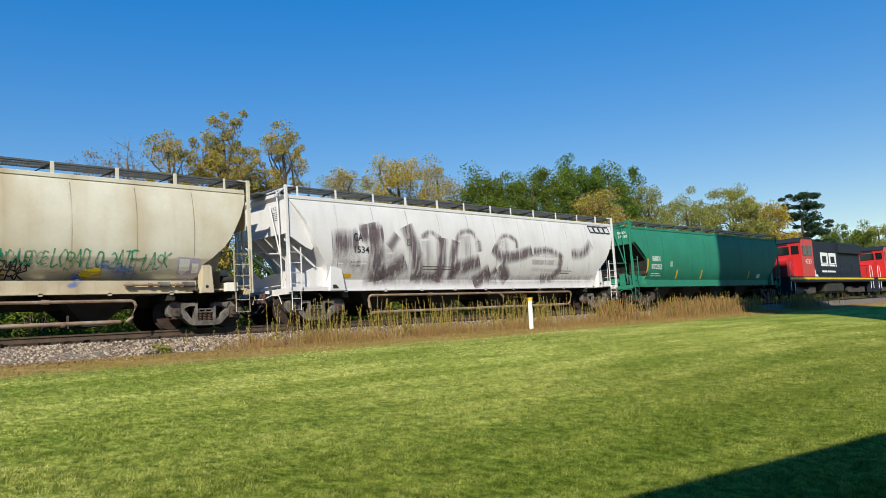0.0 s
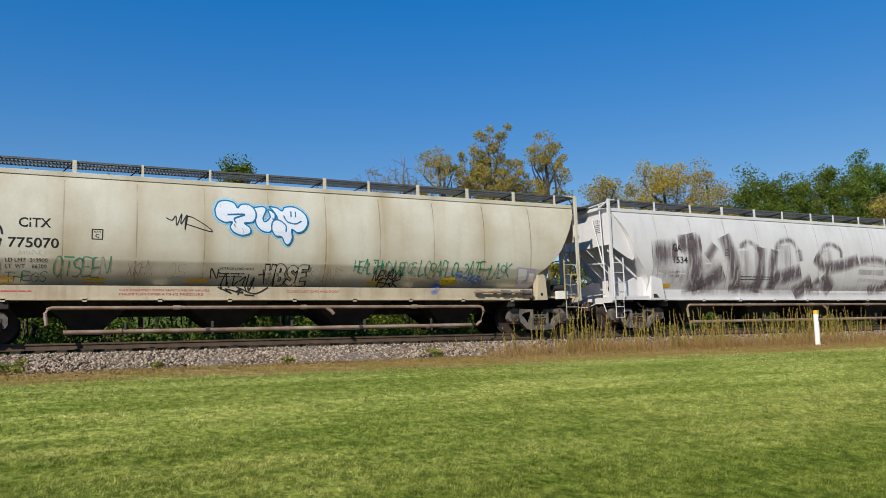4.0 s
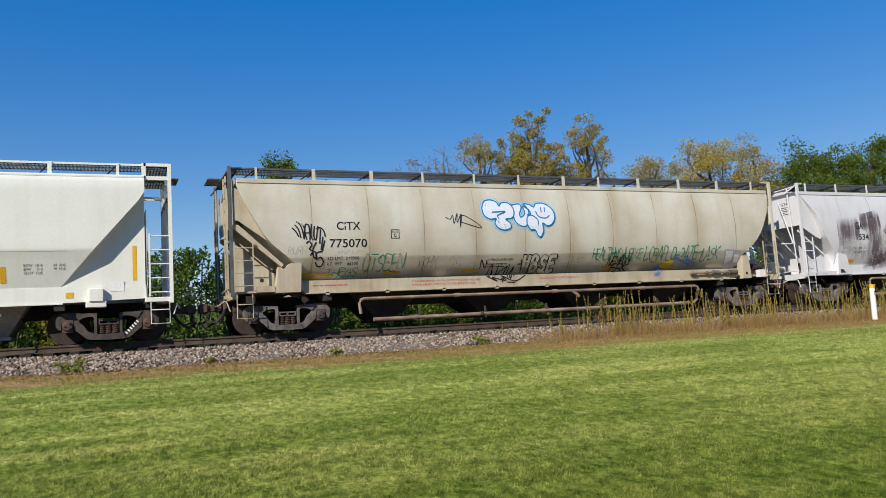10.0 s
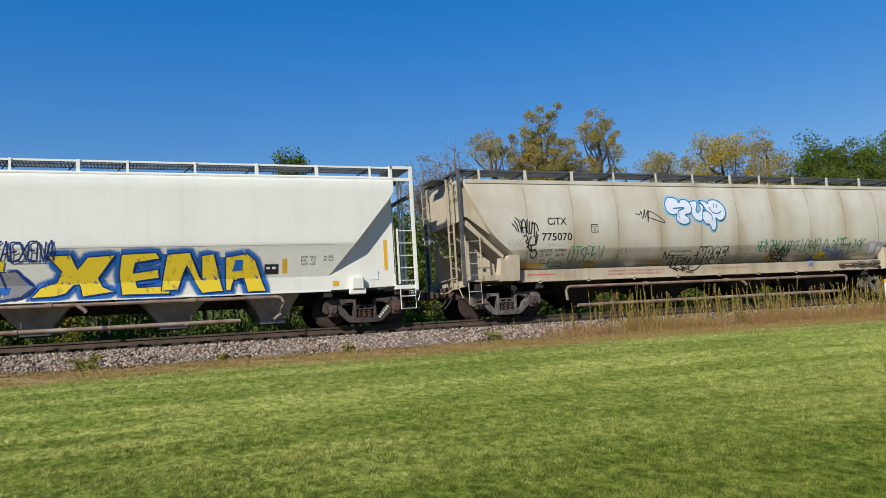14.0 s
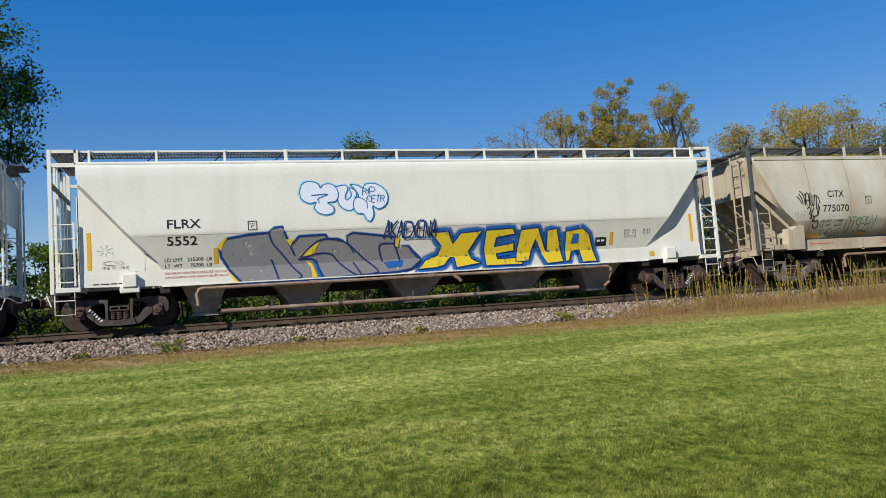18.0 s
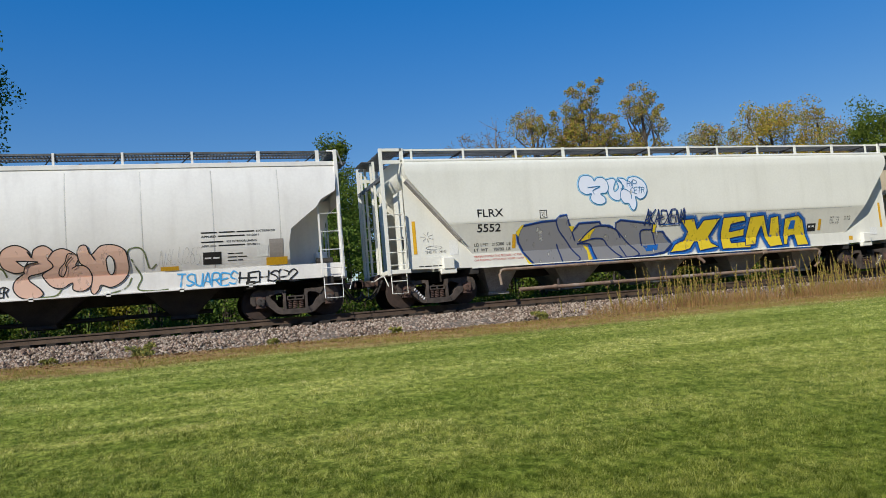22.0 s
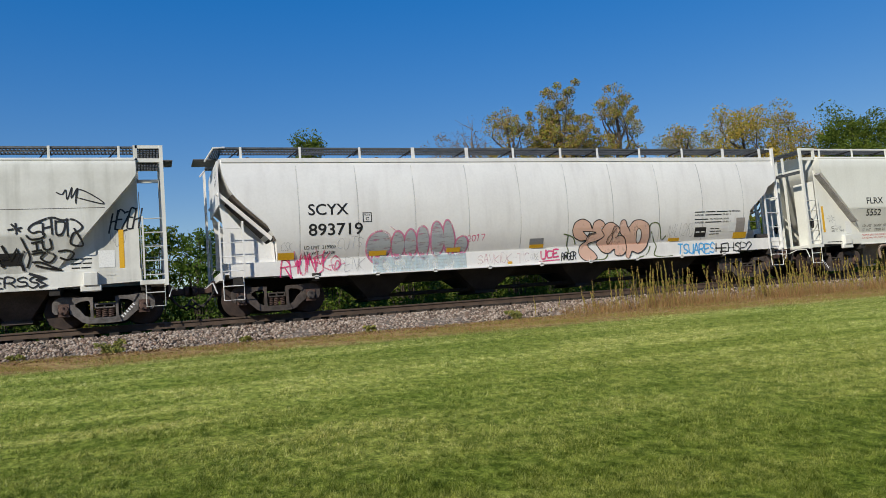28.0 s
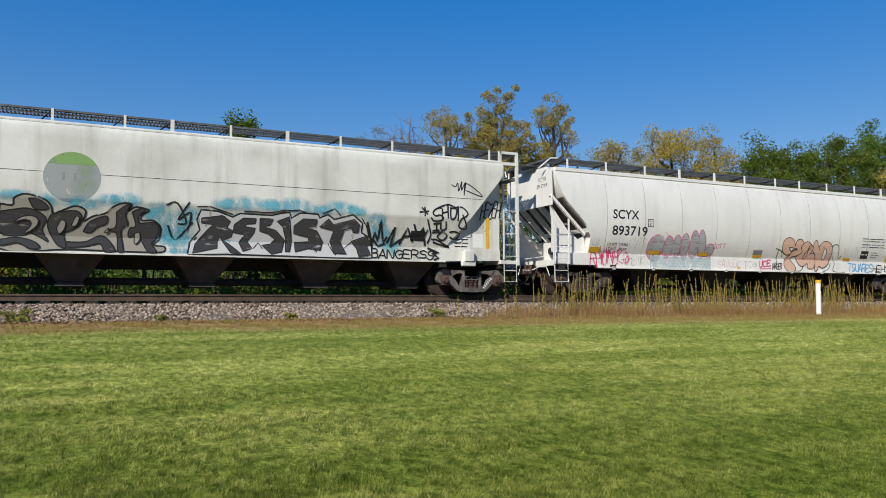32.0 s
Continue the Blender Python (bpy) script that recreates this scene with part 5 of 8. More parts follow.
def blobs(car, ellipses, mat, off, grow=0.0, label=""):
    """Filled round patches of paint: (x, z, rx, rz, tilt)."""
    for i, (x, z, rx, rz, tilt) in enumerate(ellipses):
        bm = bmesh.new()
        uv = bm.loops.layers.uv.new("UVMap")
        n, ca, sa = 30, math.cos(radians(tilt)), math.sin(radians(tilt))
        rings = []
        for r in (0.02, 0.3, 0.55, 0.75, 0.9, 1.0):
            ring = []
            for k in range(n):
                a = 2 * math.pi * k / n
                wob = 1 + 0.05 * math.sin(2 * a + i) + 0.03 * math.sin(3 * a + 2 * i)
                u, v = (rx + grow) * r * wob * math.cos(a), (rz + grow) * r * wob * math.sin(a)
                ring.append(bm.verts.new(on_side(car, x + u * ca - v * sa, z + u * sa + v * ca, off + 0.0003 * (i % 24))))
            rings.append((ring, 1 - r))
        for (a, va), (b, vb) in zip(rings, rings[1:]):
            for k in range(n):
                f = bm.faces.new((a[k], b[k], b[(k + 1) % n], a[(k + 1) % n]))
                for lp, v in zip(f.loops, (va, vb, vb, va)):
                    lp[uv].uv = (0.5, v)
        part("graffiti", bm, mat, car, label)


S_BLACK = spray("black spray", (0.014, 0.014, 0.016), 0.5, 0.35, 1.0, 0.12)
S_INKTHIN = spray("thin black marker", (0.02, 0.02, 0.022), 0.5, 0.3, 0.85, 0.3)
S_BLUE = spray("blue spray", (0.010, 0.125, 0.46), 0.5, 0.55, 1.0, 0.14)
S_NAVY = spray("dark blue line", (0.008, 0.030, 0.15), 0.5, 0.40, 1.0, 0.10)
S_CYANLINE = spray("sea blue line", (0.01, 0.16, 0.36), 0.5, 0.25, 1.0, 0.08)
S_HALO = spray("pale blue halo", (0.36, 0.68, 0.95), 0.6, 0.6, 0.85, 0.1)
S_SKYFILL = spray("white blue fill", (0.74, 0.78, 0.90), 0.5, 0.03, 0.97, 0.06)
S_YELLOW = spray("yellow spray", (0.78, 0.58, 0.03), 0.5, 0.12, 1.0, 0.16)
S_SILVER = spray("silver grey spray", (0.255, 0.255, 0.275), 0.42, 0.10, 0.98, 0.12)
S_GREEN = spray("green spray", (0.01, 0.24, 0.13), 0.5, 0.4, 0.9, 0.3)
S_PINK = spray("pink spray", (0.68, 0.05, 0.19), 0.5, 0.4, 0.85, 0.25)
S_PALEPINK = spray("faded pink spray", (0.72, 0.36, 0.40), 0.6, 0.5, 0.6, 0.4)
S_PEACH = spray("peach fill", (0.74, 0.47, 0.36), 0.6, 0.03, 0.85, 0.14)
S_LILAC = spray("slate grey fill", (0.41, 0.44, 0.45), 0.6, 0.08, 0.88, 0.22, (0.6, 1, 3.0))
S_AQUA = spray("pale aqua wash", (0.50, 0.62, 0.66), 0.6, 0.3, 0.75, 0.35)
S_TURQ = spray("turquoise cloud", (0.11, 0.44, 0.58), 0.6, 0.6, 0.85, 0.36)
S_PALE = spray("pale outline", (0.60, 0.60, 0.61), 0.5, 0.2, 1.0, 0.1)
S_PURPLE = spray("faded dark purple wash", (0.13, 0.095, 0.115), 0.7, 0.75, 0.86, 0.26, (1.3, 1.3, 0.14))
S_MAUVE = spray("paler purple wash", (0.17, 0.13, 0.15), 0.7, 0.85, 0.72, 0.30, (1.3, 1.3, 0.14))
S_HAZE = spray("thin purple wash", (0.24, 0.20, 0.225), 0.7, 0.9, 0.36, 0.3, (1.2, 1.2, 0.2))
S_AZURE = spray("azure spray", (0.05, 0.36, 0.72), 0.5, 0.45, 0.9, 0.2)
S_DISC = spray("faded grey disc", (0.33, 0.36, 0.36), 0.6, 0.04, 0.78, 0.12)
S_DISCGREEN = spray("faded green crescent", (0.24, 0.42, 0.12), 0.6, 0.1, 0.75, 0.25)
S_GREYTAG = spray("worn grey marker", (0.30, 0.30, 0.31), 0.6, 0.4, 0.6, 0.4)


def plate_box(car, x0, x1, z0, z1, ink=M_INK):
    t = 0.022
    for a, b, c, d in ((x0, x1, z1 - t, z1), (x0, x1, z0, z0 + t), (x0, x0 + t, z0 + t, z1 - t), (x1 - t, x1, z0 + t, z1 - t)):
        panel(car, "plate_mark", a, b, c, d, ink)
    lettering(car, "PLATE", x0 + 0.05, x1 - 0.05, z1 - 0.09, z1 - 0.05, ink, bold=0.0)
    lettering(car, "C", (x0 + x1) / 2 - 0.045, (x0 + x1) / 2 + 0.045, z0 + 0.05, z0 + 0.14, ink)


def bars(car, x0, x1, z0, z1, rows, mat, seed=1, plane=None):
    """Rows of small print that nobody can read."""
    rnd = random.Random(seed)
    h = (z1 - z0) / rows
    for k in range(rows):
        zb = z1 - (k + 1) * h + 0.3 * h
        x = x0
        end = x0 + (x1 - x0) * rnd.uniform(0.75, 1.0)
        while x < end - 0.08:
            w = min(rnd.uniform(0.12, 0.34), end - x)
            panel(car, "small_print", x, x + w, zb, zb + 0.28 * h, mat, plane=plane)
            x += w + 0.03


def path_of(text, x0, x1, z0, z1):
    """Points of a drawn line from a string of x,z pairs in a unit box."""
    return [(x0 + (x1 - x0) * float(p.split(",")[0]), z0 + (z1 - z0) * float(p.split(",")[1])) for p in text.split()]


def filled(car, outline, mat, off, label=""):
    """The inside of a closed line, laid on the car's side and cut into level strips that follow its bend."""
    bm = bmesh.new()
    uv = bm.loops.layers.uv.new("UVMap")
    k = len(outline)
    flat, _, tris = mathutils.geometry.delaunay_2d_cdt([Vector(p) for p in outline], [(i, (i + 1) % k) for i in range(k)], [], 1, 1e-4)[:3]
    corners = [bm.verts.new((v.x, 0, v.y)) for v in flat]
    for t in tris:
        bm.faces.new([corners[i] for i in t])
    zs = [p[1] for p in outline]
    lo, hi = min(zs), max(zs)
    n = max(2, int((hi - lo) / 0.09))
    cuts = [lo + (hi - lo) * k / n for k in range(1, n)]
    if lo < LEDGE < hi:
        cuts = [c for c in cuts if abs(c - LEDGE) > 0.02] + [LEDGE - 0.001, LEDGE + 0.001]
    for c in cuts:
        bmesh.ops.bisect_plane(bm, geom=bm.verts[:] + bm.edges[:] + bm.faces[:], plane_co=(0, 0, c), plane_no=(0, 0, 1))
    for v in bm.verts:
        v.co = on_side(car, v.co.x, v.co.z, off)
    for f in bm.faces:
        for lp in f.loops:
            lp[uv].uv = (0.5, 1.0)
    return part("graffiti", bm, mat, car, label)


FAT = ("0.41,0.85 0.51,0.89 0.545,0.81 0.51,0.62 0.53,0.53 0.585,0.645 0.565,0.81 0.61,0.78 0.64,0.69 0.62,0.48 0.585,0.30 0.51,0.30 0.445,0.415 0.425,0.575",
       "0.01,0.76 0.05,0.94 0.13,0.99 0.21,0.94 0.245,0.83 0.28,0.91 0.36,0.92 0.42,0.81 0.435,0.645 0.40,0.51 0.315,0.475 0.37,0.37 0.37,0.245 0.29,0.19 0.205,0.25 0.165,0.37 0.185,0.49 0.11,0.475 0.03,0.58",
       "0.575,0.90 0.66,0.875 0.715,0.81 0.75,0.90 0.86,0.91 0.965,0.76 0.995,0.55 0.955,0.37 0.88,0.30 0.815,0.37 0.82,0.16 0.78,0.01 0.74,0.045 0.705,0.185 0.64,0.21 0.60,0.345 0.61,0.53 0.66,0.62 0.63,0.76")


def fat_letters(car, x0, x1, z0, z1, fill, line, halo, inner, width=0.05, off=0.010):
    """Three fat round letters that flow into one another."""
    shapes = [path_of(t, x0, x1, z0, z1) for t in FAT]
    shapes = [rounded(s + s[:1], 5) for s in shapes]
    if halo:
        for s in shapes:
            painted(car, [s], width * 4.0, halo, off - 0.004)
    for k, s in enumerate(shapes):
        filled(car, s[:-1], fill, off + 0.006 * k, "fat round letter filled with paint")
        painted(car, [s], width, line, off + 0.006 * k + 0.003)
    lines = ["0.14,0.66 0.315,0.68 0.21,0.58 0.22,0.48", "0.61,0.60 0.685,0.575 0.75,0.46 0.75,0.32"] + inner
    painted(car, [path_of(t, x0, x1, z0, z1) for t in lines], width * 0.85, line, off + 0.020)


def fat_word(car, text, x0, x1, z0, z1, width, fill, line, edge, off, gap=0.22, slant=0.0, wobble=0.03, seed=2, smooth=False, label=""):
    n = len(text)
    step = (x1 - x0 + gap * width) / n
    for k, ch in enumerate(text):
        a = x0 + step * k
        st = strokes_of(ch, a + width / 2, a + step - gap * width - width / 2, z0 + width / 2, z1 - width / 2, gap, slant, wobble, 0.0, seed + k)
        painted(car, st, width + 2 * edge, line, off + 0.004 * k, smooth, "", 0.9)
        painted(car, st, width, fill, off + 0.004 * k + 0.003, smooth, label, 0.7)


def drawn(text):
    """Points of a line written as x,z pairs in metres."""
    return [tuple(float(c) for c in q.split(",")) for q in text.split()]


def tag(car, text, x0, x1, z0, z1, width, mat, off=0.008, gap=0.2, slant=0.15, wobble=0.1, rise=0.08, seed=3):
    painted(car, strokes_of(text, x0, x1, z0, z1, gap, slant, wobble, rise, seed), width, mat, off)


# warm white car
lettering(F_CAR, "FLRX", -24.14, -23.32, 2.53, 2.76, M_INK)
lettering(F_CAR, "5552", -24.16, -23.42, 2.10, 2.33, M_INK)
lettering(F_CAR, "LD LMT   215300  LB", -24.24, -23.08, 1.70, 1.79, M_INK, bold=0.0)
lettering(F_CAR, "LT  WT     70700  LB", -24.24, -23.08, 1.55, 1.64, M_INK, bold=0.0)
lettering(F_CAR, "MAXIMUM OPERATING PRESSURE 14.7 PSIG", -24.25, -22.72, 1.375, 1.44, M_REDINK, bold=0.0)
lettering(F_CAR, "CAR EQUIPPED WITH SAFETY RELIEF VALVES", -24.25, -22.66, 1.265, 1.33, M_REDINK, bold=0.0)
plate_box(F_CAR, -22.14, -21.90, 2.42, 2.67)
for a, b, c, d, pl in ((-26.07, -25.97, 1.58, 2.53, 1.352), (-23.03, -22.92, 1.60, 2.0, None), (-11.45, -11.33, 1.62, 2.0, None), (-8.52, -8.42, 1.62, 2.50, 1.352)):
    panel(F_CAR, "reflector", a, b, c, d, M_YELLOW, plane=pl, label="yellow reflective strip")
panel(F_CAR, "data_plate", -11.93, -11.56, 1.60, 1.86, M_INK)
for dx in (0.05, 0.20):
    panel(F_CAR, "plate_mark", -11.93 + dx, -11.93 + dx + 0.10, 1.73, 1.79, M_WHITEINK, 0.009)
for _z, _s, _t in ((2.00, "EXW  10-4", "H  8-0"), (1.91, "EW    7-3", "M  15-0"), (1.82, "CU FT  5125", "")):
    lettering(F_CAR, _s, -10.95, -10.55, _z, _z + 0.06, M_INK, bold=0.0)
    if _t:
        lettering(F_CAR, _t, -10.30, -10.05, _z, _z + 0.06, M_INK, bold=0.0)
bars(F_CAR, -25.95, -25.05, 1.18, 1.27, 1, M_INK, 4)
panel(F_CAR, "paper_notice", -24.99, -24.72, 1.51, 1.95, M_PAPER, plane=1.354)
panel(F_CAR, "paper_notice", -9.05, -8.72, 1.36, 1.62, M_PAPER, plane=1.364)
panel(F_CAR, "sticker", -10.05, -9.88, 1.22, 1.36, M_YELLOW)
rays = [[(-25.65 + 0.05 * math.cos(a), 2.06 + 0.05 * math.sin(a)), (-25.65 + 0.19 * math.cos(a), 2.06 + 0.15 * math.sin(a))] for a in (0.4 + 0.9 * k for k in range(7))]
boat = [[(-25.46 + 0.24 * math.cos(a), 1.74 + 0.055 * math.sin(a)) for a in (math.pi * k / 8 for k in range(17))], [(-25.47, 2.03), (-25.47, 1.77), (-25.30, 1.72)]]
painted(F_CAR, rays + boat, 0.016, S_INKTHIN, 0.010, False, "small drawing of a sun and a boat", plane=1.352)
painted(F_CAR, strokes_of("TIME TO SHINE", -25.74, -25.10, 1.585, 1.655, 0.25, 0.1, 0.05, 0, 5), 0.012, S_INKTHIN, 0.010, False, plane=1.352)
fat_letters(F_CAR, -20.78, -18.32, 2.55, 3.70, S_SKYFILL, S_CYANLINE, S_HALO, [], 0.028)
tag(F_CAR, "RIP", -19.05, -18.72, 3.30, 3.48, 0.018, S_CYANLINE, 0.034)
tag(F_CAR, "CETR", -18.95, -18.45, 3.10, 3.27, 0.018, S_CYANLINE, 0.034)
SILVER_FIELD = (
    "-22.88,2.03 -22.71,2.21 -22.13,2.30 -21.61,2.33 -21.45,2.46 -21.26,2.48 -21.15,2.18 -21.05,1.96 -20.82,2.21 -20.12,2.23 -20.05,2.12 -19.77,2.10 -19.52,1.99 -19.52,2.18 -19.35,2.25 -18.19,2.10 -18.19,1.84 -17.80,1.84 -17.42,1.45 -17.72,1.21 -18.18,1.14 -19.14,1.11 -20.24,1.06 -21.34,1.06 -22.32,1.05 -22.62,1.40 -22.84,1.77",
)
SILVER_LINES = (
    "-21.61,2.31 -21.51,2.05 -21.26,1.75 -20.98,1.39 -20.78,1.18 -20.90,1.08",
    "-21.56,1.64 -21.46,1.34 -21.38,1.07",
    "-21.05,1.96 -20.95,1.73",
    "-20.79,1.68 -20.54,1.92 -20.28,2.09 -20.05,2.12 -19.77,2.08 -19.51,1.97 -19.35,1.74",
    "-20.85,1.61 -20.36,1.74 -19.98,1.72 -19.78,1.51 -19.53,1.28 -19.27,1.11",
    "-20.85,1.62 -20.42,1.59 -20.31,1.35 -20.20,1.09",
    "-19.52,2.00 -19.12,1.61 -18.69,1.23 -18.78,1.14 -19.06,1.10",
    "-19.36,1.46 -19.14,1.12",
    "-18.55,1.46 -18.62,1.90 -18.19,1.93",
    "-18.17,1.84 -18.04,1.45",
    "-17.42,1.45 -17.58,1.26 -17.92,1.15",
)
SILVER_GOLD = (
    "-20.82,1.71 -20.54,1.94 -20.25,2.06 -20.39,1.87 -20.42,1.69",
    "-21.17,2.15 -20.97,2.15 -21.05,1.97",
    "-20.65,1.57 -20.49,1.50 -20.36,1.13 -20.49,1.10 -20.52,1.38",
    "-22.94,2.03 -22.79,2.21 -22.66,2.27 -22.78,2.10 -22.84,1.92",
    "-18.16,2.10 -18.04,2.08 -18.09,1.85 -17.80,1.82 -18.17,1.84",
    "-22.71,1.43 -22.57,1.27 -22.41,1.09 -22.52,1.09",
)
SILVER_BLUE = (
    "-18.51,1.44 -17.94,1.46 -17.99,1.29 -18.40,1.26",
    "-20.48,1.59 -20.39,1.54 -20.17,1.12 -20.31,1.09",
)
GOLD_WORD = (
    "-17.14,2.18 -16.62,2.20 -16.48,1.85 -16.25,2.14 -15.61,2.18 -16.01,1.62 -15.91,1.41 -15.63,1.27 -16.38,1.17 -16.44,1.48 -16.56,1.47 -16.75,1.26 -16.99,1.20 -17.52,1.18 -17.30,1.43 -16.94,1.56 -16.83,1.80",
    "-15.48,2.19 -14.65,2.22 -14.57,2.06 -15.15,1.97 -15.21,1.72 -14.61,1.81 -14.59,1.58 -15.15,1.51 -15.11,1.36 -14.29,1.39 -14.35,1.17 -15.48,1.18 -15.54,1.68",
    "-14.40,2.17 -13.84,2.21 -13.61,1.60 -13.55,1.50 -13.55,2.12 -13.24,2.16 -13.01,1.19 -13.55,1.15 -13.75,1.53 -13.92,1.88 -14.06,1.51 -14.14,1.26 -14.55,1.25 -14.50,1.64",
    "-12.95,2.07 -12.40,2.15 -12.18,1.98 -11.90,1.15 -12.39,1.14 -12.47,1.51 -12.74,1.48 -12.82,1.20 -12.95,1.20",
)
GOLD_HOLE = (
    "-12.69,1.99 -12.50,1.99 -12.52,1.72 -12.78,1.70",
)
for _w in SILVER_FIELD:
    _p = drawn(_w)
    painted(F_CAR, [_p + _p[:1]], 0.13, S_BLUE, 0.008, False)
    filled(F_CAR, _p, S_SILVER, 0.012, "grey fat letters run together, outlined in dark blue")
    painted(F_CAR, [_p + _p[:1]], 0.06, S_NAVY, 0.016, False)
for _set, _mat in ((SILVER_GOLD, S_YELLOW), (SILVER_BLUE, S_BLUE)):
    for _w in _set:
        filled(F_CAR, drawn(_w), _mat, 0.019)
painted(F_CAR, [drawn(_w) for _w in SILVER_LINES], 0.05, S_NAVY, 0.022, True, "dark blue line within the letters")
for _k, _w in enumerate(GOLD_WORD):
    _p = drawn(_w)
    painted(F_CAR, [_p + _p[:1]], 0.34, S_BLUE, 0.010 + 0.002 * _k, False, "wide blue edge of a letter", 0.2)
for _k, _w in enumerate(GOLD_WORD):
    _p = drawn(_w)
    filled(F_CAR, _p, S_YELLOW, 0.022 + 0.003 * _k, "yellow fat letter outlined in blue")
    painted(F_CAR, [_p + _p[:1]], 0.042, S_NAVY, 0.024 + 0.003 * _k, False)
for _w in GOLD_HOLE:
    filled(F_CAR, drawn(_w), S_BLUE, 0.038)
tag(F_CAR, "AKAEXENA", -18.50, -17.0, 2.10, 2.52, 0.05, S_NAVY, 0.030, 0.15, 0.1, 0.06, 0.05, 9)
painted(F_CAR, [[(-17.9, 2.06), (-17.2, 2.06)]], 0.04, S_BLUE, 0.03)

# tan car
lettering(C_CAR, "CITX", -3.22, -2.53, 2.86, 3.09, M_INK)
lettering(C_CAR, "775070", -3.43, -2.35, 2.37, 2.61, M_INK)
lettering(C_CAR, "LD LMT  219900", -3.48, -2.58, 2.03, 2.12, M_INK, bold=0.0)
lettering(C_CAR, "LT  WT    66100", -3.48, -2.60, 1.89, 1.98, M_INK, bold=0.0)
plate_box(C_CAR, -1.63, -1.37, 2.61, 2.87)
lettering(C_CAR, "CAR EQUIPPED WITH SAFETY RELIEF VALVES", -0.95, 1.25, 1.35, 1.41, M_REDINK, bold=0.0)
lettering(C_CAR, "MAXIMUM OPERATING PRESSURE", -0.95, 1.10, 1.25, 1.31, M_REDINK, bold=0.0)
lettering(C_CAR, "CLOSE DUST CAPS AND ROOF", 3.35, 4.85, 1.34, 1.40, M_REDINK, bold=0.0)
lettering(C_CAR, "INTERIOR LINED WITH", 1.5, 2.4, 1.93, 1.99, M_INK, bold=0.0)
bars(C_CAR, 1.5, 2.35, 1.72, 1.88, 2, M_INK, 21)
bars(C_CAR, -3.9, -2.9, 1.30, 1.40, 1, M_REDINK, 22)
for a, b in ((-4.17, -3.31), (-1.78, -1.29), (0.70, 1.22), (2.95, 3.45), (5.75, 6.25), (8.18, 8.72)):
    panel(C_CAR, "reflector", a, b, 1.56, 1.69, M_YELLOW, label="dull yellow reflective strip")
# two wrinkled notices stuck over one another
filled(C_CAR, [(10.72, 2.16), (11.44, 2.12), (11.59, 1.60), (11.2, 1.56), (10.86, 1.58)], plain("lavender notice", (0.46, 0.42, 0.56), 0.5), 0.007, "faded lavender notice")
filled(C_CAR, [(10.80, 2.10), (11.12, 2.09), (11.16, 1.80), (10.98, 1.66), (10.86, 1.72)], M_PAPER, 0.011, "torn white notice")
filled(C_CAR, [(11.22, 1.98), (11.42, 1.97), (11.46, 1.72), (11.26, 1.70)], M_PAPER, 0.011, "torn white notice")
LONG_TAG = (
    "-4.47,2.91 -4.37,2.81 -4.30,2.68",
    "-4.39,2.99 -4.30,2.87 -4.24,2.65",
    "-4.35,3.09 -4.25,3.00 -4.19,2.83 -4.15,2.62",
    "-4.21,3.03 -4.14,2.90 -4.15,2.62",
    "-4.11,3.00 -4.13,2.81 -4.08,2.61",
    "-4.10,3.02 -4.01,2.97 -3.99,2.59",
    "-4.12,2.78 -4.00,2.78",
    "-3.94,3.02 -3.96,2.69 -3.89,2.59",
    "-3.86,2.96 -3.88,2.69 -3.82,2.60 -3.76,2.96",
    "-3.80,2.90 -3.69,2.92 -3.60,2.84 -3.56,2.68",
    "-3.69,2.87 -3.72,2.49",
    "-3.63,2.66 -3.68,2.32",
    "-3.58,2.56 -3.65,2.29",
    "-4.09,2.50 -4.01,2.55 -3.95,2.44 -4.01,2.34 -3.92,2.28 -3.98,2.17",
    "-3.82,2.52 -3.91,2.33 -3.89,2.11 -3.81,2.14 -3.86,2.27",
    "-3.66,2.27 -3.82,2.22 -3.80,2.06 -3.69,2.11 -3.61,1.99 -3.66,1.87 -3.78,1.88 -3.83,1.98",
)
painted(C_CAR, [drawn(_w) for _w in LONG_TAG], 0.045, S_BLACK, 0.008)
tag(C_CAR, "RURR", -4.6, -4.1, 2.2, 2.4, 0.016, S_GREYTAG)
tag(C_CAR, "MWNUP", -3.2, -2.5, 2.2, 2.3, 0.014, S_GREYTAG)
fat_letters(C_CAR, 1.31, 3.88, 2.62, 3.80, S_SKYFILL, S_CYANLINE, S_HALO, ["0.73,0.69 0.77,0.55 0.86,0.51 0.92,0.58", "0.81,0.80 0.81,0.68", "0.86,0.80 0.86,0.68"], 0.042)
tag(C_CAR, "^", 0.12, 1.27, 2.90, 3.36, 0.028, S_BLACK, 0.008, slant=0, wobble=0, rise=0)
tag(C_CAR, "OTSEEN", -2.46, -1.22, 1.72, 2.16, 0.04, S_GREEN, 0.008, 0.12, 0.1, 0.08, 0.08, 13)
tag(C_CAR, "THEGS", -3.5, -2.6, 1.60, 1.80, 0.028, S_GREEN, 0.008, 0.15)
tag(C_CAR, "XKHX", -0.80, -0.20, 1.75, 2.1, 0.022, spray("mauve marker", (0.24, 0.14, 0.22), 0.6, 0.4, 0.7, 0.3), 0.008)
tag(C_CAR, "OS", 0.15, 0.6, 1.68, 2.05, 0.016, S_GREYTAG)
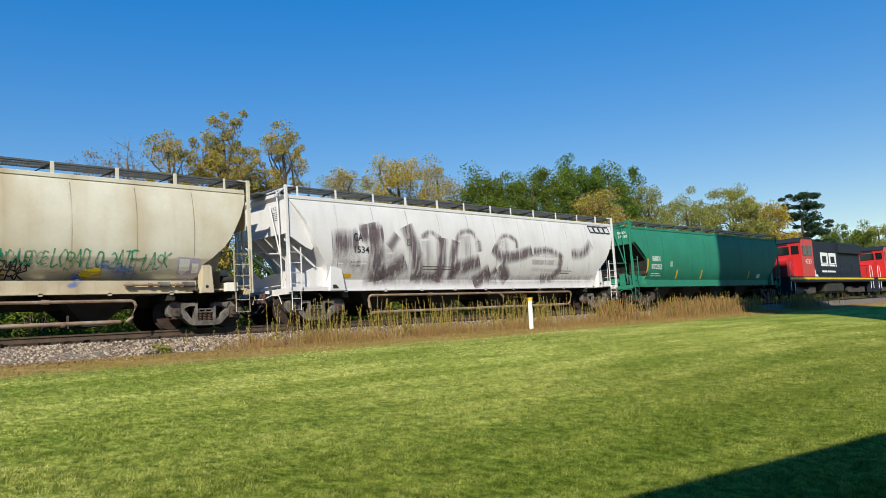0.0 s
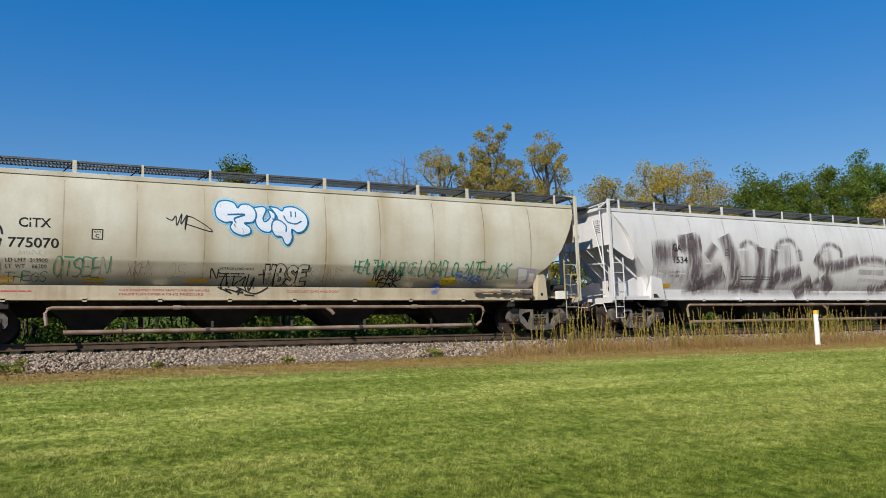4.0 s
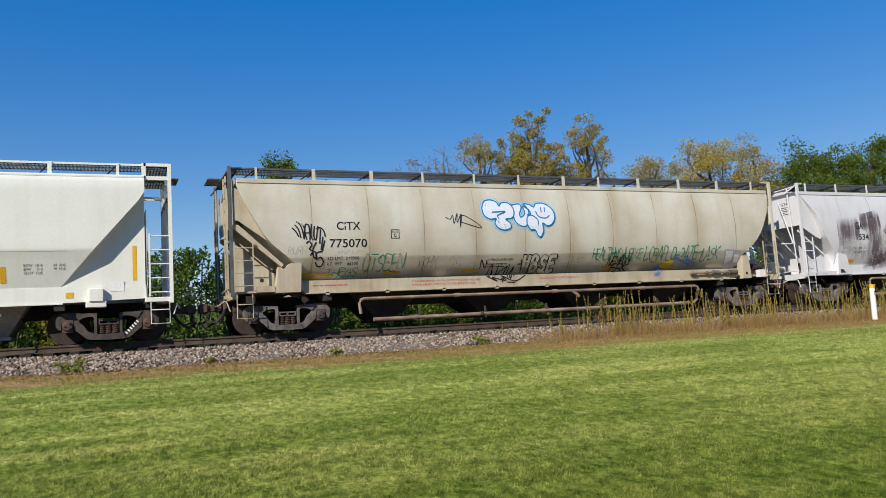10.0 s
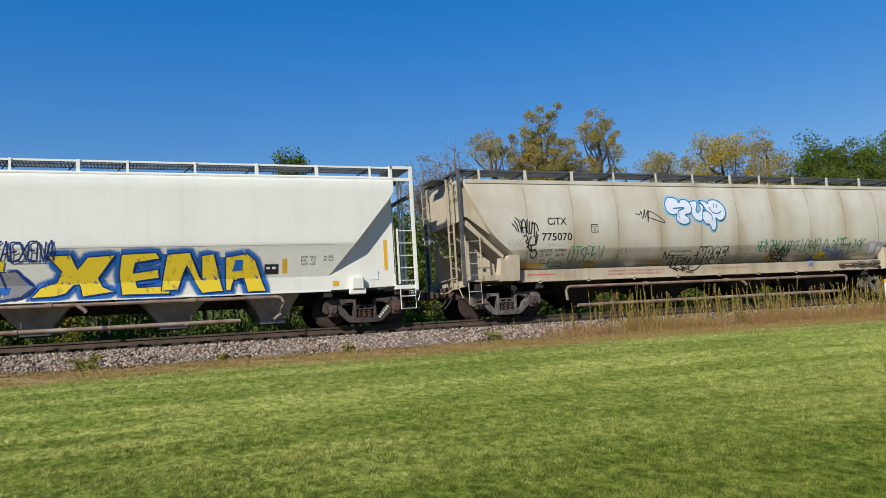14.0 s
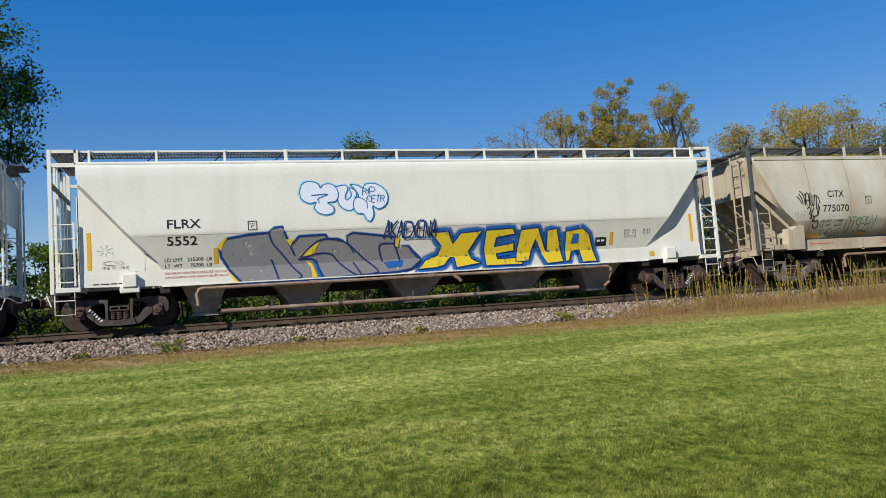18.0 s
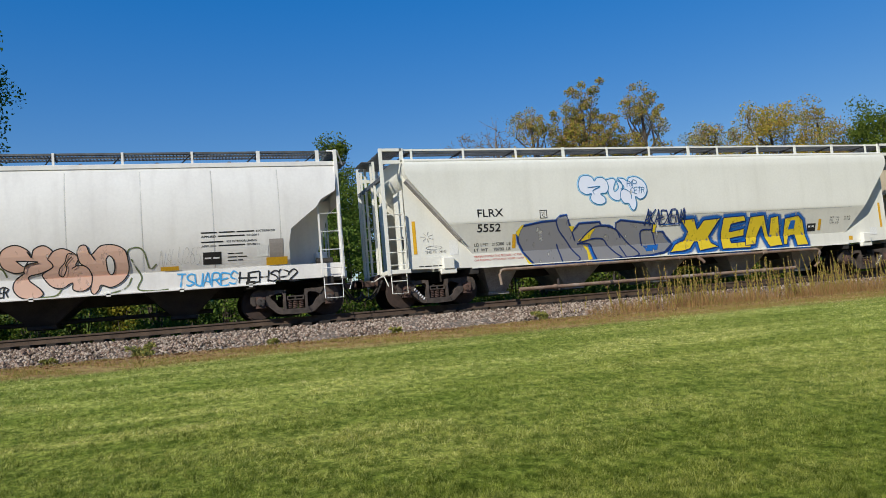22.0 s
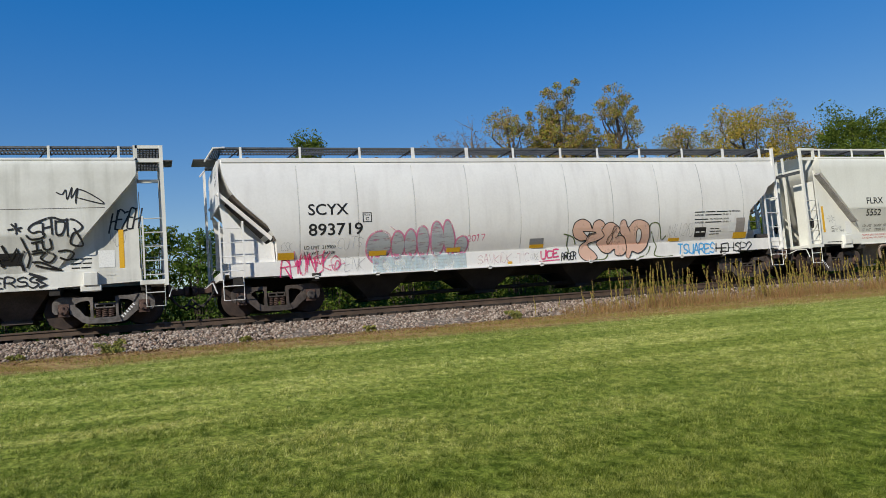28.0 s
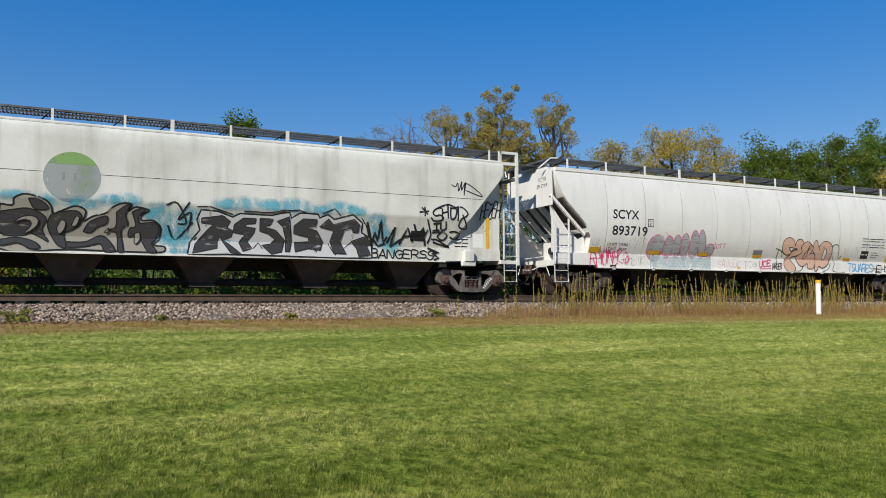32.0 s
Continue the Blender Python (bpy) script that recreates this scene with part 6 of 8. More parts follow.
LOW_TAG = (
    "1.29,1.71 1.29,1.96 1.45,1.71 1.47,1.94",
    "1.50,1.86 1.55,1.42",
    "1.55,1.42 1.68,1.83 1.75,1.47 1.76,1.61",
    "1.91,1.78 1.91,1.52 2.02,1.64",
    "2.02,1.82 1.98,1.46",
    "2.06,1.64 2.22,1.76 2.17,1.57 2.21,1.40",
    "2.29,1.82 2.28,1.37 2.45,1.75 2.41,1.45",
    "2.56,1.81 2.82,1.83",
    "2.66,1.94 2.73,1.63",
    "1.48,1.47 1.83,1.31 1.66,1.43 2.13,1.32 2.01,1.46 2.44,1.30 2.81,1.47",
    "1.94,1.34 2.06,1.42 2.00,1.28",
    "2.18,1.27 2.43,1.25",
)
painted(C_CAR, [drawn(_w) for _w in LOW_TAG], 0.038, S_BLACK, 0.010)
fat_word(C_CAR, "WBSE", 2.70, 3.90, 1.55, 2.07, 0.10, M_TAN, S_BLACK, 0.035, 0.010, 0.25, 0.05, 0.03, 17, True)
tag(C_CAR, "SUNE", 4.0, 4.9, 1.65, 2.0, 0.018, S_GREYTAG, 0.008)
tag(C_CAR, "HEALTHNOWLEDGE", 5.26, 7.2, 1.92, 2.24, 0.045, S_GREEN, 0.008, 0.1, 0.1, 0.1, 0.1, 19)
tag(C_CAR, "LOBAPLO-2ATE-LASK", 7.3, 10.45, 1.84, 2.24, 0.050, S_GREEN, 0.008, 0.1, 0.15, 0.1, 0.1, 20)
tag(C_CAR, "NEMAX*", 5.9, 6.8, 1.72, 1.98, 0.04, S_BLACK, 0.012, 0.1)
tag(C_CAR, "ERK", 6.1, 6.75, 1.52, 1.76, 0.04, S_BLACK, 0.012, 0.1)
blobs(C_CAR, [(8.1, 1.62, 0.3, 0.22, 20), (8.7, 1.85, 0.5, 0.2, 0), (9.3, 1.75, 0.5, 0.25, 0), (7.9, 1.38, 0.18, 0.1, 20)], spray("blue haze", (0.08, 0.20, 0.62), 0.6, 0.8, 0.7, 0.3), 0.004)
blobs(C_CAR, [(8.35, 1.72, 0.3, 0.12, 10)], S_YELLOW, 0.006)

# white car
lettering(S_CAR, "SCYX", -44.72, -43.60, 2.68, 2.99, M_INK)
lettering(S_CAR, "893719", -44.73, -43.21, 2.12, 2.45, M_INK)
lettering(S_CAR, "LD LMT  219900", -44.86, -43.99, 1.77, 1.86, M_INK, bold=0.0)
lettering(S_CAR, "LT  WT    66100", -44.86, -44.0, 1.62, 1.71, M_INK, bold=0.0)
plate_box(S_CAR, -43.20, -42.94, 2.45, 2.72)
for a, b, c, d in ((-45.58, -45.14, 1.52, 1.70), (-43.03, -42.52, 1.52, 1.65), (-40.69, -40.25, 1.52, 1.64), (-37.97, -37.49, 1.52, 1.62), (-32.87, -32.43, 1.52, 1.62), (-30.21, -29.65, 1.52, 1.72)):
    panel(S_CAR, "reflector", a, b, c, d, M_YELLOW, 0.036, label="yellow reflective strip")
panel(S_CAR, "data_plate", -37.97, -37.49, 1.62, 1.80, plain("grey plate", (0.22, 0.22, 0.23), 0.5))
panel(S_CAR, "data_plate", -31.82, -31.36, 1.62, 1.93, M_INK)
for dx in (0.04, 0.25):
    panel(S_CAR, "plate_mark", -31.82 + dx, -31.82 + dx + 0.16, 1.76, 1.80, M_WHITEINK, 0.009)
for _z, _row in ((2.40, ((-31.85, -31.45, ""), (-31.40, -31.0, ""), (-30.95, -30.5, ""), (-30.45, -29.95, "EXTERIOR"))), (2.30, ((-31.85, -31.48, "APPLIED"), (-31.42, -30.75, ""), (-30.70, -30.38, "07-2011"))),
                 (2.16, ((-31.85, -31.3, ""), (-31.22, -30.45, "932 INTERIOR LINING"))), (2.06, ((-31.85, -31.48, "APPLIED"), (-31.42, -30.75, ""), (-30.70, -30.38, "07-2011")))):
    for _a, _b, _t in _row:
        if _t:
            lettering(S_CAR, _t, _a, _b, _z, _z + 0.055, M_INK, bold=0.01)
        else:
            panel(S_CAR, "small_print", _a, _b, _z + 0.012, _z + 0.045, M_INK)
bars(S_CAR, -31.2, -30.7, 1.66, 1.92, 3, M_INK, 32)
panel(S_CAR, "paper_notice", -30.45, -30.15, 1.75, 2.05, M_PAPER)
panel(S_CAR, "patch", -30.12, -29.75, 1.72, 2.2, plain("brownish patch", (0.30, 0.27, 0.25), 0.6), 0.007)
panel(S_CAR, "sticker", -38.72, -38.57, 1.08, 1.15, M_YELLOW)
tag(S_CAR, "RHONEKO", -45.5, -43.9, 1.12, 1.58, 0.045, S_PINK, 0.012, 0.0, 0.05, 0.16, 0.10, 31)
tag(S_CAR, "WNMV", -45.2, -44.3, 1.35, 1.68, 0.04, S_PINK, 0.016, 0.0, 0.05, 0.2, 0.12, 36)
tag(S_CAR, "-O-", -44.2, -43.75, 1.2, 1.45, 0.04, S_PINK, 0.014)
tag(S_CAR, "CUTS", -43.95, -43.25, 1.75, 2.04, 0.018, S_GREYTAG, 0.008)
tag(S_CAR, "PENK", -43.95, -43.2, 1.15, 1.5, 0.022, S_GREYTAG, 0.010)
tag(S_CAR, "CSK", -45.5, -45.2, 1.75, 1.98, 0.014, S_GREYTAG, 0.008)
hand = [(-42.75, 1.75, 0.36, 0.44, 0), (-42.18, 1.78, 0.19, 0.40, 0), (-41.80, 1.80, 0.18, 0.42, 0), (-41.42, 1.84, 0.18, 0.46, 0), (-40.98, 1.90, 0.21, 0.48, 0), (-40.62, 1.92, 0.18, 0.48, 8), (-40.22, 1.70, 0.20, 0.25, 0)]
blobs(S_CAR, hand, spray("pink outline", (0.62, 0.16, 0.30), 0.6, 0.06, 0.8, 0.25), 0.006, 0.045)
blobs(S_CAR, hand, S_LILAC, 0.012)
panel(S_CAR, "graffiti", -43.0, -40.0, 1.02, 1.47, S_AQUA, 0.010)
bm_wash = [[(-42.9, 1.06 + 0.1 * k), (-40.1, 1.10 + 0.09 * k)] for k in range(5)]
painted(S_CAR, bm_wash, 0.13, S_AQUA, 0.012)
painted(S_CAR, [[(-43.12, 1.55), (-43.1, 1.9), (-42.8, 2.2), (-42.45, 2.1), (-42.38, 1.6)], [(-42.4, 2.3), (-42.2, 2.15)]], 0.04, S_PALEPINK, 0.024)
tag(S_CAR, "2017", -40.05, -39.5, 1.8, 1.98, 0.024, S_PINK, 0.008)
tag(S_CAR, "SAVKIDK-TIC", -39.7, -38.0, 1.12, 1.38, 0.022, S_PALEPINK, 0.010, 0.2, 0.05)
tag(S_CAR, "GOSE", -37.95, -37.68, 1.16, 1.34, 0.014, S_GREYTAG, 0.010)
tag(S_CAR, "UCE", -37.6, -37.0, 1.20, 1.42, 0.06, S_PINK, 0.010, 0.15)
painted(S_CAR, [[(-37.65, 1.10), (-36.95, 1.12)]], 0.04, S_PINK, 0.010)
tag(S_CAR, "RRGER", -36.88, -36.38, 1.10, 1.32, 0.035, S_BLACK, 0.012, 0.1)
PEACHES = (
    "-36.50,2.02 -36.40,2.23 -36.13,2.33 -35.87,2.20 -35.80,2.02 -35.73,2.21 -35.51,2.29 -35.32,2.13 -35.31,1.80 -35.58,1.65 -35.87,1.58 -35.88,1.47 -35.66,1.26 -35.60,1.11 -35.79,1.02 -36.08,1.07 -36.24,1.27 -36.19,1.50 -35.97,1.67 -36.19,1.67 -36.43,1.80",
    "-35.45,1.96 -35.32,2.13 -35.11,2.20 -34.89,2.10 -34.76,1.95 -34.83,1.78 -34.63,1.76 -34.47,1.61 -34.48,1.33 -34.67,1.15 -34.92,1.18 -34.94,1.36 -35.16,1.24 -35.39,1.29 -35.56,1.50 -35.58,1.62 -35.34,1.78",
    "-34.79,2.10 -34.71,2.24 -34.57,2.24 -34.47,2.02 -34.24,2.22 -33.93,2.23 -33.70,2.10 -33.63,1.85 -33.63,1.56 -33.78,1.33 -34.05,1.19 -34.28,1.26 -34.35,1.14 -34.45,1.04 -34.53,1.15 -34.48,1.46 -34.56,1.69 -34.74,1.84",
)
PEACH_HOLES = (
    "-34.14,1.88 -34.06,1.97 -33.97,1.87 -33.95,1.65 -34.02,1.51 -34.11,1.59",
    "-36.13,1.95 -35.66,1.91 -35.86,1.87 -35.97,1.81",
)
PEACH_LINES = (
    "-34.89,2.07 -35.00,2.05 -35.07,1.86 -35.19,1.72 -35.22,1.58 -35.13,1.53 -35.04,1.71 -35.05,1.83 -34.91,1.99",
    "-36.13,1.94 -35.89,1.93 -35.95,1.81 -35.99,1.67",
    "-35.80,2.02 -35.88,2.16",
    "-34.47,2.02 -34.40,1.90",
    "-34.92,1.71 -34.81,1.77",
)
OLIVE_LINES = (
    "-36.79,1.89 -36.61,1.85 -36.44,1.76 -36.36,1.58",
    "-36.64,1.85 -36.66,1.60 -36.62,1.36 -36.76,1.16",
    "-33.66,1.89 -33.60,2.09 -33.39,2.14 -33.24,2.01 -33.13,1.60 -32.97,1.70",
    "-33.55,1.85 -33.44,1.62 -33.33,1.38 -33.43,1.10 -33.04,1.03 -32.72,1.05",
    "-35.85,1.05 -35.35,1.06 -35.19,1.20",
    "-34.75,1.01 -34.30,1.01 -33.75,1.13 -33.57,1.39",
)
for _k, _w in enumerate(PEACHES):
    _p = drawn(_w)
    filled(S_CAR, rounded(_p + _p[:1])[:-1], S_PEACH, 0.012 + 0.005 * _k, "fat round peach letter with a thin dark outline")
    painted(S_CAR, [_p + _p[:1]], 0.034, S_BLACK, 0.014 + 0.005 * _k)
for _w in PEACH_HOLES:
    _p = drawn(_w)
    filled(S_CAR, rounded(_p + _p[:1])[:-1], M_WHITE, 0.030)
    painted(S_CAR, [_p + _p[:1]], 0.030, S_BLACK, 0.033)
painted(S_CAR, [drawn(_w) for _w in PEACH_LINES], 0.030, S_BLACK, 0.034)
painted(S_CAR, [drawn(_w) for _w in OLIVE_LINES], 0.045, spray("olive line", (0.10, 0.13, 0.04), 0.6, 0.3, 0.9, 0.15), 0.009)
tag(S_CAR, "NALU265", -32.9, -31.9, 1.65, 2.05, 0.016, S_GREYTAG, 0.008)
tag(S_CAR, "TSUARES", -32.5, -31.0, 1.08, 1.40, 0.055, S_AZURE, 0.012, 0.12, 0.1, 0.08, 0.06, 33)
tag(S_CAR, "HEHSP2", -30.95, -29.4, 1.08, 1.36, 0.045, S_BLACK, 0.012, 0.14, 0.1, 0.08, 0.06, 34)

# stained grey car
round_mark = [(-61.25 + 0.64 * math.cos(2 * math.pi * k / 48), 2.92 + 0.62 * math.sin(2 * math.pi * k / 48)) for k in range(48)]
filled(R_CAR, round_mark, S_DISC, 0.004, "faded round emblem")
filled(R_CAR, [p for p in round_mark if p[1] > 3.17], S_DISCGREEN, 0.008)
blobs(R_CAR, [(-61.0, 2.7, 0.35, 0.3, 20), (-60.95, 3.1, 0.25, 0.2, 0)], spray("green tint", (0.30, 0.40, 0.24), 0.6, 0.8, 0.5, 0.3), 0.009)
painted(R_CAR, [[(-61.45, 2.86), (-61.45, 3.02)], [(-61.2, 2.84), (-61.2, 3.0)]], 0.07, S_GREYTAG, 0.013)
cloud = [(x, z, rx, rz, 0) for x, z, rx, rz in ((-62.5, 2.42, 0.5, 0.16), (-61.9, 2.3, 0.4, 0.25), (-61.0, 2.30, 0.5, 0.20), (-60.4, 2.4, 0.35, 0.2), (-60.0, 2.42, 0.45, 0.22), (-59.3, 2.15, 0.5, 0.30), (-58.9, 1.75, 0.6, 0.5),
                                          (-58.5, 2.1, 0.4, 0.35), (-57.5, 2.45, 0.5, 0.22), (-57.0, 2.5, 0.5, 0.25), (-56.3, 2.48, 0.45, 0.22), (-55.7, 2.52, 0.6, 0.25), (-55.0, 2.4, 0.5, 0.2), (-54.4, 2.52, 0.55, 0.25), (-53.9, 2.45, 0.4, 0.22), (-53.3, 2.2, 0.4, 0.3), (-53.1, 1.8, 0.5, 0.4), (-52.7, 1.5, 0.4, 0.3), (-57.2, 1.8, 0.8, 0.5), (-55.0, 1.8, 1.0, 0.5))]
blobs(R_CAR, cloud, S_TURQ, 0.004)
blobs(R_CAR, [(-58.75, 1.6, 0.5, 0.45, 0), (-58.7, 1.2, 0.4, 0.10, 0)], S_TURQ, 0.007)
S_NIGHT = spray("streaky black fill", (0.055, 0.053, 0.058), 0.45, 0.06, 0.96, 0.16, (0.5, 1, 2.0))
S_STONEFILL = spray("stone grey highlight", (0.36, 0.335, 0.285), 0.5, 0.15, 0.95, 0.15)
WILD_FIELD = (
    "-62.77,2.20 -62.51,2.18 -62.48,2.34 -62.28,2.45 -62.01,2.41 -61.80,2.32 -61.69,2.18 -61.65,2.02 -61.50,2.08 -61.18,2.22 -60.97,2.16 -60.93,2.06 -60.97,1.87 -60.76,2.00 -60.49,2.08 -60.32,2.24 -60.11,2.34 -59.89,2.33 -59.96,2.16 -59.78,2.27 -59.47,2.20 -59.62,2.09 -59.63,1.95 -59.35,1.95 -59.17,1.78 -59.20,1.49 -59.32,1.34 -59.06,1.30 -59.09,1.17 -59.45,1.15 -59.88,1.15 -61.30,1.17 -62.75,1.15",
)
WILD_DARK = (
    "-62.77,2.02 -62.53,2.07 -62.20,2.12 -61.91,2.02 -61.79,1.86 -61.87,1.62 -61.73,1.35 -61.92,1.45 -62.14,1.55 -62.26,1.48 -62.76,1.52",
    "-62.18,2.35 -61.99,2.35 -61.82,2.25 -61.76,2.12 -62.04,2.11",
    "-61.72,1.94 -61.62,2.03 -61.18,2.11 -61.02,2.00 -61.05,1.78 -61.24,1.64 -61.39,1.55 -61.34,1.22 -61.53,1.27 -61.71,1.57 -61.76,1.78",
    "-60.97,1.62 -60.84,1.85 -60.57,1.99 -60.44,2.00 -60.46,1.83 -60.66,1.74 -60.81,1.60",
    "-60.23,2.12 -60.03,2.29 -59.93,2.30 -60.02,2.07 -59.96,1.83 -60.11,1.68 -60.04,1.17 -60.17,1.17 -60.21,1.60 -60.45,1.67 -60.24,1.76",
    "-59.87,2.14 -59.66,2.24 -59.56,2.19 -59.70,2.06 -59.68,1.88 -59.31,1.90 -59.21,1.72 -59.29,1.49 -59.37,1.37 -59.26,1.17 -59.45,1.16 -59.62,1.45 -59.68,1.64 -59.92,1.52 -59.91,1.73 -59.77,1.81",
    "-61.35,1.36 -60.93,1.37 -60.60,1.53 -60.41,1.45 -60.24,1.17 -60.46,1.13 -60.59,1.33 -60.92,1.26 -61.30,1.22",
    "-62.75,1.37 -62.40,1.43 -62.04,1.34 -61.92,1.20 -62.13,1.17 -62.40,1.30 -62.75,1.23",
)
WILD_GLEAM = (
    "-62.48,1.78 -62.34,1.90 -62.13,1.95 -61.98,1.88 -61.98,1.74 -62.10,1.61 -62.26,1.53 -62.12,1.71 -62.13,1.82 -62.27,1.85",
    "-61.56,1.68 -61.47,1.87 -61.37,1.82 -61.41,1.63 -61.51,1.55",
    "-59.79,1.61 -59.68,1.64 -59.66,1.47 -59.78,1.35",
    "-60.50,1.61 -60.40,1.73 -60.42,1.62",
    "-61.24,1.75 -61.15,1.97 -61.07,1.94 -61.14,1.75",
)
for _w in WILD_FIELD:
    _p = drawn(_w)
    filled(R_CAR, rounded(_p + _p[:1], 3)[:-1], S_STONEFILL, 0.010, "stone grey edge round swooping letters")
    painted(R_CAR, [_p + _p[:1]], 0.05, S_BLACK, 0.013, True)
for _k, _w in enumerate(WILD_DARK):
    _p = drawn(_w)
    filled(R_CAR, rounded(_p + _p[:1])[:-1], S_NIGHT, 0.016 + 0.002 * _k, "charcoal swooping letter edged in stone grey")
    painted(R_CAR, [_p + _p[:1]], 0.035, S_BLACK, 0.017 + 0.002 * _k, True)
for _k, _w in enumerate(WILD_GLEAM):
    _p = drawn(_w)
    filled(R_CAR, rounded(_p + _p[:1])[:-1], S_STONEFILL, 0.036)
    painted(R_CAR, [_p + _p[:1]], 0.025, S_BLACK, 0.038, True)
painted(R_CAR, [[(-59.05, 2.36), (-58.8, 2.42), (-58.55, 1.95), (-58.75, 1.9)], [(-58.5, 2.45), (-58.75, 2.0), (-58.45, 2.2), (-58.5, 1.7)], [(-59.0, 1.85), (-58.8, 1.5), (-58.4, 1.95)]], 0.05, S_BLACK, 0.014)
PALE_FIELD = (
    "-58.46,1.13 -58.41,1.43 -58.17,1.76 -58.26,2.04 -58.18,2.26 -57.77,2.24 -57.37,2.11 -57.18,2.21 -56.32,2.20 -56.07,2.27 -55.86,2.30 -55.79,2.15 -55.54,2.30 -55.05,2.29 -54.99,2.19 -54.76,2.29 -54.55,2.17 -54.01,2.32 -53.73,2.12 -53.73,1.85 -53.39,1.67 -53.36,1.16 -54.34,1.14 -55.97,1.16 -57.49,1.17",
)
NIGHT_WORD = (
    "-58.17,2.07 -57.64,2.16 -57.42,2.02 -57.50,1.86 -57.33,1.77 -57.37,1.61 -57.56,1.53 -57.08,1.16 -57.38,1.19 -57.68,1.60 -57.73,1.48 -57.73,1.30 -58.36,1.15 -58.30,1.40 -58.07,1.70 -57.88,1.91 -58.17,1.94",
    "-57.32,1.94 -57.09,2.12 -56.75,2.12 -56.76,1.99 -57.00,1.96 -57.02,1.89 -56.75,1.87 -56.79,1.72 -56.94,1.51 -56.81,1.32 -57.05,1.23 -57.17,1.47 -57.03,1.68 -57.34,1.73",
    "-56.65,2.13 -56.28,2.13 -56.36,1.96 -56.50,1.91 -56.19,1.83 -55.93,1.58 -56.00,1.25 -56.28,1.18 -56.56,1.42 -56.31,1.46 -56.20,1.59 -56.40,1.73 -56.63,1.79",
    "-56.18,2.07 -55.85,2.21 -55.73,1.54 -55.78,1.26 -55.90,1.26 -55.90,1.60 -56.01,1.93",
    "-55.70,1.97 -55.46,2.17 -55.06,2.17 -55.08,1.97 -55.36,1.93 -55.04,1.86 -54.84,1.57 -54.90,1.32 -55.25,1.37 -55.62,1.26 -55.65,1.52 -55.24,1.56 -55.28,1.68 -55.69,1.76",
    "-54.97,1.97 -54.73,2.20 -54.57,2.05 -53.96,2.22 -53.79,2.07 -53.82,1.86 -53.97,1.85 -54.02,1.98 -54.25,1.91 -54.33,1.59 -54.13,1.24 -54.50,1.26 -54.63,1.58 -54.55,1.89",
    "-54.01,1.60 -53.55,1.77 -53.38,1.56 -53.51,1.49 -53.39,1.23 -53.76,1.18 -53.83,1.41",
)
PALE_TRIM = (
    "-58.29,2.35 -57.97,2.37 -57.37,2.20",
    "-57.09,2.30 -56.32,2.29 -55.98,2.38",
    "-56.08,2.35 -55.58,2.40 -55.33,2.32",
    "-54.90,2.34 -54.57,2.49 -54.39,2.31",
    "-53.75,2.27 -53.58,2.06 -53.48,1.78",
    "-56.77,1.33 -56.65,1.48 -56.53,1.33",
    "-55.59,1.36 -55.30,1.56 -55.00,1.28",
    "-54.67,1.52 -54.47,1.20 -54.00,1.57",
)
SPIKE_TAG = (
    "-53.56,2.15 -53.45,1.83 -53.34,1.47",
    "-53.37,1.49 -53.30,1.89 -53.18,1.63 -53.15,2.24 -53.01,1.60 -52.91,1.76",
    "-53.32,1.67 -53.16,1.50 -52.96,1.57",
    "-52.89,1.60 -52.68,2.06 -52.77,1.49 -52.40,1.75",
    "-52.49,1.58 -52.28,2.05 -52.08,1.66",
    "-52.41,1.78 -52.00,1.86",
    "-52.08,2.15 -51.93,1.80 -51.77,2.08 -51.66,1.57",
    "-51.77,1.72 -51.63,2.01",
    "-51.54,1.48 -51.18,1.35 -51.41,1.33 -51.18,1.20 -51.33,1.14",
)
STAR_TAG = (
    "-51.93,2.53 -51.65,2.57",
    "-51.77,2.68 -51.76,2.43",
    "-51.86,2.66 -51.68,2.48",
    "-51.23,2.69 -51.40,2.65 -51.50,2.53 -51.41,2.44 -51.27,2.47 -51.16,2.40 -51.23,2.31 -51.46,2.29 -51.55,2.38",
    "-51.19,2.66 -51.19,2.39",
    "-51.19,2.54 -51.02,2.58",
    "-51.01,2.78 -50.99,2.40",
    "-50.91,2.72 -50.90,2.39 -50.76,2.42 -50.71,2.67 -50.91,2.70",
    "-50.66,2.76 -50.65,2.34",
    "-51.40,2.65 -51.21,2.74 -50.98,2.80 -50.75,2.73 -50.52,2.74 -50.33,2.58 -50.38,2.47 -50.54,2.38 -50.59,2.15 -50.32,2.11 -50.50,2.51",
    "-51.45,2.20 -51.26,2.23",
    "-51.35,2.20 -51.34,2.02",
    "-51.45,2.00 -51.25,2.03",
    "-51.22,2.26 -51.19,2.05 -51.03,2.07 -51.05,2.28",
    "-51.67,2.33 -51.60,2.15 -51.51,1.88 -51.58,1.63",
    "-51.46,1.94 -51.16,1.97 -51.28,1.84 -51.09,1.73 -50.96,1.88 -51.13,1.99",
    "-50.85,1.83 -50.66,1.77 -50.54,1.92 -50.69,2.00 -50.88,1.98",
    "-51.46,1.75 -51.28,1.74 -51.03,1.62 -50.83,1.53 -51.16,1.60 -51.39,1.67",
)
for _w in PALE_FIELD:
    _p = drawn(_w)
    painted(R_CAR, [_p + _p[:1]], 0.11, S_BLACK, 0.010, False, "thin black outline")
    filled(R_CAR, _p, S_PALE, 0.013, "pale field behind angular letters")
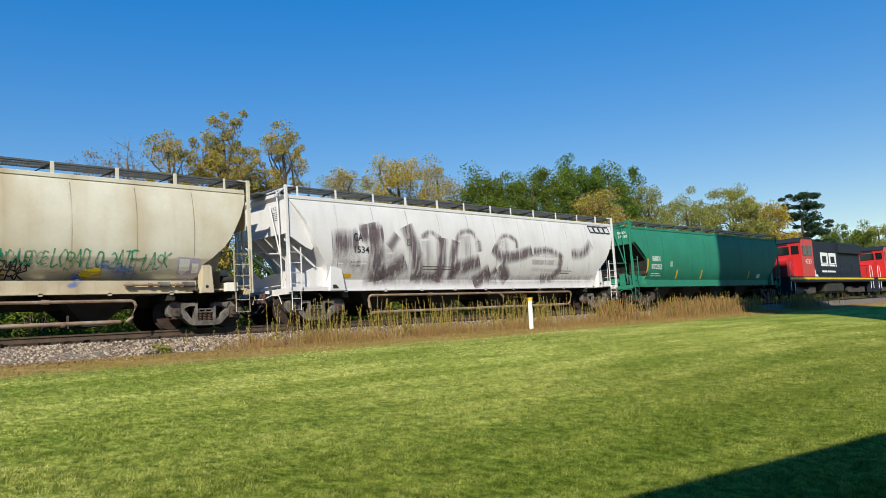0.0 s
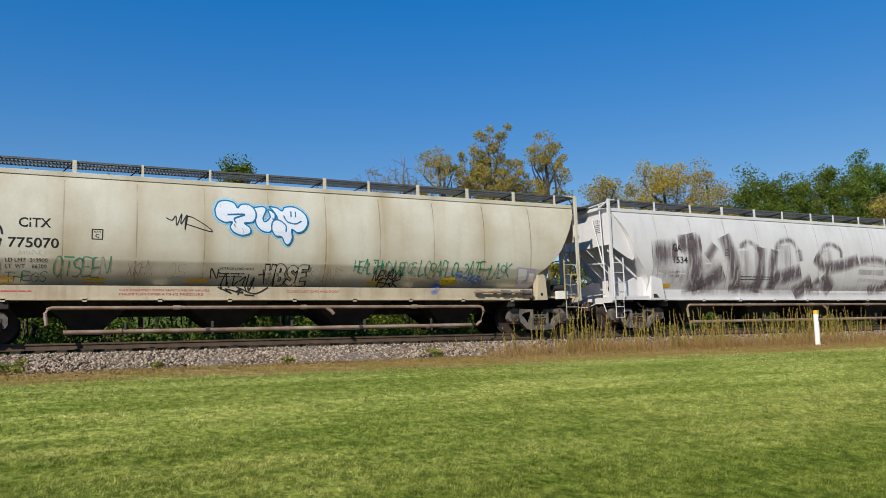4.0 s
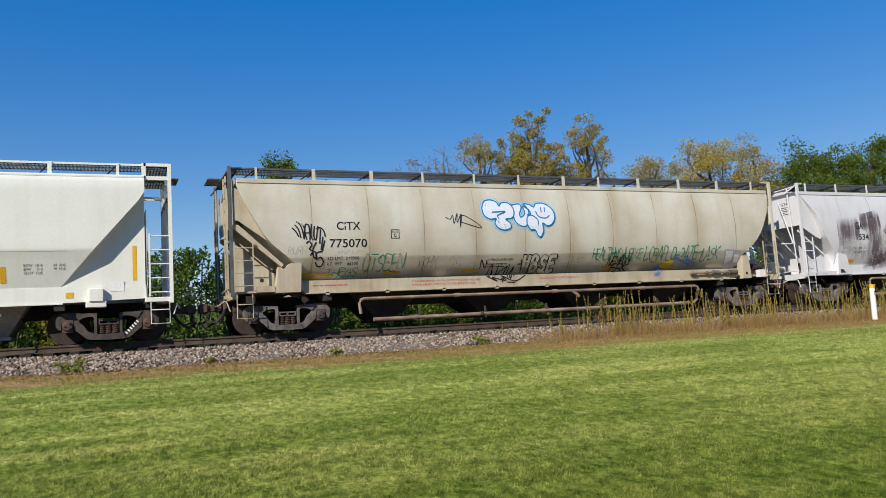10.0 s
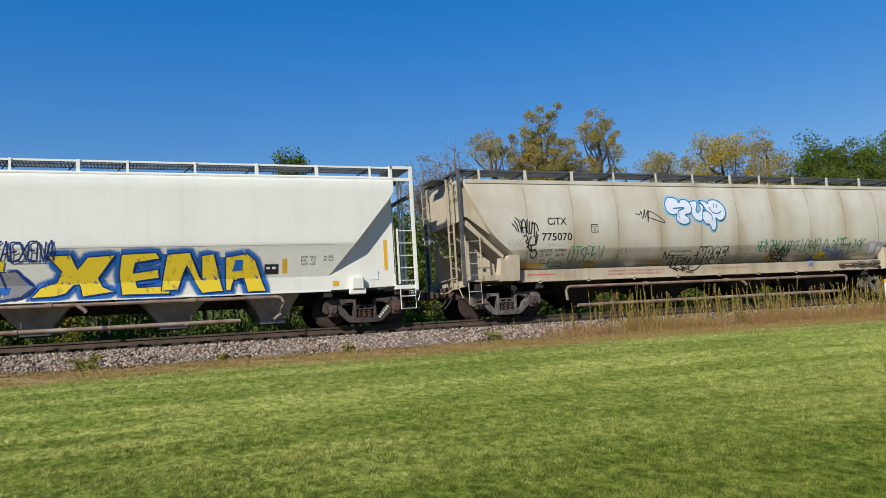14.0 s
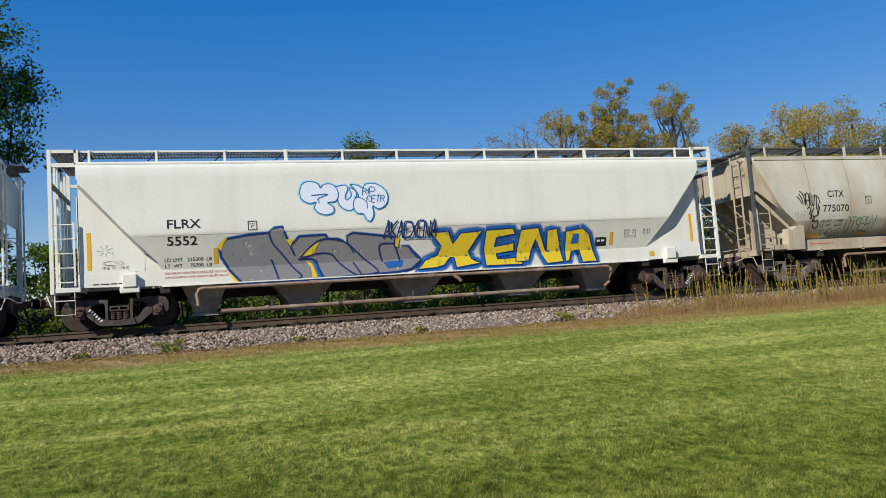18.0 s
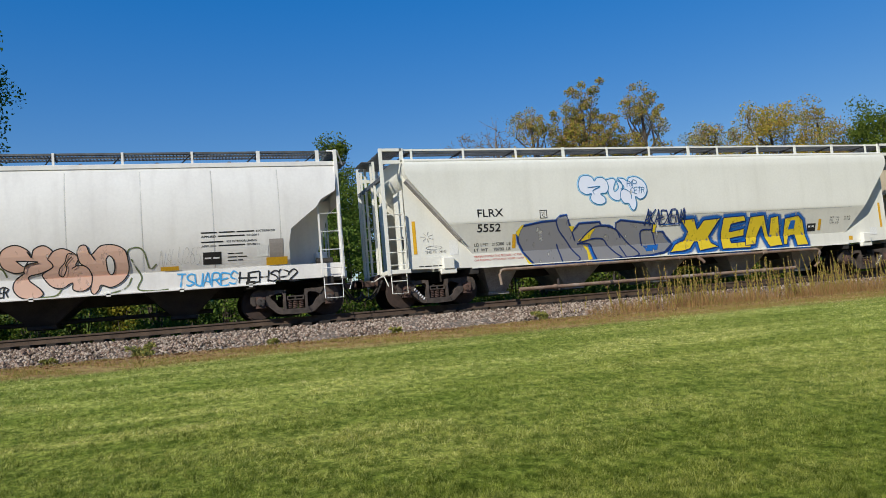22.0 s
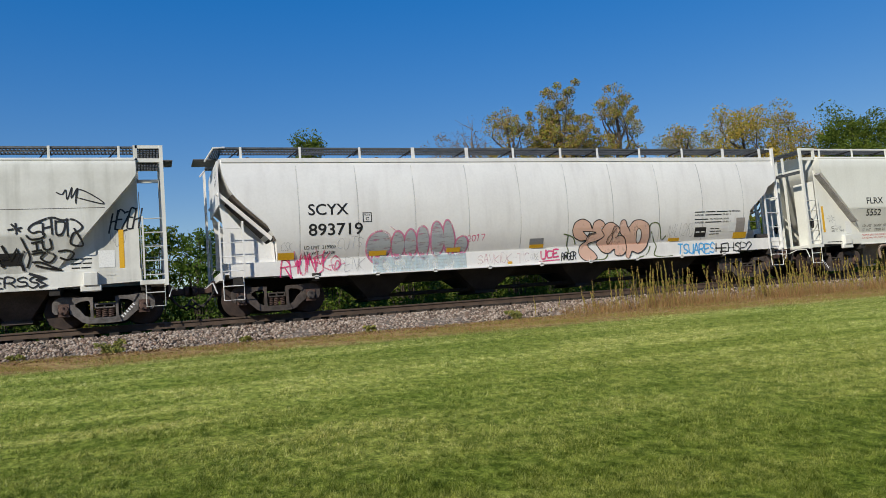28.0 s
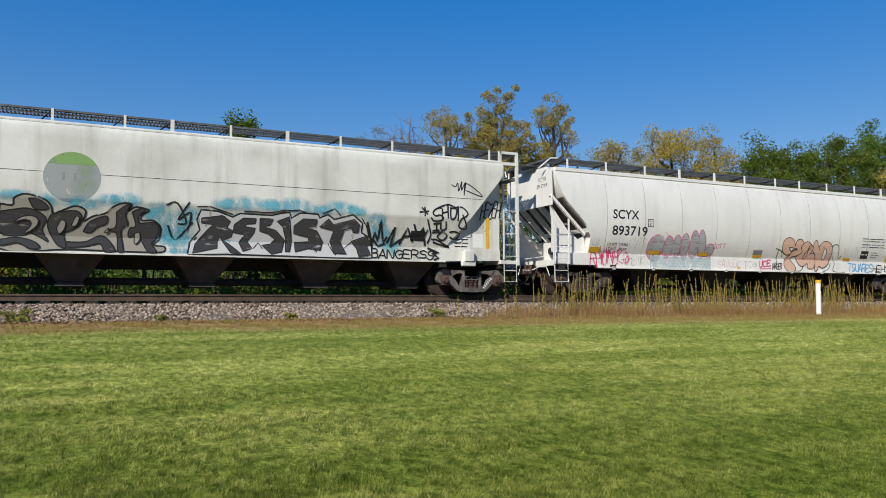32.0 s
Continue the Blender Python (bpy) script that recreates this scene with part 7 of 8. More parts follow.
for _k, _w in enumerate(NIGHT_WORD):
    _p = drawn(_w)
    filled(R_CAR, _p, S_NIGHT, 0.016 + 0.003 * _k, "streaky black angular letter with a pale outline")
    painted(R_CAR, [_p + _p[:1]], 0.025, S_BLACK, 0.018 + 0.003 * _k, False)
painted(R_CAR, [drawn(_w) for _w in PALE_TRIM], 0.035, S_BLACK, 0.015, False)
painted(R_CAR, [drawn(_w) for _w in SPIKE_TAG], 0.075, S_BLACK, 0.016, False)
painted(R_CAR, [drawn(_w) for _w in STAR_TAG], 0.055, S_BLACK, 0.012)
tag(R_CAR, "BANGERSS", -53.4, -51.35, 1.16, 1.40, 0.045, S_BLACK, 0.012, 0.15, 0.1, 0.06, 0.06, 46)
painted(R_CAR, strokes_of("HEZEH", -49.72, -49.05, 2.50, 2.98, 0.1, 0.2, 0.12, 0.2, 51), 0.05, S_BLACK, 0.004, plane=1.352)
painted(R_CAR, strokes_of("NUO", -49.72, -49.38, 2.10, 2.40, 0.15, 0.1, 0.1, 0.1, 52), 0.026, S_GREYTAG, 0.004, plane=1.352)
tag(R_CAR, "^", -50.87, -49.81, 3.10, 3.54, 0.034, S_BLACK, 0.008, slant=0, wobble=0, rise=0)
panel(R_CAR, "data_plate", -52.15, -51.7, 1.68, 1.98, M_INK)
panel(R_CAR, "reflector", -49.52, -49.40, 1.52, 2.49, M_YELLOW, 0.006, 1.352, "yellow reflective strip")
panel(R_CAR, "paper_notice", -50.0, -49.62, 1.55, 1.98, M_PAPER, 0.006, 1.352)
bars(R_CAR, -50.62, -50.05, 1.52, 1.85, 3, M_INK, 50, 1.352)
bars(R_CAR, -50.2, -49.5, 1.30, 1.44, 1, M_GREY, 51)
painted(R_CAR, [[(-67.0, 3.02), (-49.8, 3.02)]], 0.012, M_STEEL, 0.003, False)

# cool white car
lettering(G_CAR, "GA", 17.21, 17.62, 2.84, 3.12, M_INK, 0.014)
lettering(G_CAR, "1534", 17.23, 17.90, 2.43, 2.66, M_INK, 0.014)
lettering(G_CAR, "LD LMT", 17.12, 17.55, 2.08, 2.15, M_INK, bold=0.0)
lettering(G_CAR, "LT  WT", 17.12, 17.55, 1.93, 2.00, M_INK, bold=0.0)
panel(G_CAR, "reflector", 16.41, 17.2, 1.58, 1.70, M_YELLOW)
plate_box(G_CAR, 19.75, 19.97, 2.75, 3.0)
bars(G_CAR, 20.6, 22.6, 1.85, 2.05, 2, M_INK, 61)
bars(G_CAR, 29.0, 30.4, 1.75, 1.95, 2, M_INK, 62)
WASH_DARK = (
    (0.63, "18.03,3.37 18.23,2.43 18.32,1.60"),
    (0.70, "16.41,2.75 17.27,2.81"),
    (0.40, "17.61,3.12 18.49,3.16"),
    (0.42, "18.29,1.66 19.05,1.82 19.58,2.10"),
    (0.53, "19.81,3.39 20.12,2.58 20.41,1.67"),
    (0.39, "21.61,3.00 21.56,2.07 21.49,1.53"),
    (0.50, "22.31,1.98 23.08,2.04 23.70,2.22"),
    (0.31, "22.35,2.94 22.23,2.41 22.27,1.60"),
    (0.33, "24.69,2.75 25.32,2.42 26.45,2.56 27.15,2.73"),
    (0.41, "23.66,1.41 24.38,1.80"),
    (0.53, "25.19,2.01 25.61,1.57"),
)
WASH_MID = (
    (0.26, "18.90,2.70 19.24,3.07"),
    (0.25, "23.70,2.99 23.76,2.69"),
    (0.15, "20.56,3.12 21.02,3.31 21.55,3.05"),
    (0.16, "22.37,2.94 22.71,3.34 23.34,3.44 23.68,3.06"),
    (0.16, "24.88,2.84 25.17,3.24 25.69,3.35 26.16,3.15 26.20,2.88"),
    (0.22, "27.45,2.74 28.53,2.80 29.46,2.54"),
    (0.28, "29.46,2.54 29.37,2.05 28.99,1.60"),
    (0.34, "30.34,2.69 31.15,2.73 31.87,3.18"),
    (0.25, "20.11,1.60 21.47,1.57"),
    (0.23, "24.58,1.66 24.86,1.89"),
    (0.30, "28.09,1.55 28.89,1.62"),
)
WASH_THIN = (
    (0.22, "17.80,1.45 24.98,1.45"),
    (0.53, "20.70,3.02 20.98,1.65"),
    (0.56, "22.91,3.10 23.06,2.21"),
    (0.36, "25.35,3.04 25.51,2.60"),
    (0.69, "18.56,2.43 19.41,2.15"),
    (0.85, "27.46,2.27 29.36,2.18"),
    (0.56, "16.43,2.20 17.83,1.93"),
    (0.23, "24.27,1.49 32.14,1.53"),
)
for _set, _mat, _off, _text in ((WASH_THIN, S_HAZE, 0.004, "thin grey-purple wash of scrubbed paint"), (WASH_MID, S_MAUVE, 0.008, "pale purple smeared letter stroke"), (WASH_DARK, S_PURPLE, 0.011, "half-removed dark purple letter stroke")):
    for _k, (_wd, _st) in enumerate(_set):
        painted(G_CAR, [drawn(_st)], _wd * (1.9 if _wd < 0.45 else 1.5), _mat, _off + 0.0003 * _k, True, _text, 0.3)
for a, b in ((31.99, 32.36), (32.44, 32.80), (32.88, 33.24), (33.32, 33.72)):
    painted(G_CAR, [[(a, 4.10), (b, 4.10), (b + 0.10, 3.79), (a + 0.10, 3.79), (a, 4.10)]], 0.085, M_INK, 0.006, False, "black emblem block")

# green car
lettering(B_CAR, "BRIX", 37.75, 38.65, 2.48, 2.76, M_WHITEINK)
lettering(B_CAR, "97252", 37.66, 38.78, 2.05, 2.33, M_WHITEINK)
panel(B_CAR, "reflector", 37.2, 37.34, 1.66, 2.6, M_YELLOW)
for x in (40.5, 43.5, 50.2):
    panel(B_CAR, "reflector", x, x + 0.16, 1.56, 2.05, M_YELLOW)
panel(B_CAR, "plate_mark", 39.7, 39.98, 2.2, 2.5, plain("pale green mark", (0.25, 0.42, 0.35), 0.6))
panel(B_CAR, "data_plate", 51.6, 52.1, 1.6, 1.85, M_WHITEINK)
bars(B_CAR, 37.7, 38.8, 1.65, 1.9, 2, M_WHITEINK, 71)

# faint weld lines
S_WELD = spray("grimy weld line", (0.22, 0.18, 0.14), 0.7, 0.9, 0.75, 0.5, (1, 1, 0.15))
S_WELDGREY = spray("grey weld line", (0.30, 0.29, 0.29), 0.7, 0.9, 0.7, 0.5, (1, 1, 0.15))
for _car, _x0, _mat in ((C_CAR, -5.90, S_WELD), (S_CAR, -46.95, S_WELDGREY), (G_CAR, 14.55, S_WELDGREY), (B_CAR, 35.35, spray("dark weld line", (0.01, 0.09, 0.06), 0.7, 0.9, 0.6, 0.4))):
    for _s in SEAMS_C:
        painted(_car, [[(_x0 + _s, 1.55), (_x0 + _s + 0.01, 4.08)]], 0.045, _mat, 0.0035, False)
painted(F_CAR, [[(-24.6, 2.36), (-10.0, 2.36)]], 0.014, S_PALE, 0.003, False)


def end_stencil(car, xe, text, y0, y1, z0, z1, ink=M_INK):
    """Printed characters on the end face of a car."""
    cu = bpy.data.curves.new("letters", "FONT")
    cu.body, cu.resolution_u = text, 2
    tmp = new("letters", cu)
    me = bpy.data.meshes.new_from_object(tmp.evaluated_get(bpy.context.evaluated_depsgraph_get()))
    bpy.data.objects.remove(tmp)
    co = np.empty(3 * len(me.vertices))
    me.vertices.foreach_get("co", co)
    co = co.reshape(-1, 3)
    lo, hi = co.min(0), co.max(0)
    for v in me.vertices:
        u, w = (v.co.x - lo[0]) / (hi[0] - lo[0]), (v.co.y - lo[1]) / (hi[1] - lo[1])
        v.co = (xe, y1 + (y0 - y1) * u, z0 + (z1 - z0) * w)
    me.materials.append(ink)
    ob = tagged(new("lettering", me), "small printed characters", kind="stuff")
    ob.parent = car


for _car, _xl, _t in ((S_CAR, -47.15, ("SC YX", "89 3719")), (C_CAR, -6.10, ("CITX", "775070"))):
    _x = _xl - _car.matrix_basis.translation.x + 0.10
    end_stencil(_car, _x, _t[0], -1.08, -0.62, 3.90, 4.02)
    end_stencil(_car, _x, _t[1], -1.12, -0.52, 3.68, 3.80)
_x = 14.35 + 0.22 + 0.10 - G_CAR.matrix_basis.translation.x
end_stencil(B_CAR, 35.85 + 0.10 - B_CAR.matrix_basis.translation.x, "BRIX", -1.20, -0.70, 3.95, 4.08, M_WHITEINK)
end_stencil(B_CAR, 35.85 + 0.10 - B_CAR.matrix_basis.translation.x, "97252", -1.25, -0.70, 3.74, 3.87, M_WHITEINK)
end_stencil(G_CAR, _x, "1534", -0.88, -0.50, 3.87, 3.99)
for _k in range(5):
    _bm = bmesh.new()
    bx(_bm, _x - 0.002, _x + 0.003, -0.86 + 0.05 * (_k % 2), -0.50, 3.79 - 0.065 * _k, 3.81 - 0.065 * _k)
    tagged(part("lettering", _bm, M_INK, G_CAR), "small printed characters", kind="stuff")


# ---- the two engines at the head ----
def engine(xl, label):
    """A six-axle diesel engine, red cab to the left, long black hood to the right. xl: its left coupler face."""
    xc = xl + 10.4
    car = empty("diesel_engine", pose(xc, D, 0), label, "locomotive", "engines of the freight train")
    TRAIN.append((car, xc))
    o = -10.4
    bm = bmesh.new()
    bx(bm, o + 0.5, o + 20.3, -1.52, 1.52, 1.32, 1.72, 0.02)
    part("frame", bm, M_BLACKPAINT, car, "black deck frame")
    for y in (-1.53, 1.53):
        bm = bmesh.new()
        bx(bm, o + 0.5, o + 20.3, y - 0.008, y + 0.008, 1.50, 1.64)
        part("deck_stripe", bm, plain("engine yellow", (0.70, 0.50, 0.02), 0.5), car, "yellow deck stripe")
    bm = bmesh.new()
    prism(bm, [(o + 1.9, 1.72), (o + 1.9, 2.95), (o + 2.15, 3.15), (o + 3.3, 3.2), (o + 3.3, 1.72)], -0.85, 0.85)
    part("short_hood", bm, M_RED, car, "red short hood")
    bm = bmesh.new()
    prism(bm, [(o + 3.3, 1.72), (o + 3.3, 4.30), (o + 3.5, 4.62), (o + 5.6, 4.62), (o + 5.8, 4.45), (o + 5.8, 1.72)], -1.46, 1.46)
    cab = part("cab", bm, M_RED, car, "red driver's cab")
    bm = bmesh.new()
    prism(bm, [(o + 3.2, 4.32), (o + 3.45, 4.66), (o + 4.6, 4.74), (o + 5.7, 4.66), (o + 5.9, 4.5), (o + 5.7, 4.58), (o + 3.5, 4.58)], -1.5, 1.5)
    part("roof", bm, M_BLACKPAINT, cab)
    for a, b, c, d in ((o + 3.62, o + 4.45, 3.3, 4.05), (o + 4.6, o + 5.5, 3.3, 4.05)):
        for y in (-1.47, 1.47):
            bm = bmesh.new()
            bx(bm, a, b, y - 0.012, y + 0.012, c, d, 0.01)
            part("window", bm, M_GLASS, cab, "dark cab side window")
    for y0, y1 in ((-1.3, -0.75), (-0.6, 0.6), (0.75, 1.3)):
        bm = bmesh.new()
        bx(bm, o + 3.275, o + 3.31, y0, y1, 3.42, 4.05, 0.01)
        part("windscreen", bm, M_GLASS, cab, "dark end window")
    bm = bmesh.new()
    bx(bm, o + 3.27, o + 3.31, -0.5, 0.5, 4.14, 4.40)
    part("number_board", bm, M_INK, cab)
    SKIN[car.name] = ([(0, 1.475), (5, 1.475)], 1.475)
    x0 = xl
    lettering(car, "6223", x0 + 4.0, x0 + 5.2, 2.70, 3.05, M_WHITEINK, 0.004)
    bm = bmesh.new()
    prism(bm, [(o + 5.8, 1.72), (o + 5.8, 4.48), (o + 6.0, 4.6), (o + 18.9, 4.6), (o + 19.0, 4.45), (o + 19.0, 1.72)], -0.88, 0.88)
    hood = part("long_hood", bm, M_BLACKPAINT, car, "long black engine hood")
    bm = bmesh.new()
    prism(bm, [(o + 6.0, 4.3), (o + 6.35, 4.0), (o + 6.9, 2.9), (o + 8.2, 1.75), (o + 6.9, 1.75), (o + 6.3, 2.7)], -0.895, 0.895)
    part("livery_band", bm, M_WHITEINK, hood, "white slanting band")
    bm = bmesh.new()
    bx(bm, o + 13.2, o + 18.9, -1.10, 1.10, 3.75, 4.62, 0.05)
    part("radiator", bm, M_BLACKPAINT, hood, "flared radiator housing")
    for k in range(14):
        bm = bmesh.new()
        x = o + 7.7 + 0.46 * k
        bx(bm, x, x + 0.40, -0.90, 0.90, 1.95, 3.35, 0.01)
        part("hood_door", bm, M_BLACKPAINT, hood)
    for k in range(3):
        bm = bmesh.new()
        tube(bm, [(o + 14.9 + 1.35 * k, 0, 4.5), (o + 14.9 + 1.35 * k, 0, 4.68)], 0.58, 18)
        part("roof_fan", bm, M_DARK, hood)
    # emblem on the hood: two plain rounded white shapes
    for y in (-0.905, 0.905):
        bm = bmesh.new()
        s = -1 if y < 0 else 1
        ya, yb = sorted((y, y + s * 0.012))
        for xa in (o + 9.0, o + 10.95):
            xb = xa + 1.7
            for a, b, c, d in ((xa, xa + 0.34, 2.62, 3.72), (xb - 0.34, xb, 2.62, 3.72), (xa + 0.34, xb - 0.34, 3.44, 3.72), (xa + 0.34, xb - 0.34, 2.62, 2.90)):
                bx(bm, a, b, ya, yb, c, d)
        part("emblem", bm, M_WHITEINK, hood, "two plain white outlined blocks")
        bm = bmesh.new()
        bx(bm, o + 9.1, o + 12.3, y - 0.01, y + 0.01, 2.12, 2.27)
        part("small_print", bm, M_WHITEINK, hood)
    bm = bmesh.new()
    bx(bm, o + 8.3, o + 12.6, -1.35, 1.35, 0.42, 1.32, 0.18)
    part("fuel_tank", bm, M_DARK, car, "black fuel tank")
    bm = bmesh.new()
    tube(bm, [(o + 8.6, -1.2, 1.15), (o + 12.2, -1.2, 1.15)], 0.16, 10)
    part("air_tank", bm, M_STEEL, car, "", True)
    for x in (o + 4.2, o + 16.4):
        bm = bmesh.new()
        bx(bm, x - 2.3, x + 2.3, -0.85, 0.85, 0.55, 0.95, 0.03)
        t = part("truck", bm, M_DARK, car, "black three-axle truck")
        for s in (-1, 1):
            bm = bmesh.new()
            ya, yb = s * 1.0 - 0.10, s * 1.0 + 0.10
            prism(bm, [(x - 2.4, 0.62), (x - 2.4, 0.92), (x - 1.2, 0.98), (x - 0.9, 0.78), (x + 0.9, 0.78), (x + 1.2, 0.98), (x + 2.4, 0.92), (x + 2.4, 0.62), (x + 1.9, 0.45), (x - 1.9, 0.45)], ya, yb)
            part("side_frame", bm, M_STEEL, t)
        for k in (-1, 0, 1):
            w = shared("wheelset", ("wheelset", None), wheelset_mesh, [M_WHEEL, M_STEEL], t, None, "steel wheels on an axle", True)
            WHEELS.append((w, x + k * 1.95, AX))
    for s in (-1, 1):
        bm = bmesh.new()
        for k in range(7):
            x = o + 6.6 + 2.0 * k
            tube(bm, [(x, s * 1.48, 1.7), (x, s * 1.48, 2.72)], 0.018, 5)
        tube(bm, [(o + 6.0, s * 1.48, 2.72), (o + 19.2, s * 1.48, 2.72)], 0.02, 5)
        part("handrail", bm, M_BLACKPAINT, car, "thin black side handrail")
        for x in (o + 1.0, o + 19.8):
            bm = bmesh.new()
            for k in range(4):
                bx(bm, x - 0.3, x + 0.3, s * 1.28 - 0.18, s * 1.28 + 0.18, 0.45 + 0.32 * k, 0.48 + 0.32 * k)
            bx(bm, x - 0.32, x - 0.29, s * 1.28 - 0.2, s * 1.28 + 0.2, 0.42, 1.5)
            bx(bm, x + 0.29, x + 0.32, s * 1.28 - 0.2, s * 1.28 + 0.2, 0.42, 1.5)
            part("step_well", bm, M_BLACKPAINT, car)
            for dx in (-0.36, 0.36):
                bm = bmesh.new()
                tube(bm, [(x + dx, s * 1.50, 0.7), (x + dx, s * 1.50, 2.2), (x + dx * 0.4, s * 1.50, 2.75)], 0.022, 5)
                part("grab_rail", bm, M_WHITEINK, car)
    for x, s in ((o + 0.45, -1), (o + 20.35, 1)):
        bm = bmesh.new()
        bx(bm, x - 0.06, x + 0.06, -1.5, 1.5, 0.35, 1.72, 0.02)
        part("pilot", bm, M_BLACKPAINT, car)
        coupler(car, x, s)
    return car


engine(56.75, "red and black diesel engine with a yellow deck stripe")
engine(77.9, "second red and black diesel engine coupled ahead")


# ---- trees, shrubs and weeds ----
def leaf_quads(rng, centres, spread, per, size, flat=0.8):
    """Loose leaves round each clump's centre."""
    n = len(centres) * per
    d = rng.normal(0, 1, (n, 3))
    d *= (rng.uniform(0, 1, n) ** 0.45 / np.linalg.norm(d, axis=1))[:, None]
    c = np.repeat(np.asarray(centres), per, 0) + d * 1.7 * np.repeat(np.asarray(spread), per)[:, None] * np.array([1, 1, flat])
    a = rng.normal(0, 1, (n, 3))
    a /= np.linalg.norm(a, axis=1)[:, None]
    b = np.cross(a, rng.normal(0, 1, (n, 3)))
    b /= np.linalg.norm(b, axis=1)[:, None]
    s = (size * rng.uniform(0.6, 1.4, n))[:, None]
    return np.stack([c - a * s, c + b * s * 0.55, c + a * s, c - b * s * 0.55], 1)


def tree(x, y, top, radius, mat, label, seed, clumps=70, per=55, leaf=0.17, low=0.35, spread=0.62, shape=1.0, name="tree", bark=M_BARK):
    """A tree: tapering trunk, limbs that reach into the clumps, and a crown of loose leaves with gaps."""
    rng = np.random.default_rng(seed)
    z0 = ground_z(x, y)
    height = top - z0
    root = empty(name, pose(x, y, z0), label, "tree", "")
    cz, hz = height * (low + (1 - low) / 2), height * (1 - low) / 2
    cs, fine, clumps = [], bark is M_BARK, int(clumps * (1.5 if bark is M_BARK else 1.0))
    while len(cs) < clumps:
        d = rng.normal(0, 1, 3)
        d /= np.linalg.norm(d)
        r = rng.uniform(0.25, 1.0) ** 0.5 * (1 + 0.22 * math.sin(3.1 * math.atan2(d[1], d[0]) + seed) * math.cos(2.3 * d[2] + seed))
        w = 1 - (1 - shape) * max(0, d[2])
        cs.append((d[0] * r * radius * 0.86 * w, d[1] * r * radius * 0.86 * w, cz + d[2] * r * hz * 0.9))
    if shape < 0.7:
        cs = []
        for k in range(clumps):
            tier = k % 7
            reach = radius * (0.95 - 0.10 * abs(tier - 2.5)) * rng.uniform(0.15, 1.0) ** 0.6
            th = rng.uniform(0, 6.283) if k % 3 else 2.1 * tier
            cs.append((math.cos(th) * reach, math.sin(th) * reach, height * (low + (0.97 - low) * (tier + 0.5) / 7) + rng.normal(0, 0.22)))
    cs = np.array(cs)
    bm = bmesh.new()
    fork = height * low * 0.9
    tr = 0.022 * height
    tube(bm, [(0, 0, -0.25), (0.03 * radius, 0, fork * 0.5), (0, 0.04 * radius, fork), (0.06 * radius, 0, cz), (0, 0, height * 0.85)], tr, 8, tr * 0.25)
    for k in range(0, len(cs), 5 if fine else 2):
        c = cs[k]
        s = min(height * 0.8, fork + rng.uniform(0, 1) * max(0.3, c[2] - fork) * 0.7) if shape >= 0.7 else c[2] - 0.12 * height
        foot = np.array([0.0, 0.0, s])
        bend = 0.10 * np.linalg.norm(c - foot)
        p1 = foot + (c - foot) * np.array([0.42, 0.42, 0.28]) + rng.normal(0, bend, 3) * np.array([1, 1, 0.5])
        p2 = foot + (c - foot) * np.array([0.78, 0.78, 0.66]) + rng.normal(0, bend, 3) * np.array([1, 1, 0.5])
        tube(bm, [tuple(foot), tuple(p1), tuple(p2), tuple(c)], tr * 0.36, 5, tr * 0.06, False)
        for q in range(3 if fine else 16):
            a = rng.uniform(0.1, 1.0)
            b = p1 + (c - p1) * a
            e = b + rng.normal(0, 0.55, 3) * (spread * 1.1 if fine else 0.9) + np.array([0, 0, 0.2])
            mid = (b + e) / 2 + rng.normal(0, 0.06, 3)
            tube(bm, [tuple(b), tuple(mid), tuple(e)], tr * (0.10 if fine else 0.075), 4, tr * 0.025, False)
    part("trunk", bm, bark, root, "", True)
    quads("crown", leaf_quads(rng, cs, spread * rng.uniform(0.45, 1.0, len(cs)), int(per * (2.5 if fine else 2.0)), leaf * (0.43 if fine else 0.5), 0.8 if shape >= 0.7 else 0.45), mat, root)
    return root


L_GOLD = leafy("golden autumn leaves", [(0.236, 0.236, 0.047), (0.472, 0.366, 0.057), (0.637, 0.454, 0.068), (0.531, 0.313, 0.071), (0.295, 0.319, 0.054), (0.342, 0.201, 0.078)])
L_MIX = leafy("turning leaves", [(0.178, 0.218, 0.046), (0.391, 0.351, 0.060), (0.575, 0.380, 0.076), (0.270, 0.322, 0.057), (0.460, 0.259, 0.090), (0.368, 0.247, 0.127), (0.276, 0.190, 0.103)])
L_GREEN = leafy("green leaves", [(0.074, 0.119, 0.017), (0.122, 0.172, 0.027), (0.183, 0.220, 0.037), (0.110, 0.144, 0.027)])
L_PALEGREEN = leafy("pale green leaves", [(0.204, 0.234, 0.064), (0.305, 0.302, 0.090), (0.386, 0.331, 0.090), (0.182, 0.215, 0.071)])
L_DEEP = leafy("deep green leaves", [(0.063, 0.118, 0.019), (0.104, 0.170, 0.029), (0.158, 0.223, 0.045)])
L_PINE = leafy("blue green needles", [(0.018, 0.040, 0.022), (0.03, 0.058, 0.03), (0.045, 0.075, 0.04)], 0.15)
L_BARE = leafy("last dry leaves", [(0.234, 0.156, 0.091), (0.312, 0.221, 0.117), (0.195, 0.156, 0.091)])
L_SHRUB = leafy("shrub leaves", [(0.059, 0.101, 0.014), (0.108, 0.170, 0.023), (0.168, 0.218, 0.035), (0.083, 0.131, 0.023), (0.219, 0.232, 0.047)])
L_YELLOWSHRUB = leafy("yellow shrub leaves", [(0.20, 0.18, 0.02), (0.30, 0.25, 0.03), (0.16, 0.16, 0.03)])


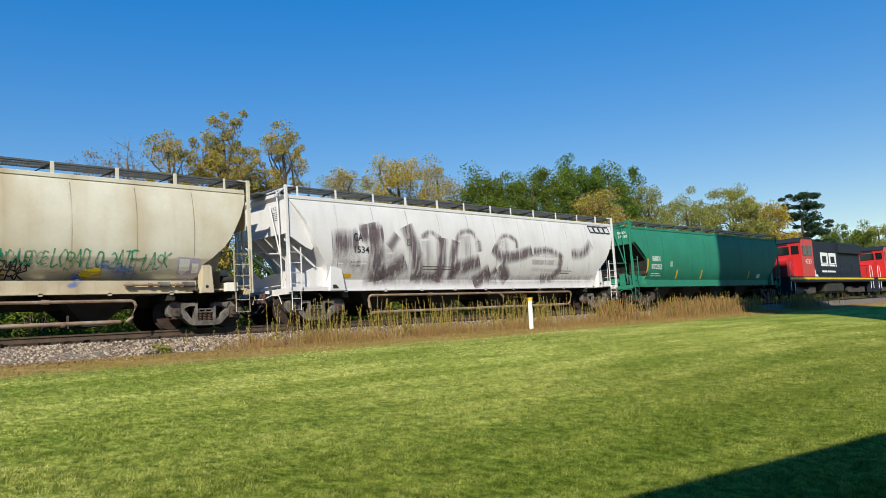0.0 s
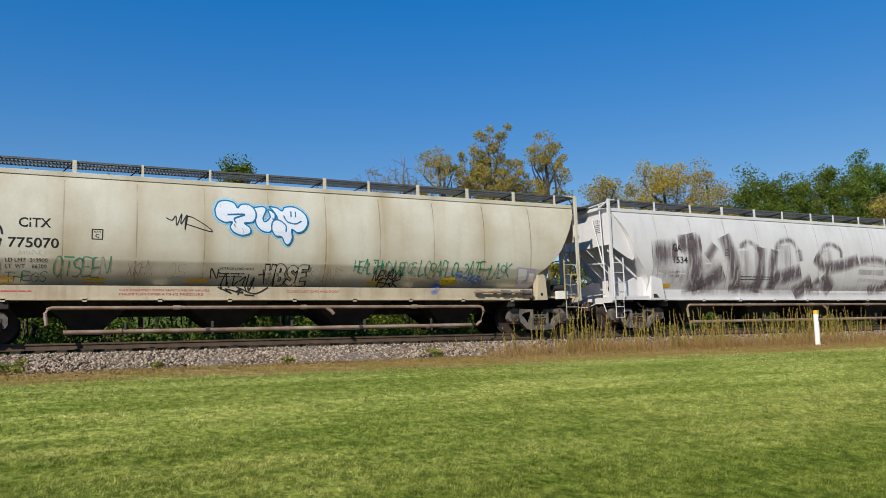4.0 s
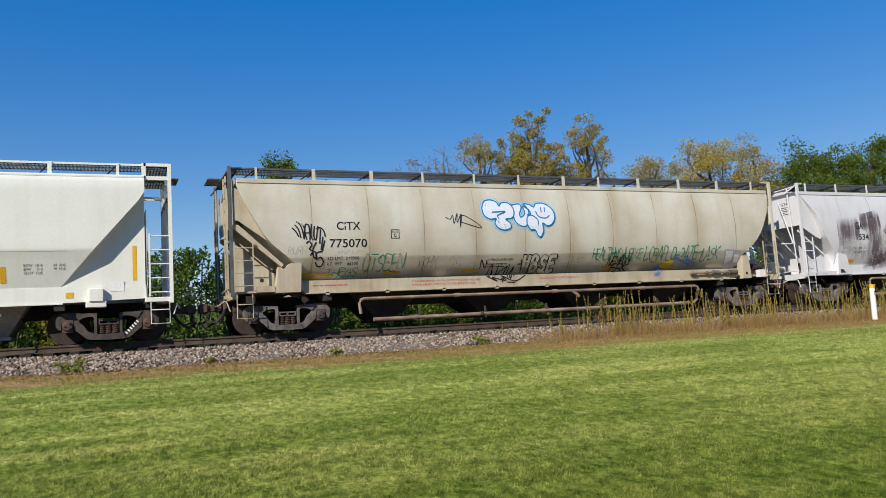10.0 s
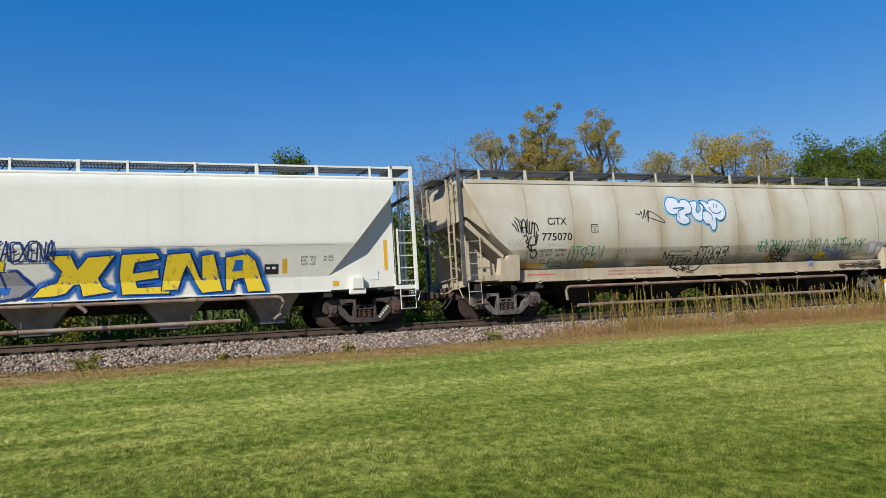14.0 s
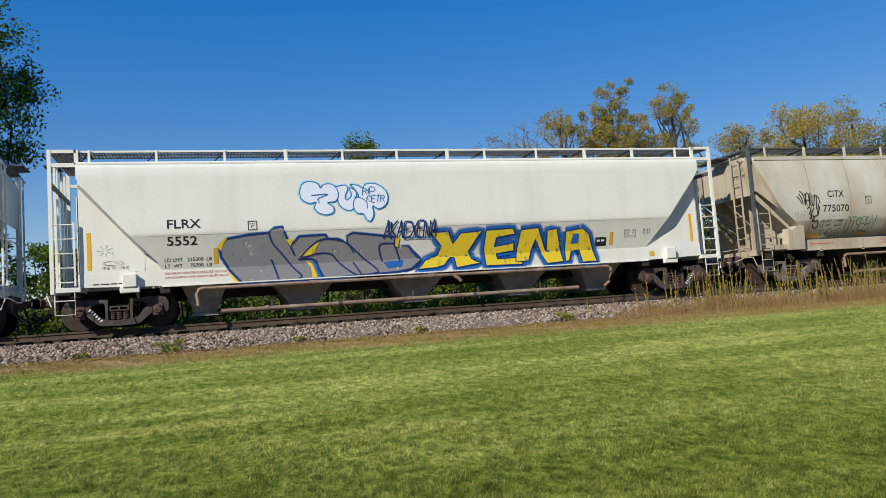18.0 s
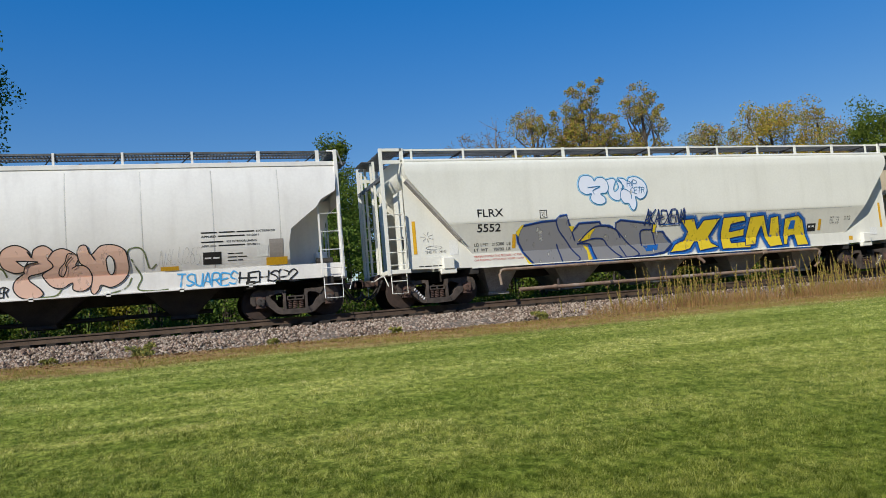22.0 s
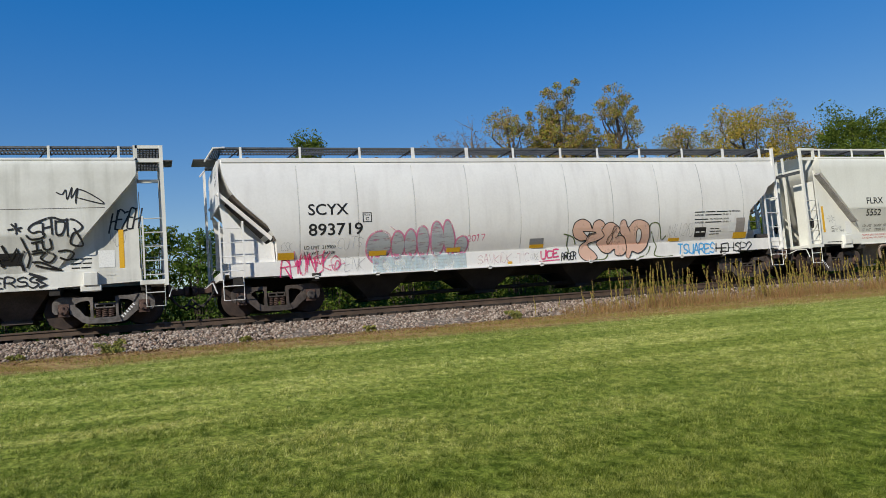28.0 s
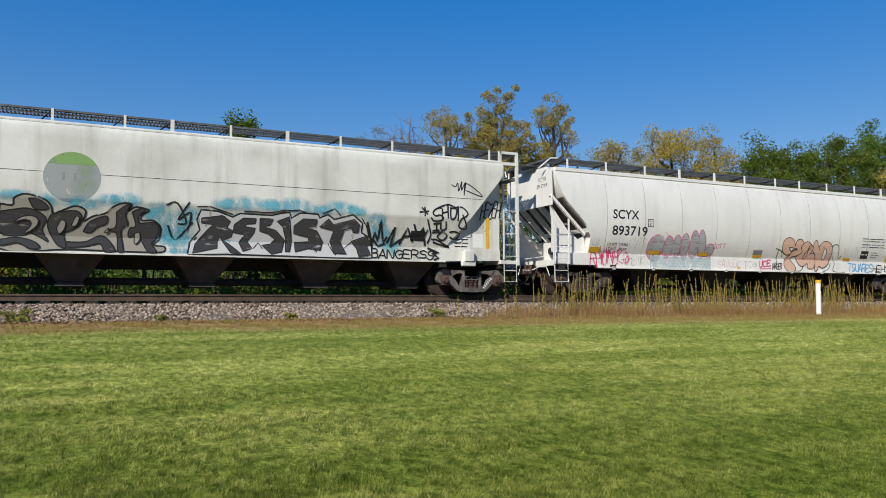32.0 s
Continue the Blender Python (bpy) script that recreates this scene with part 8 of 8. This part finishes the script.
def aim(az, el, y):
    """Ground place and height of a treetop seen under these angles at the distance y."""
    a = radians(az)
    return y * math.tan(a), y, EYE[2] + y / math.cos(a) * math.tan(radians(el))


def tree_at(az, el, y, radius, mat, label, seed, **kw):
    x, y, top = aim(az, el, y)
    return tree(x, y, top, radius, mat, label, seed, **kw)


tree_at(21.5, 13.6, 46, 1.5, L_BARE, "nearly bare thin autumn tree", 1, clumps=54, per=22, leaf=0.11, low=0.4, spread=0.5, bark=M_TWIG)
tree_at(23.9, 14.2, 47, 1.6, L_BARE, "bare grey tree with few leaves", 2, clumps=54, per=6, leaf=0.10, low=0.4, spread=0.5, bark=M_TWIG)
tree_at(22.7, 12.9, 47, 1.4, L_BARE, "nearly bare thin autumn tree", 3, clumps=54, per=18, leaf=0.11, low=0.4, spread=0.5, bark=M_TWIG)
tree_at(26.6, 15.3, 44, 2.0, L_MIX, "slim yellow autumn tree behind the track", 4, clumps=56, per=46, leaf=0.14, low=0.35, spread=0.36)
tree_at(30.4, 16.4, 44, 2.5, L_MIX, "tall yellow and brown autumn tree", 5, clumps=112, per=58, leaf=0.15, low=0.3, spread=0.36)
tree_at(34.6, 16.0, 44, 1.9, L_MIX, "tall autumn tree with open limbs", 6, clumps=62, per=50, leaf=0.15, low=0.3, spread=0.36)
tree_at(32.6, 12.8, 45, 2.2, L_GOLD, "golden autumn tree behind the track", 7, clumps=50, per=55, leaf=0.15, low=0.3, spread=0.42)
tree_at(38.9, 12.7, 44, 2.3, L_MIX, "low rounded autumn tree behind the track", 8, clumps=60, per=60, leaf=0.16, low=0.25)
tree_at(42.9, 13.1, 44, 3.5, L_GOLD, "broad golden autumn tree behind the track", 9, clumps=95, per=62, leaf=0.17, low=0.25)
tree_at(45.9, 12.2, 44, 2.3, L_MIX, "rounded autumn tree behind the track", 10, clumps=60, per=60, leaf=0.17, low=0.25)
tree_at(49.5, 11.4, 42, 3.6, L_GREEN, "dense green leafy tree behind the track", 11, clumps=110, per=75, leaf=0.19, low=0.2)
tree_at(53.0, 11.5, 42, 3.8, L_GREEN, "dense green leafy tree behind the track", 12, clumps=110, per=75, leaf=0.19, low=0.2)
tree_at(55.9, 11.7, 41, 3.9, L_DEEP, "tall dark green leafy tree", 13, clumps=110, per=75, leaf=0.20, low=0.2)
tree_at(58.4, 11.5, 41, 3.6, L_DEEP, "tall dark green leafy tree", 14, clumps=110, per=75, leaf=0.20, low=0.2)
tree_at(57.6, 9.4, 37, 3.0, L_MIX, "low brownish tree behind the track", 15, clumps=70, per=60, leaf=0.18, low=0.2)
tree_at(61.0, 9.2, 38, 3.4, L_PALEGREEN, "pale yellow-green willow behind the track", 16, clumps=90, per=60, leaf=0.18, low=0.2)
tree_at(63.6, 8.6, 38, 3.6, L_PALEGREEN, "pale yellow-green willow behind the track", 17, clumps=90, per=60, leaf=0.20, low=0.2)
tree_at(66.6, 8.8, 36, 4.6, L_PALEGREEN, "broad pale yellow-green tree", 18, clumps=120, per=66, leaf=0.22, low=0.2)
tree_at(68.6, 7.6, 35, 3.6, L_GOLD, "golden roadside tree far off", 19, clumps=90, per=60, leaf=0.22, low=0.2)
tree_at(70.9, 7.7, 34, 3.6, L_PINE, "dark old pine with flat tiers", 20, clumps=60, per=110, leaf=0.24, low=0.35, spread=0.6, shape=0.6)
tree_at(73.3, 5.3, 34, 5.0, L_GREEN, "green roadside tree far off", 21, clumps=100, per=66, leaf=0.24, low=0.15)
tree_at(75.3, 5.1, 36, 5.0, L_PALEGREEN, "pale green tree far off", 22, clumps=90, per=60, leaf=0.26, low=0.15)
tree_at(77.0, 5.0, 34, 6.0, L_GREEN, "green roadside tree far off", 23, clumps=100, per=60, leaf=0.26, low=0.15)
tree_at(11.8, 14.2, 36, 1.0, L_GREEN, "slender green tree behind the track", 24, clumps=48, per=70, leaf=0.13, low=0.3, spread=0.4)
tree_at(14.6, 11.2, 35, 1.7, L_GREEN, "leafy green young tree behind the track", 31, clumps=60, per=60, leaf=0.15, low=0.12, spread=0.5)
tree_at(11.5, 10.2, 34, 1.5, L_DEEP, "dense green young tree behind the track", 32, clumps=50, per=60, leaf=0.15, low=0.10, spread=0.5)
tree_at(18.2, 9.8, 35, 2.0, L_GREEN, "leafy green young tree behind the track", 33, clumps=60, per=60, leaf=0.16, low=0.12, spread=0.5)
tree_at(22.0, 9.2, 36, 2.1, L_DEEP, "dense green young tree behind the track", 34, clumps=60, per=60, leaf=0.16, low=0.12, spread=0.5)
tree_at(25.0, 9.6, 36, 2.0, L_GREEN, "leafy green young tree behind the track", 35, clumps=60, per=60, leaf=0.16, low=0.12, spread=0.5)
tree_at(28.6, 9.0, 38, 2.2, L_MIX, "low turning young tree behind the track", 36, clumps=60, per=60, leaf=0.16, low=0.12, spread=0.5)
tree_at(-15.2, 24.5, 33, 3.1, L_DEEP, "big dark green tree with hanging branches", 25, clumps=130, per=80, leaf=0.17, low=0.25, spread=0.62)


def shrub_mesh(seed, mat, width=1.5, height=3.2, n=95, per=44):
    rng = np.random.default_rng(seed)
    th = rng.uniform(0, 6.283, n)
    r = rng.uniform(0.2, 1, n) ** 0.6 * width
    z = rng.uniform(0.05, 1.0, n) ** 0.8 * height
    k = 1 - 0.45 * (z / height) ** 2
    c = np.stack([np.cos(th) * r * k, np.sin(th) * r * k * 0.7, z], -1)
    return c, leaf_quads(rng, c, 0.34 * rng.uniform(0.5, 1.0, n) * (1.1 - 0.45 * z / height), per, 0.062)


def build_shrubs():
    kinds = []
    for i, mat in enumerate((L_SHRUB, L_SHRUB, L_DEEP, L_YELLOWSHRUB, L_SHRUB)):
        root = empty("shrub", pose(-200 - 6 * i, 45, ground_z(0, 45)), ("leafy green shrub behind the track", "leafy green shrub behind the track", "dark green shrub behind the track", "yellowing shrub behind the track", "tall green shrub behind the track")[i], "shrub", "shrubs behind the track")
        c, q = shrub_mesh(50 + i, mat, (1.5, 1.7, 1.5, 1.0, 1.3)[i], (3.6, 3.2, 3.9, 3.9, 4.2)[i])
        bm = bmesh.new()
        for e in c[::3]:
            tube(bm, [(e[0] * 0.1, e[1] * 0.1, -0.1), (e[0] * 0.6, e[1] * 0.6, e[2] * 0.55), tuple(e)], 0.035, 4, 0.008, False)
        part("stem", bm, M_BARK, root)
        quads("foliage", q, mat, root)
        kinds.append(root)
    rnd = random.Random(8)
    x, k = -17.0, 0
    placed = set()
    while x < 135:
        i = 3 if abs(x + 1.9) < 0.9 else rnd.choice((0, 0, 1, 1, 2, 4, 0, 1, 2, 3 if x > 12 else 0))
        m = pose(x, 28.6 + rnd.uniform(-0.8, 1.4), ground_z(x, 29), 0, 0, rnd.uniform(0, 360))
        if i not in placed:
            kinds[i].matrix_basis = m
            placed.add(i)
        else:
            copy_thing(kinds[i], m)
        x += rnd.uniform(0.9, 1.5) * (1.0 if x < 60 else 2.2)
    for i, kx in enumerate(kinds):
        if i not in placed:
            kx.matrix_basis = pose(20 + 3 * i, 31.5, ground_z(0, 31.5))


build_shrubs()


def build_undergrowth():
    """Low green plants on the far shoulder of the track, and the tall dry weeds on the near one."""
    rng = np.random.default_rng(77)
    n = 3000
    c = np.stack([rng.uniform(-20, 92, n), rng.uniform(D + 3.0, D + 5.6, n), np.zeros(n)], -1)
    c[:, 2] = -0.62 + rng.uniform(0.0, 1.0, n) ** 1.5 * 0.95
    c[1100:, 1] = rng.uniform(31.5, 34.5, n - 1100)
    c[1100:, 2] = rng.uniform(-0.6, 2.3, n - 1100)
    c[2000:, 0] = rng.uniform(60, 190, n - 2000)
    tagged(quads("undergrowth", leaf_quads(rng, c, np.where(np.arange(n) < 1100, 0.22, 0.42), 52, 0.058), L_SHRUB), "low green plants along the far side of the track", "undergrowth", kind="stuff")
    # tall weed stalks
    rng = np.random.default_rng(78)
    Q = []
    xs = np.concatenate([rng.uniform(9.6, 13.5, 26), rng.uniform(13.0, 27, 520), rng.uniform(25, 46, 330), rng.uniform(46, 62, 90)])
    for x in xs:
        dens = 0.5 + 0.5 * math.sin(x * 1.7) * math.sin(x * 0.63 + 1)
        if rng.uniform() > 0.2 + 0.75 * dens:
            continue
        y = rng.uniform(18.5, 20.3)
        h = (rng.uniform(0.25, 0.75) if rng.uniform() < 0.45 else rng.uniform(0.7, 1.2)) * (0.65 if x < 13 else 1.0) + 0.30 * dens
        lean = rng.normal(0, 0.10, 2)
        b = np.array([x, y, -0.62])
        t = b + np.array([lean[0] * h, lean[1] * h, h])
        w = 0.007
        for d in (np.array([1, 0, 0]), np.array([0, 1, 0])):
            Q.append([b - d * w, b + d * w, t + d * w * 0.4, t - d * w * 0.4])
        for k in range(int(34 * h) + 8):
            f = rng.uniform(0.22, 1.0)
            p = b + (t - b) * f
            a = rng.uniform(0, 6.283)
            L = rng.uniform(0.05, 0.13) * (1.25 - 0.8 * f)
            tip = p + np.array([math.cos(a) * L * 0.42, math.sin(a) * L * 0.42, L * rng.uniform(0.5, 1.3)])
            side = np.array([-math.sin(a), math.cos(a), 0]) * 0.013
            Q.append([p, (p + tip) / 2 + side, tip, (p + tip) / 2 - side])
    tagged(quads("tall_weeds", np.array(Q), M_WEED), "tall dry yellow-green weed stalks beside the ballast", "weeds", kind="stuff")
    # reddish brown low growth round their feet, and straw along the lawn's edge
    n = 110000
    x = np.concatenate([rng.uniform(11, 46, n // 2), rng.uniform(-10, 75, n // 2)])
    y = np.concatenate([rng.uniform(18.0, 20.2, n // 2), rng.normal(17.2, 0.9, n // 2)])
    h = np.concatenate([rng.uniform(0.10, 0.42, n // 2), rng.uniform(0.02, 0.09, n // 2)])
    patchy = np.sin(x * 2.3) * np.sin(x * 0.9 + 1.7) + 0.5 * np.sin(x * 5.1 + y * 3) + rng.normal(0, 0.35, n)
    first = np.arange(n) < n // 2
    h = np.where(first, h * np.clip(0.75 + 0.35 * patchy, 0.3, 1.2) * np.clip(1.0 - (x - 22) * 0.03, 0.5, 1.0), h)
    keep = (~first | (patchy > -0.1)) & (x > 5.5 + rng.normal(0, 2.0, n)) | (np.sin(x * 3.1) * np.sin(x * 1.3 + y * 2) > 0.15) & (rng.uniform(0, 1, n) < 0.8) & ~first
    x, y, h = x[keep], y[keep], h[keep]
    n = len(x)
    z = np.interp(y, [p[0] for p in PROFILE], [p[1] for p in PROFILE])
    a = rng.uniform(0, 6.283, n)
    d = np.stack([np.cos(a), np.sin(a), 0 * a], -1) * 0.006
    b = np.stack([x, y, z - 0.02], -1)
    t = b + np.stack([rng.normal(0, 0.35, n) * h, rng.normal(0, 0.35, n) * h, h], -1)
    tagged(quads("dry_grass", np.stack([b - d, b + d, t + d * 0.3, t - d * 0.3], 1), M_STRAW), "dry reddish and straw-coloured grass at the lawn's edge", "grass", kind="stuff")


    # tall reddish dry grass farther along the ballast
    rng = np.random.default_rng(79)
    n = 5400
    x = np.concatenate([rng.normal(k, 0.9, n // 6) for k in (31, 36.5, 39.5, 42.0, 44.0, 54)])
    y = rng.normal(19.2, 0.5, n)
    h = rng.uniform(0.35, 1.15, n) * (0.7 + 0.3 * np.sin(x * 2.1))
    b = np.stack([x, y, np.full(n, -0.62)], -1)
    t = b + np.stack([rng.normal(0, 0.22, n) * h, rng.normal(0, 0.22, n) * h, h], -1)
    a = rng.uniform(0, 6.283, n)
    d = np.stack([np.cos(a), np.sin(a), 0 * a], -1) * 0.011
    tagged(quads("tall_dry_grass", np.stack([b - d * 0.5, b + d * 0.5, t + d, t - d], 1), M_STRAW), "tall reddish dry grass beside the ballast", "grass", kind="stuff")


build_undergrowth()


def build_lawn_blades():
    """Mown blades, thickest where the lawn lies close to the eye."""
    rng = np.random.default_rng(90)
    n = 1250000
    r = 5.0 + 29.0 * rng.uniform(0, 1, n) ** 1.5
    a = np.radians(rng.uniform(-24, 84, n))
    x, y = r * np.sin(a), r * np.cos(a)
    ok = (y > 1.0) & (y < 15.5 + 0.6 * np.sin(x * 0.9) * np.sin(x * 0.37 + 1) + rng.normal(0, 0.55, n))
    x, y, r = x[ok], y[ok], r[ok]
    n = len(x)
    z = np.interp(y, [p[0] for p in PROFILE], [p[1] for p in PROFILE]) - 0.01
    cell = rng.uniform(0, 1, (2, 512, 512))

    def lumps(k, size):
        u, v = x / size + 300, 0.75 * y / size + 100
        i, j = u.astype(int) % 511, v.astype(int) % 511
        fu, fv = u % 1, v % 1
        g = cell[k]
        return (g[i, j] * (1 - fu) + g[i + 1, j] * fu) * (1 - fv) + (g[i, j + 1] * (1 - fu) + g[i + 1, j + 1] * fu) * fv

    tuft = 0.6 * lumps(0, 0.085) + 0.4 * lumps(1, 0.24)
    h = rng.uniform(0.5, 1.35, n) * np.clip(0.025 + 0.050 * (tuft - 0.42), 0.016, 0.048) * (1 + 0.010 * r)
    w = rng.uniform(0.0015, 0.0028, n) * (1 + 0.085 * r)
    p = rng.uniform(0, 6.283, n)
    d = np.stack([np.cos(p), np.sin(p), 0 * p], -1) * w[:, None]
    b = np.stack([x, y, z], -1)
    t = b + np.stack([rng.normal(0, 0.6, n) * h + 0.1 * h, rng.normal(0, 0.6, n) * h, h], -1)
    tagged(quads("lawn_blades", np.stack([b - d, b + d, t], 1), M_BLADE), "short mown green grass blades of the lawn", "grass", kind="stuff")


build_lawn_blades()


def build_verge():
    """The ragged edge between lawn and ballast: sparse olive and straw tufts, dead leaves."""
    rng = np.random.default_rng(95)
    n = 230000
    x = rng.uniform(-26, 50, n)
    y = rng.uniform(15.6, 19.3, n)
    lump = np.sin(x * 1.9 + 1.3 * np.sin(y * 2.1)) * np.sin(y * 3.7 + x * 0.8) + 0.6 * np.sin(x * 5.3 + y * 4.1) * np.sin(x * 0.71)
    ok = lump + rng.normal(0, 0.35, n) > -0.25 + 0.36 * (y - 15.7)
    x, y = x[ok], y[ok]
    n = len(x)
    z = np.interp(y, [p[0] for p in PROFILE], [p[1] for p in PROFILE])
    h = rng.uniform(0.02, 0.09, n)
    a = rng.uniform(0, 6.283, n)
    d = np.stack([np.cos(a), np.sin(a), 0 * a], -1) * 0.006
    b = np.stack([x, y, z - 0.01], -1)
    t = b + np.stack([rng.normal(0, 0.4, n) * h, rng.normal(0, 0.4, n) * h, h], -1)
    tagged(quads("verge_grass", np.stack([b - d, b + d, t], 1), M_VERGE), "sparse olive and straw grass tufts beside the ballast", "grass", kind="stuff")
    n = 26000
    x = rng.uniform(-26, 50, n)
    y = np.clip(rng.normal(18.2, 0.75, n), 16.2, 20.0)
    z = np.interp(y, [p[0] for p in PROFILE], [p[1] for p in PROFILE]) + 0.015
    c = np.stack([x, y, z], -1)
    u = rng.normal(0, 1, (n, 3)) * np.array([1, 1, 0.35])
    u /= np.linalg.norm(u, axis=1)[:, None]
    v = np.cross(u, np.array([0, 0, 1.0]) + rng.normal(0, 0.4, (n, 3)))
    v /= np.linalg.norm(v, axis=1)[:, None]
    k = rng.uniform(0.018, 0.045, n)[:, None]
    tagged(quads("dead_leaves", np.stack([c - u * k, c + v * k * 0.6, c + u * k, c - v * k * 0.6], 1), M_DEADLEAF), "scattered dead brown leaves on the verge", "leaves", kind="stuff")


build_verge()


def build_weed_tufts():
    rng = np.random.default_rng(93)
    for x, y, k, s in ((-0.75, 19.0, 26, 0.26), (2.2, 19.15, 12, 0.12), (5.2, 18.95, 12, 0.12), (-2.6, 19.2, 10, 0.12), (9.4, 19.3, 14, 0.2)):
        c = np.stack([rng.normal(0, s * 0.6, k), rng.normal(0, s * 0.5, k), rng.uniform(0.02, s, k)], -1)
        root = quads("weed_tuft", leaf_quads(rng, c, np.full(k, s * 0.22), 26, 0.035), L_PALEGREEN)
        root.matrix_basis = pose(x, y, -0.56)
        tagged(root, "small grey-green weed tuft at the ballast edge", "weed", "weed tufts at the ballast")


build_weed_tufts()


# ---- the white marker post, the buildings behind the eye and an added wall ----
def build_post():
    x, y = 22.6, 17.6
    root = empty("marker_post", pose(x, y, -0.50, 0, 1.5, 0), "leaning white marker post with a yellow top band", "post")
    bm = bmesh.new()
    tube(bm, [(0, 0, -0.3), (0, 0, 1.02)], 0.082, 20)
    part("shaft", bm, M_POST, root, "white painted shaft", True)
    bm = bmesh.new()
    tube(bm, [(0, 0, 0.93), (0, 0, 1.045)], 0.088, 20)
    part("cap_band", bm, M_YELLOW, root, "dull yellow cap band", True)
    bm = bmesh.new()
    for z in (0.70, 0.78):
        bx(bm, -0.012, 0.012, -0.088, -0.080, z, z + 0.05)
    part("mark", bm, M_INK, root, "small dark mark")


build_post()


def build_behind():
    z = ground_z(0, -8) - 0.3
    bm = bmesh.new()
    bx(bm, -24, 20, -10, 0, z, 3.9)
    low = finish("building_low", bm, M_BRICK)
    low.matrix_basis = pose(-1.4, -1.85, 0, 0, 0, -10.4)
    tagged(low, "long low masonry building behind the lawn", "building", kind="structure")
    bm = bmesh.new()
    bx(bm, 30.6, 36.6, 0.5, 5.6, z, 21.6)
    # unseen floating block, added to shape the shade on lawn and green car
    bx(bm, 26.2, 30.6, 0.5, 5.6, 11.0, 21.6)
    tagged(finish("building_tall", bm, M_BRICK), "tall plain masonry building beside the lawn", "building", kind="structure")
    # unseen wall, added to hold back low sky light from behind
    bm = bmesh.new()
    bx(bm, -140, 60, -70, -50, z, 15.0)
    tagged(finish("far_sky_block", bm, M_BRICK), "unseen added wall that blocks low sky light behind the eye", "building", kind="structure")


build_behind()


# ---- what moves ----
def travel(t):
    """Metres that the train has gone after t seconds."""
    return 1.57166894e-07 * t**5 - 1.16548114e-05 * t**4 + 1.47554302e-04 * t**3 + 4.90990184e-02 * t**2 + 4.18195974e-01 * t - 0.0166


def motions():
    for car, xc in TRAIN:
        walk(car, [(k / 2, pose(xc + travel(k / 2), D, 0)) for k in range(65)])
    for w, x, z in WHEELS:
        walk(w, [(k / 5, pose(x, 0, z, 0, math.degrees(travel(k / 5) / 0.457), 0)) for k in range(161)])


motions()
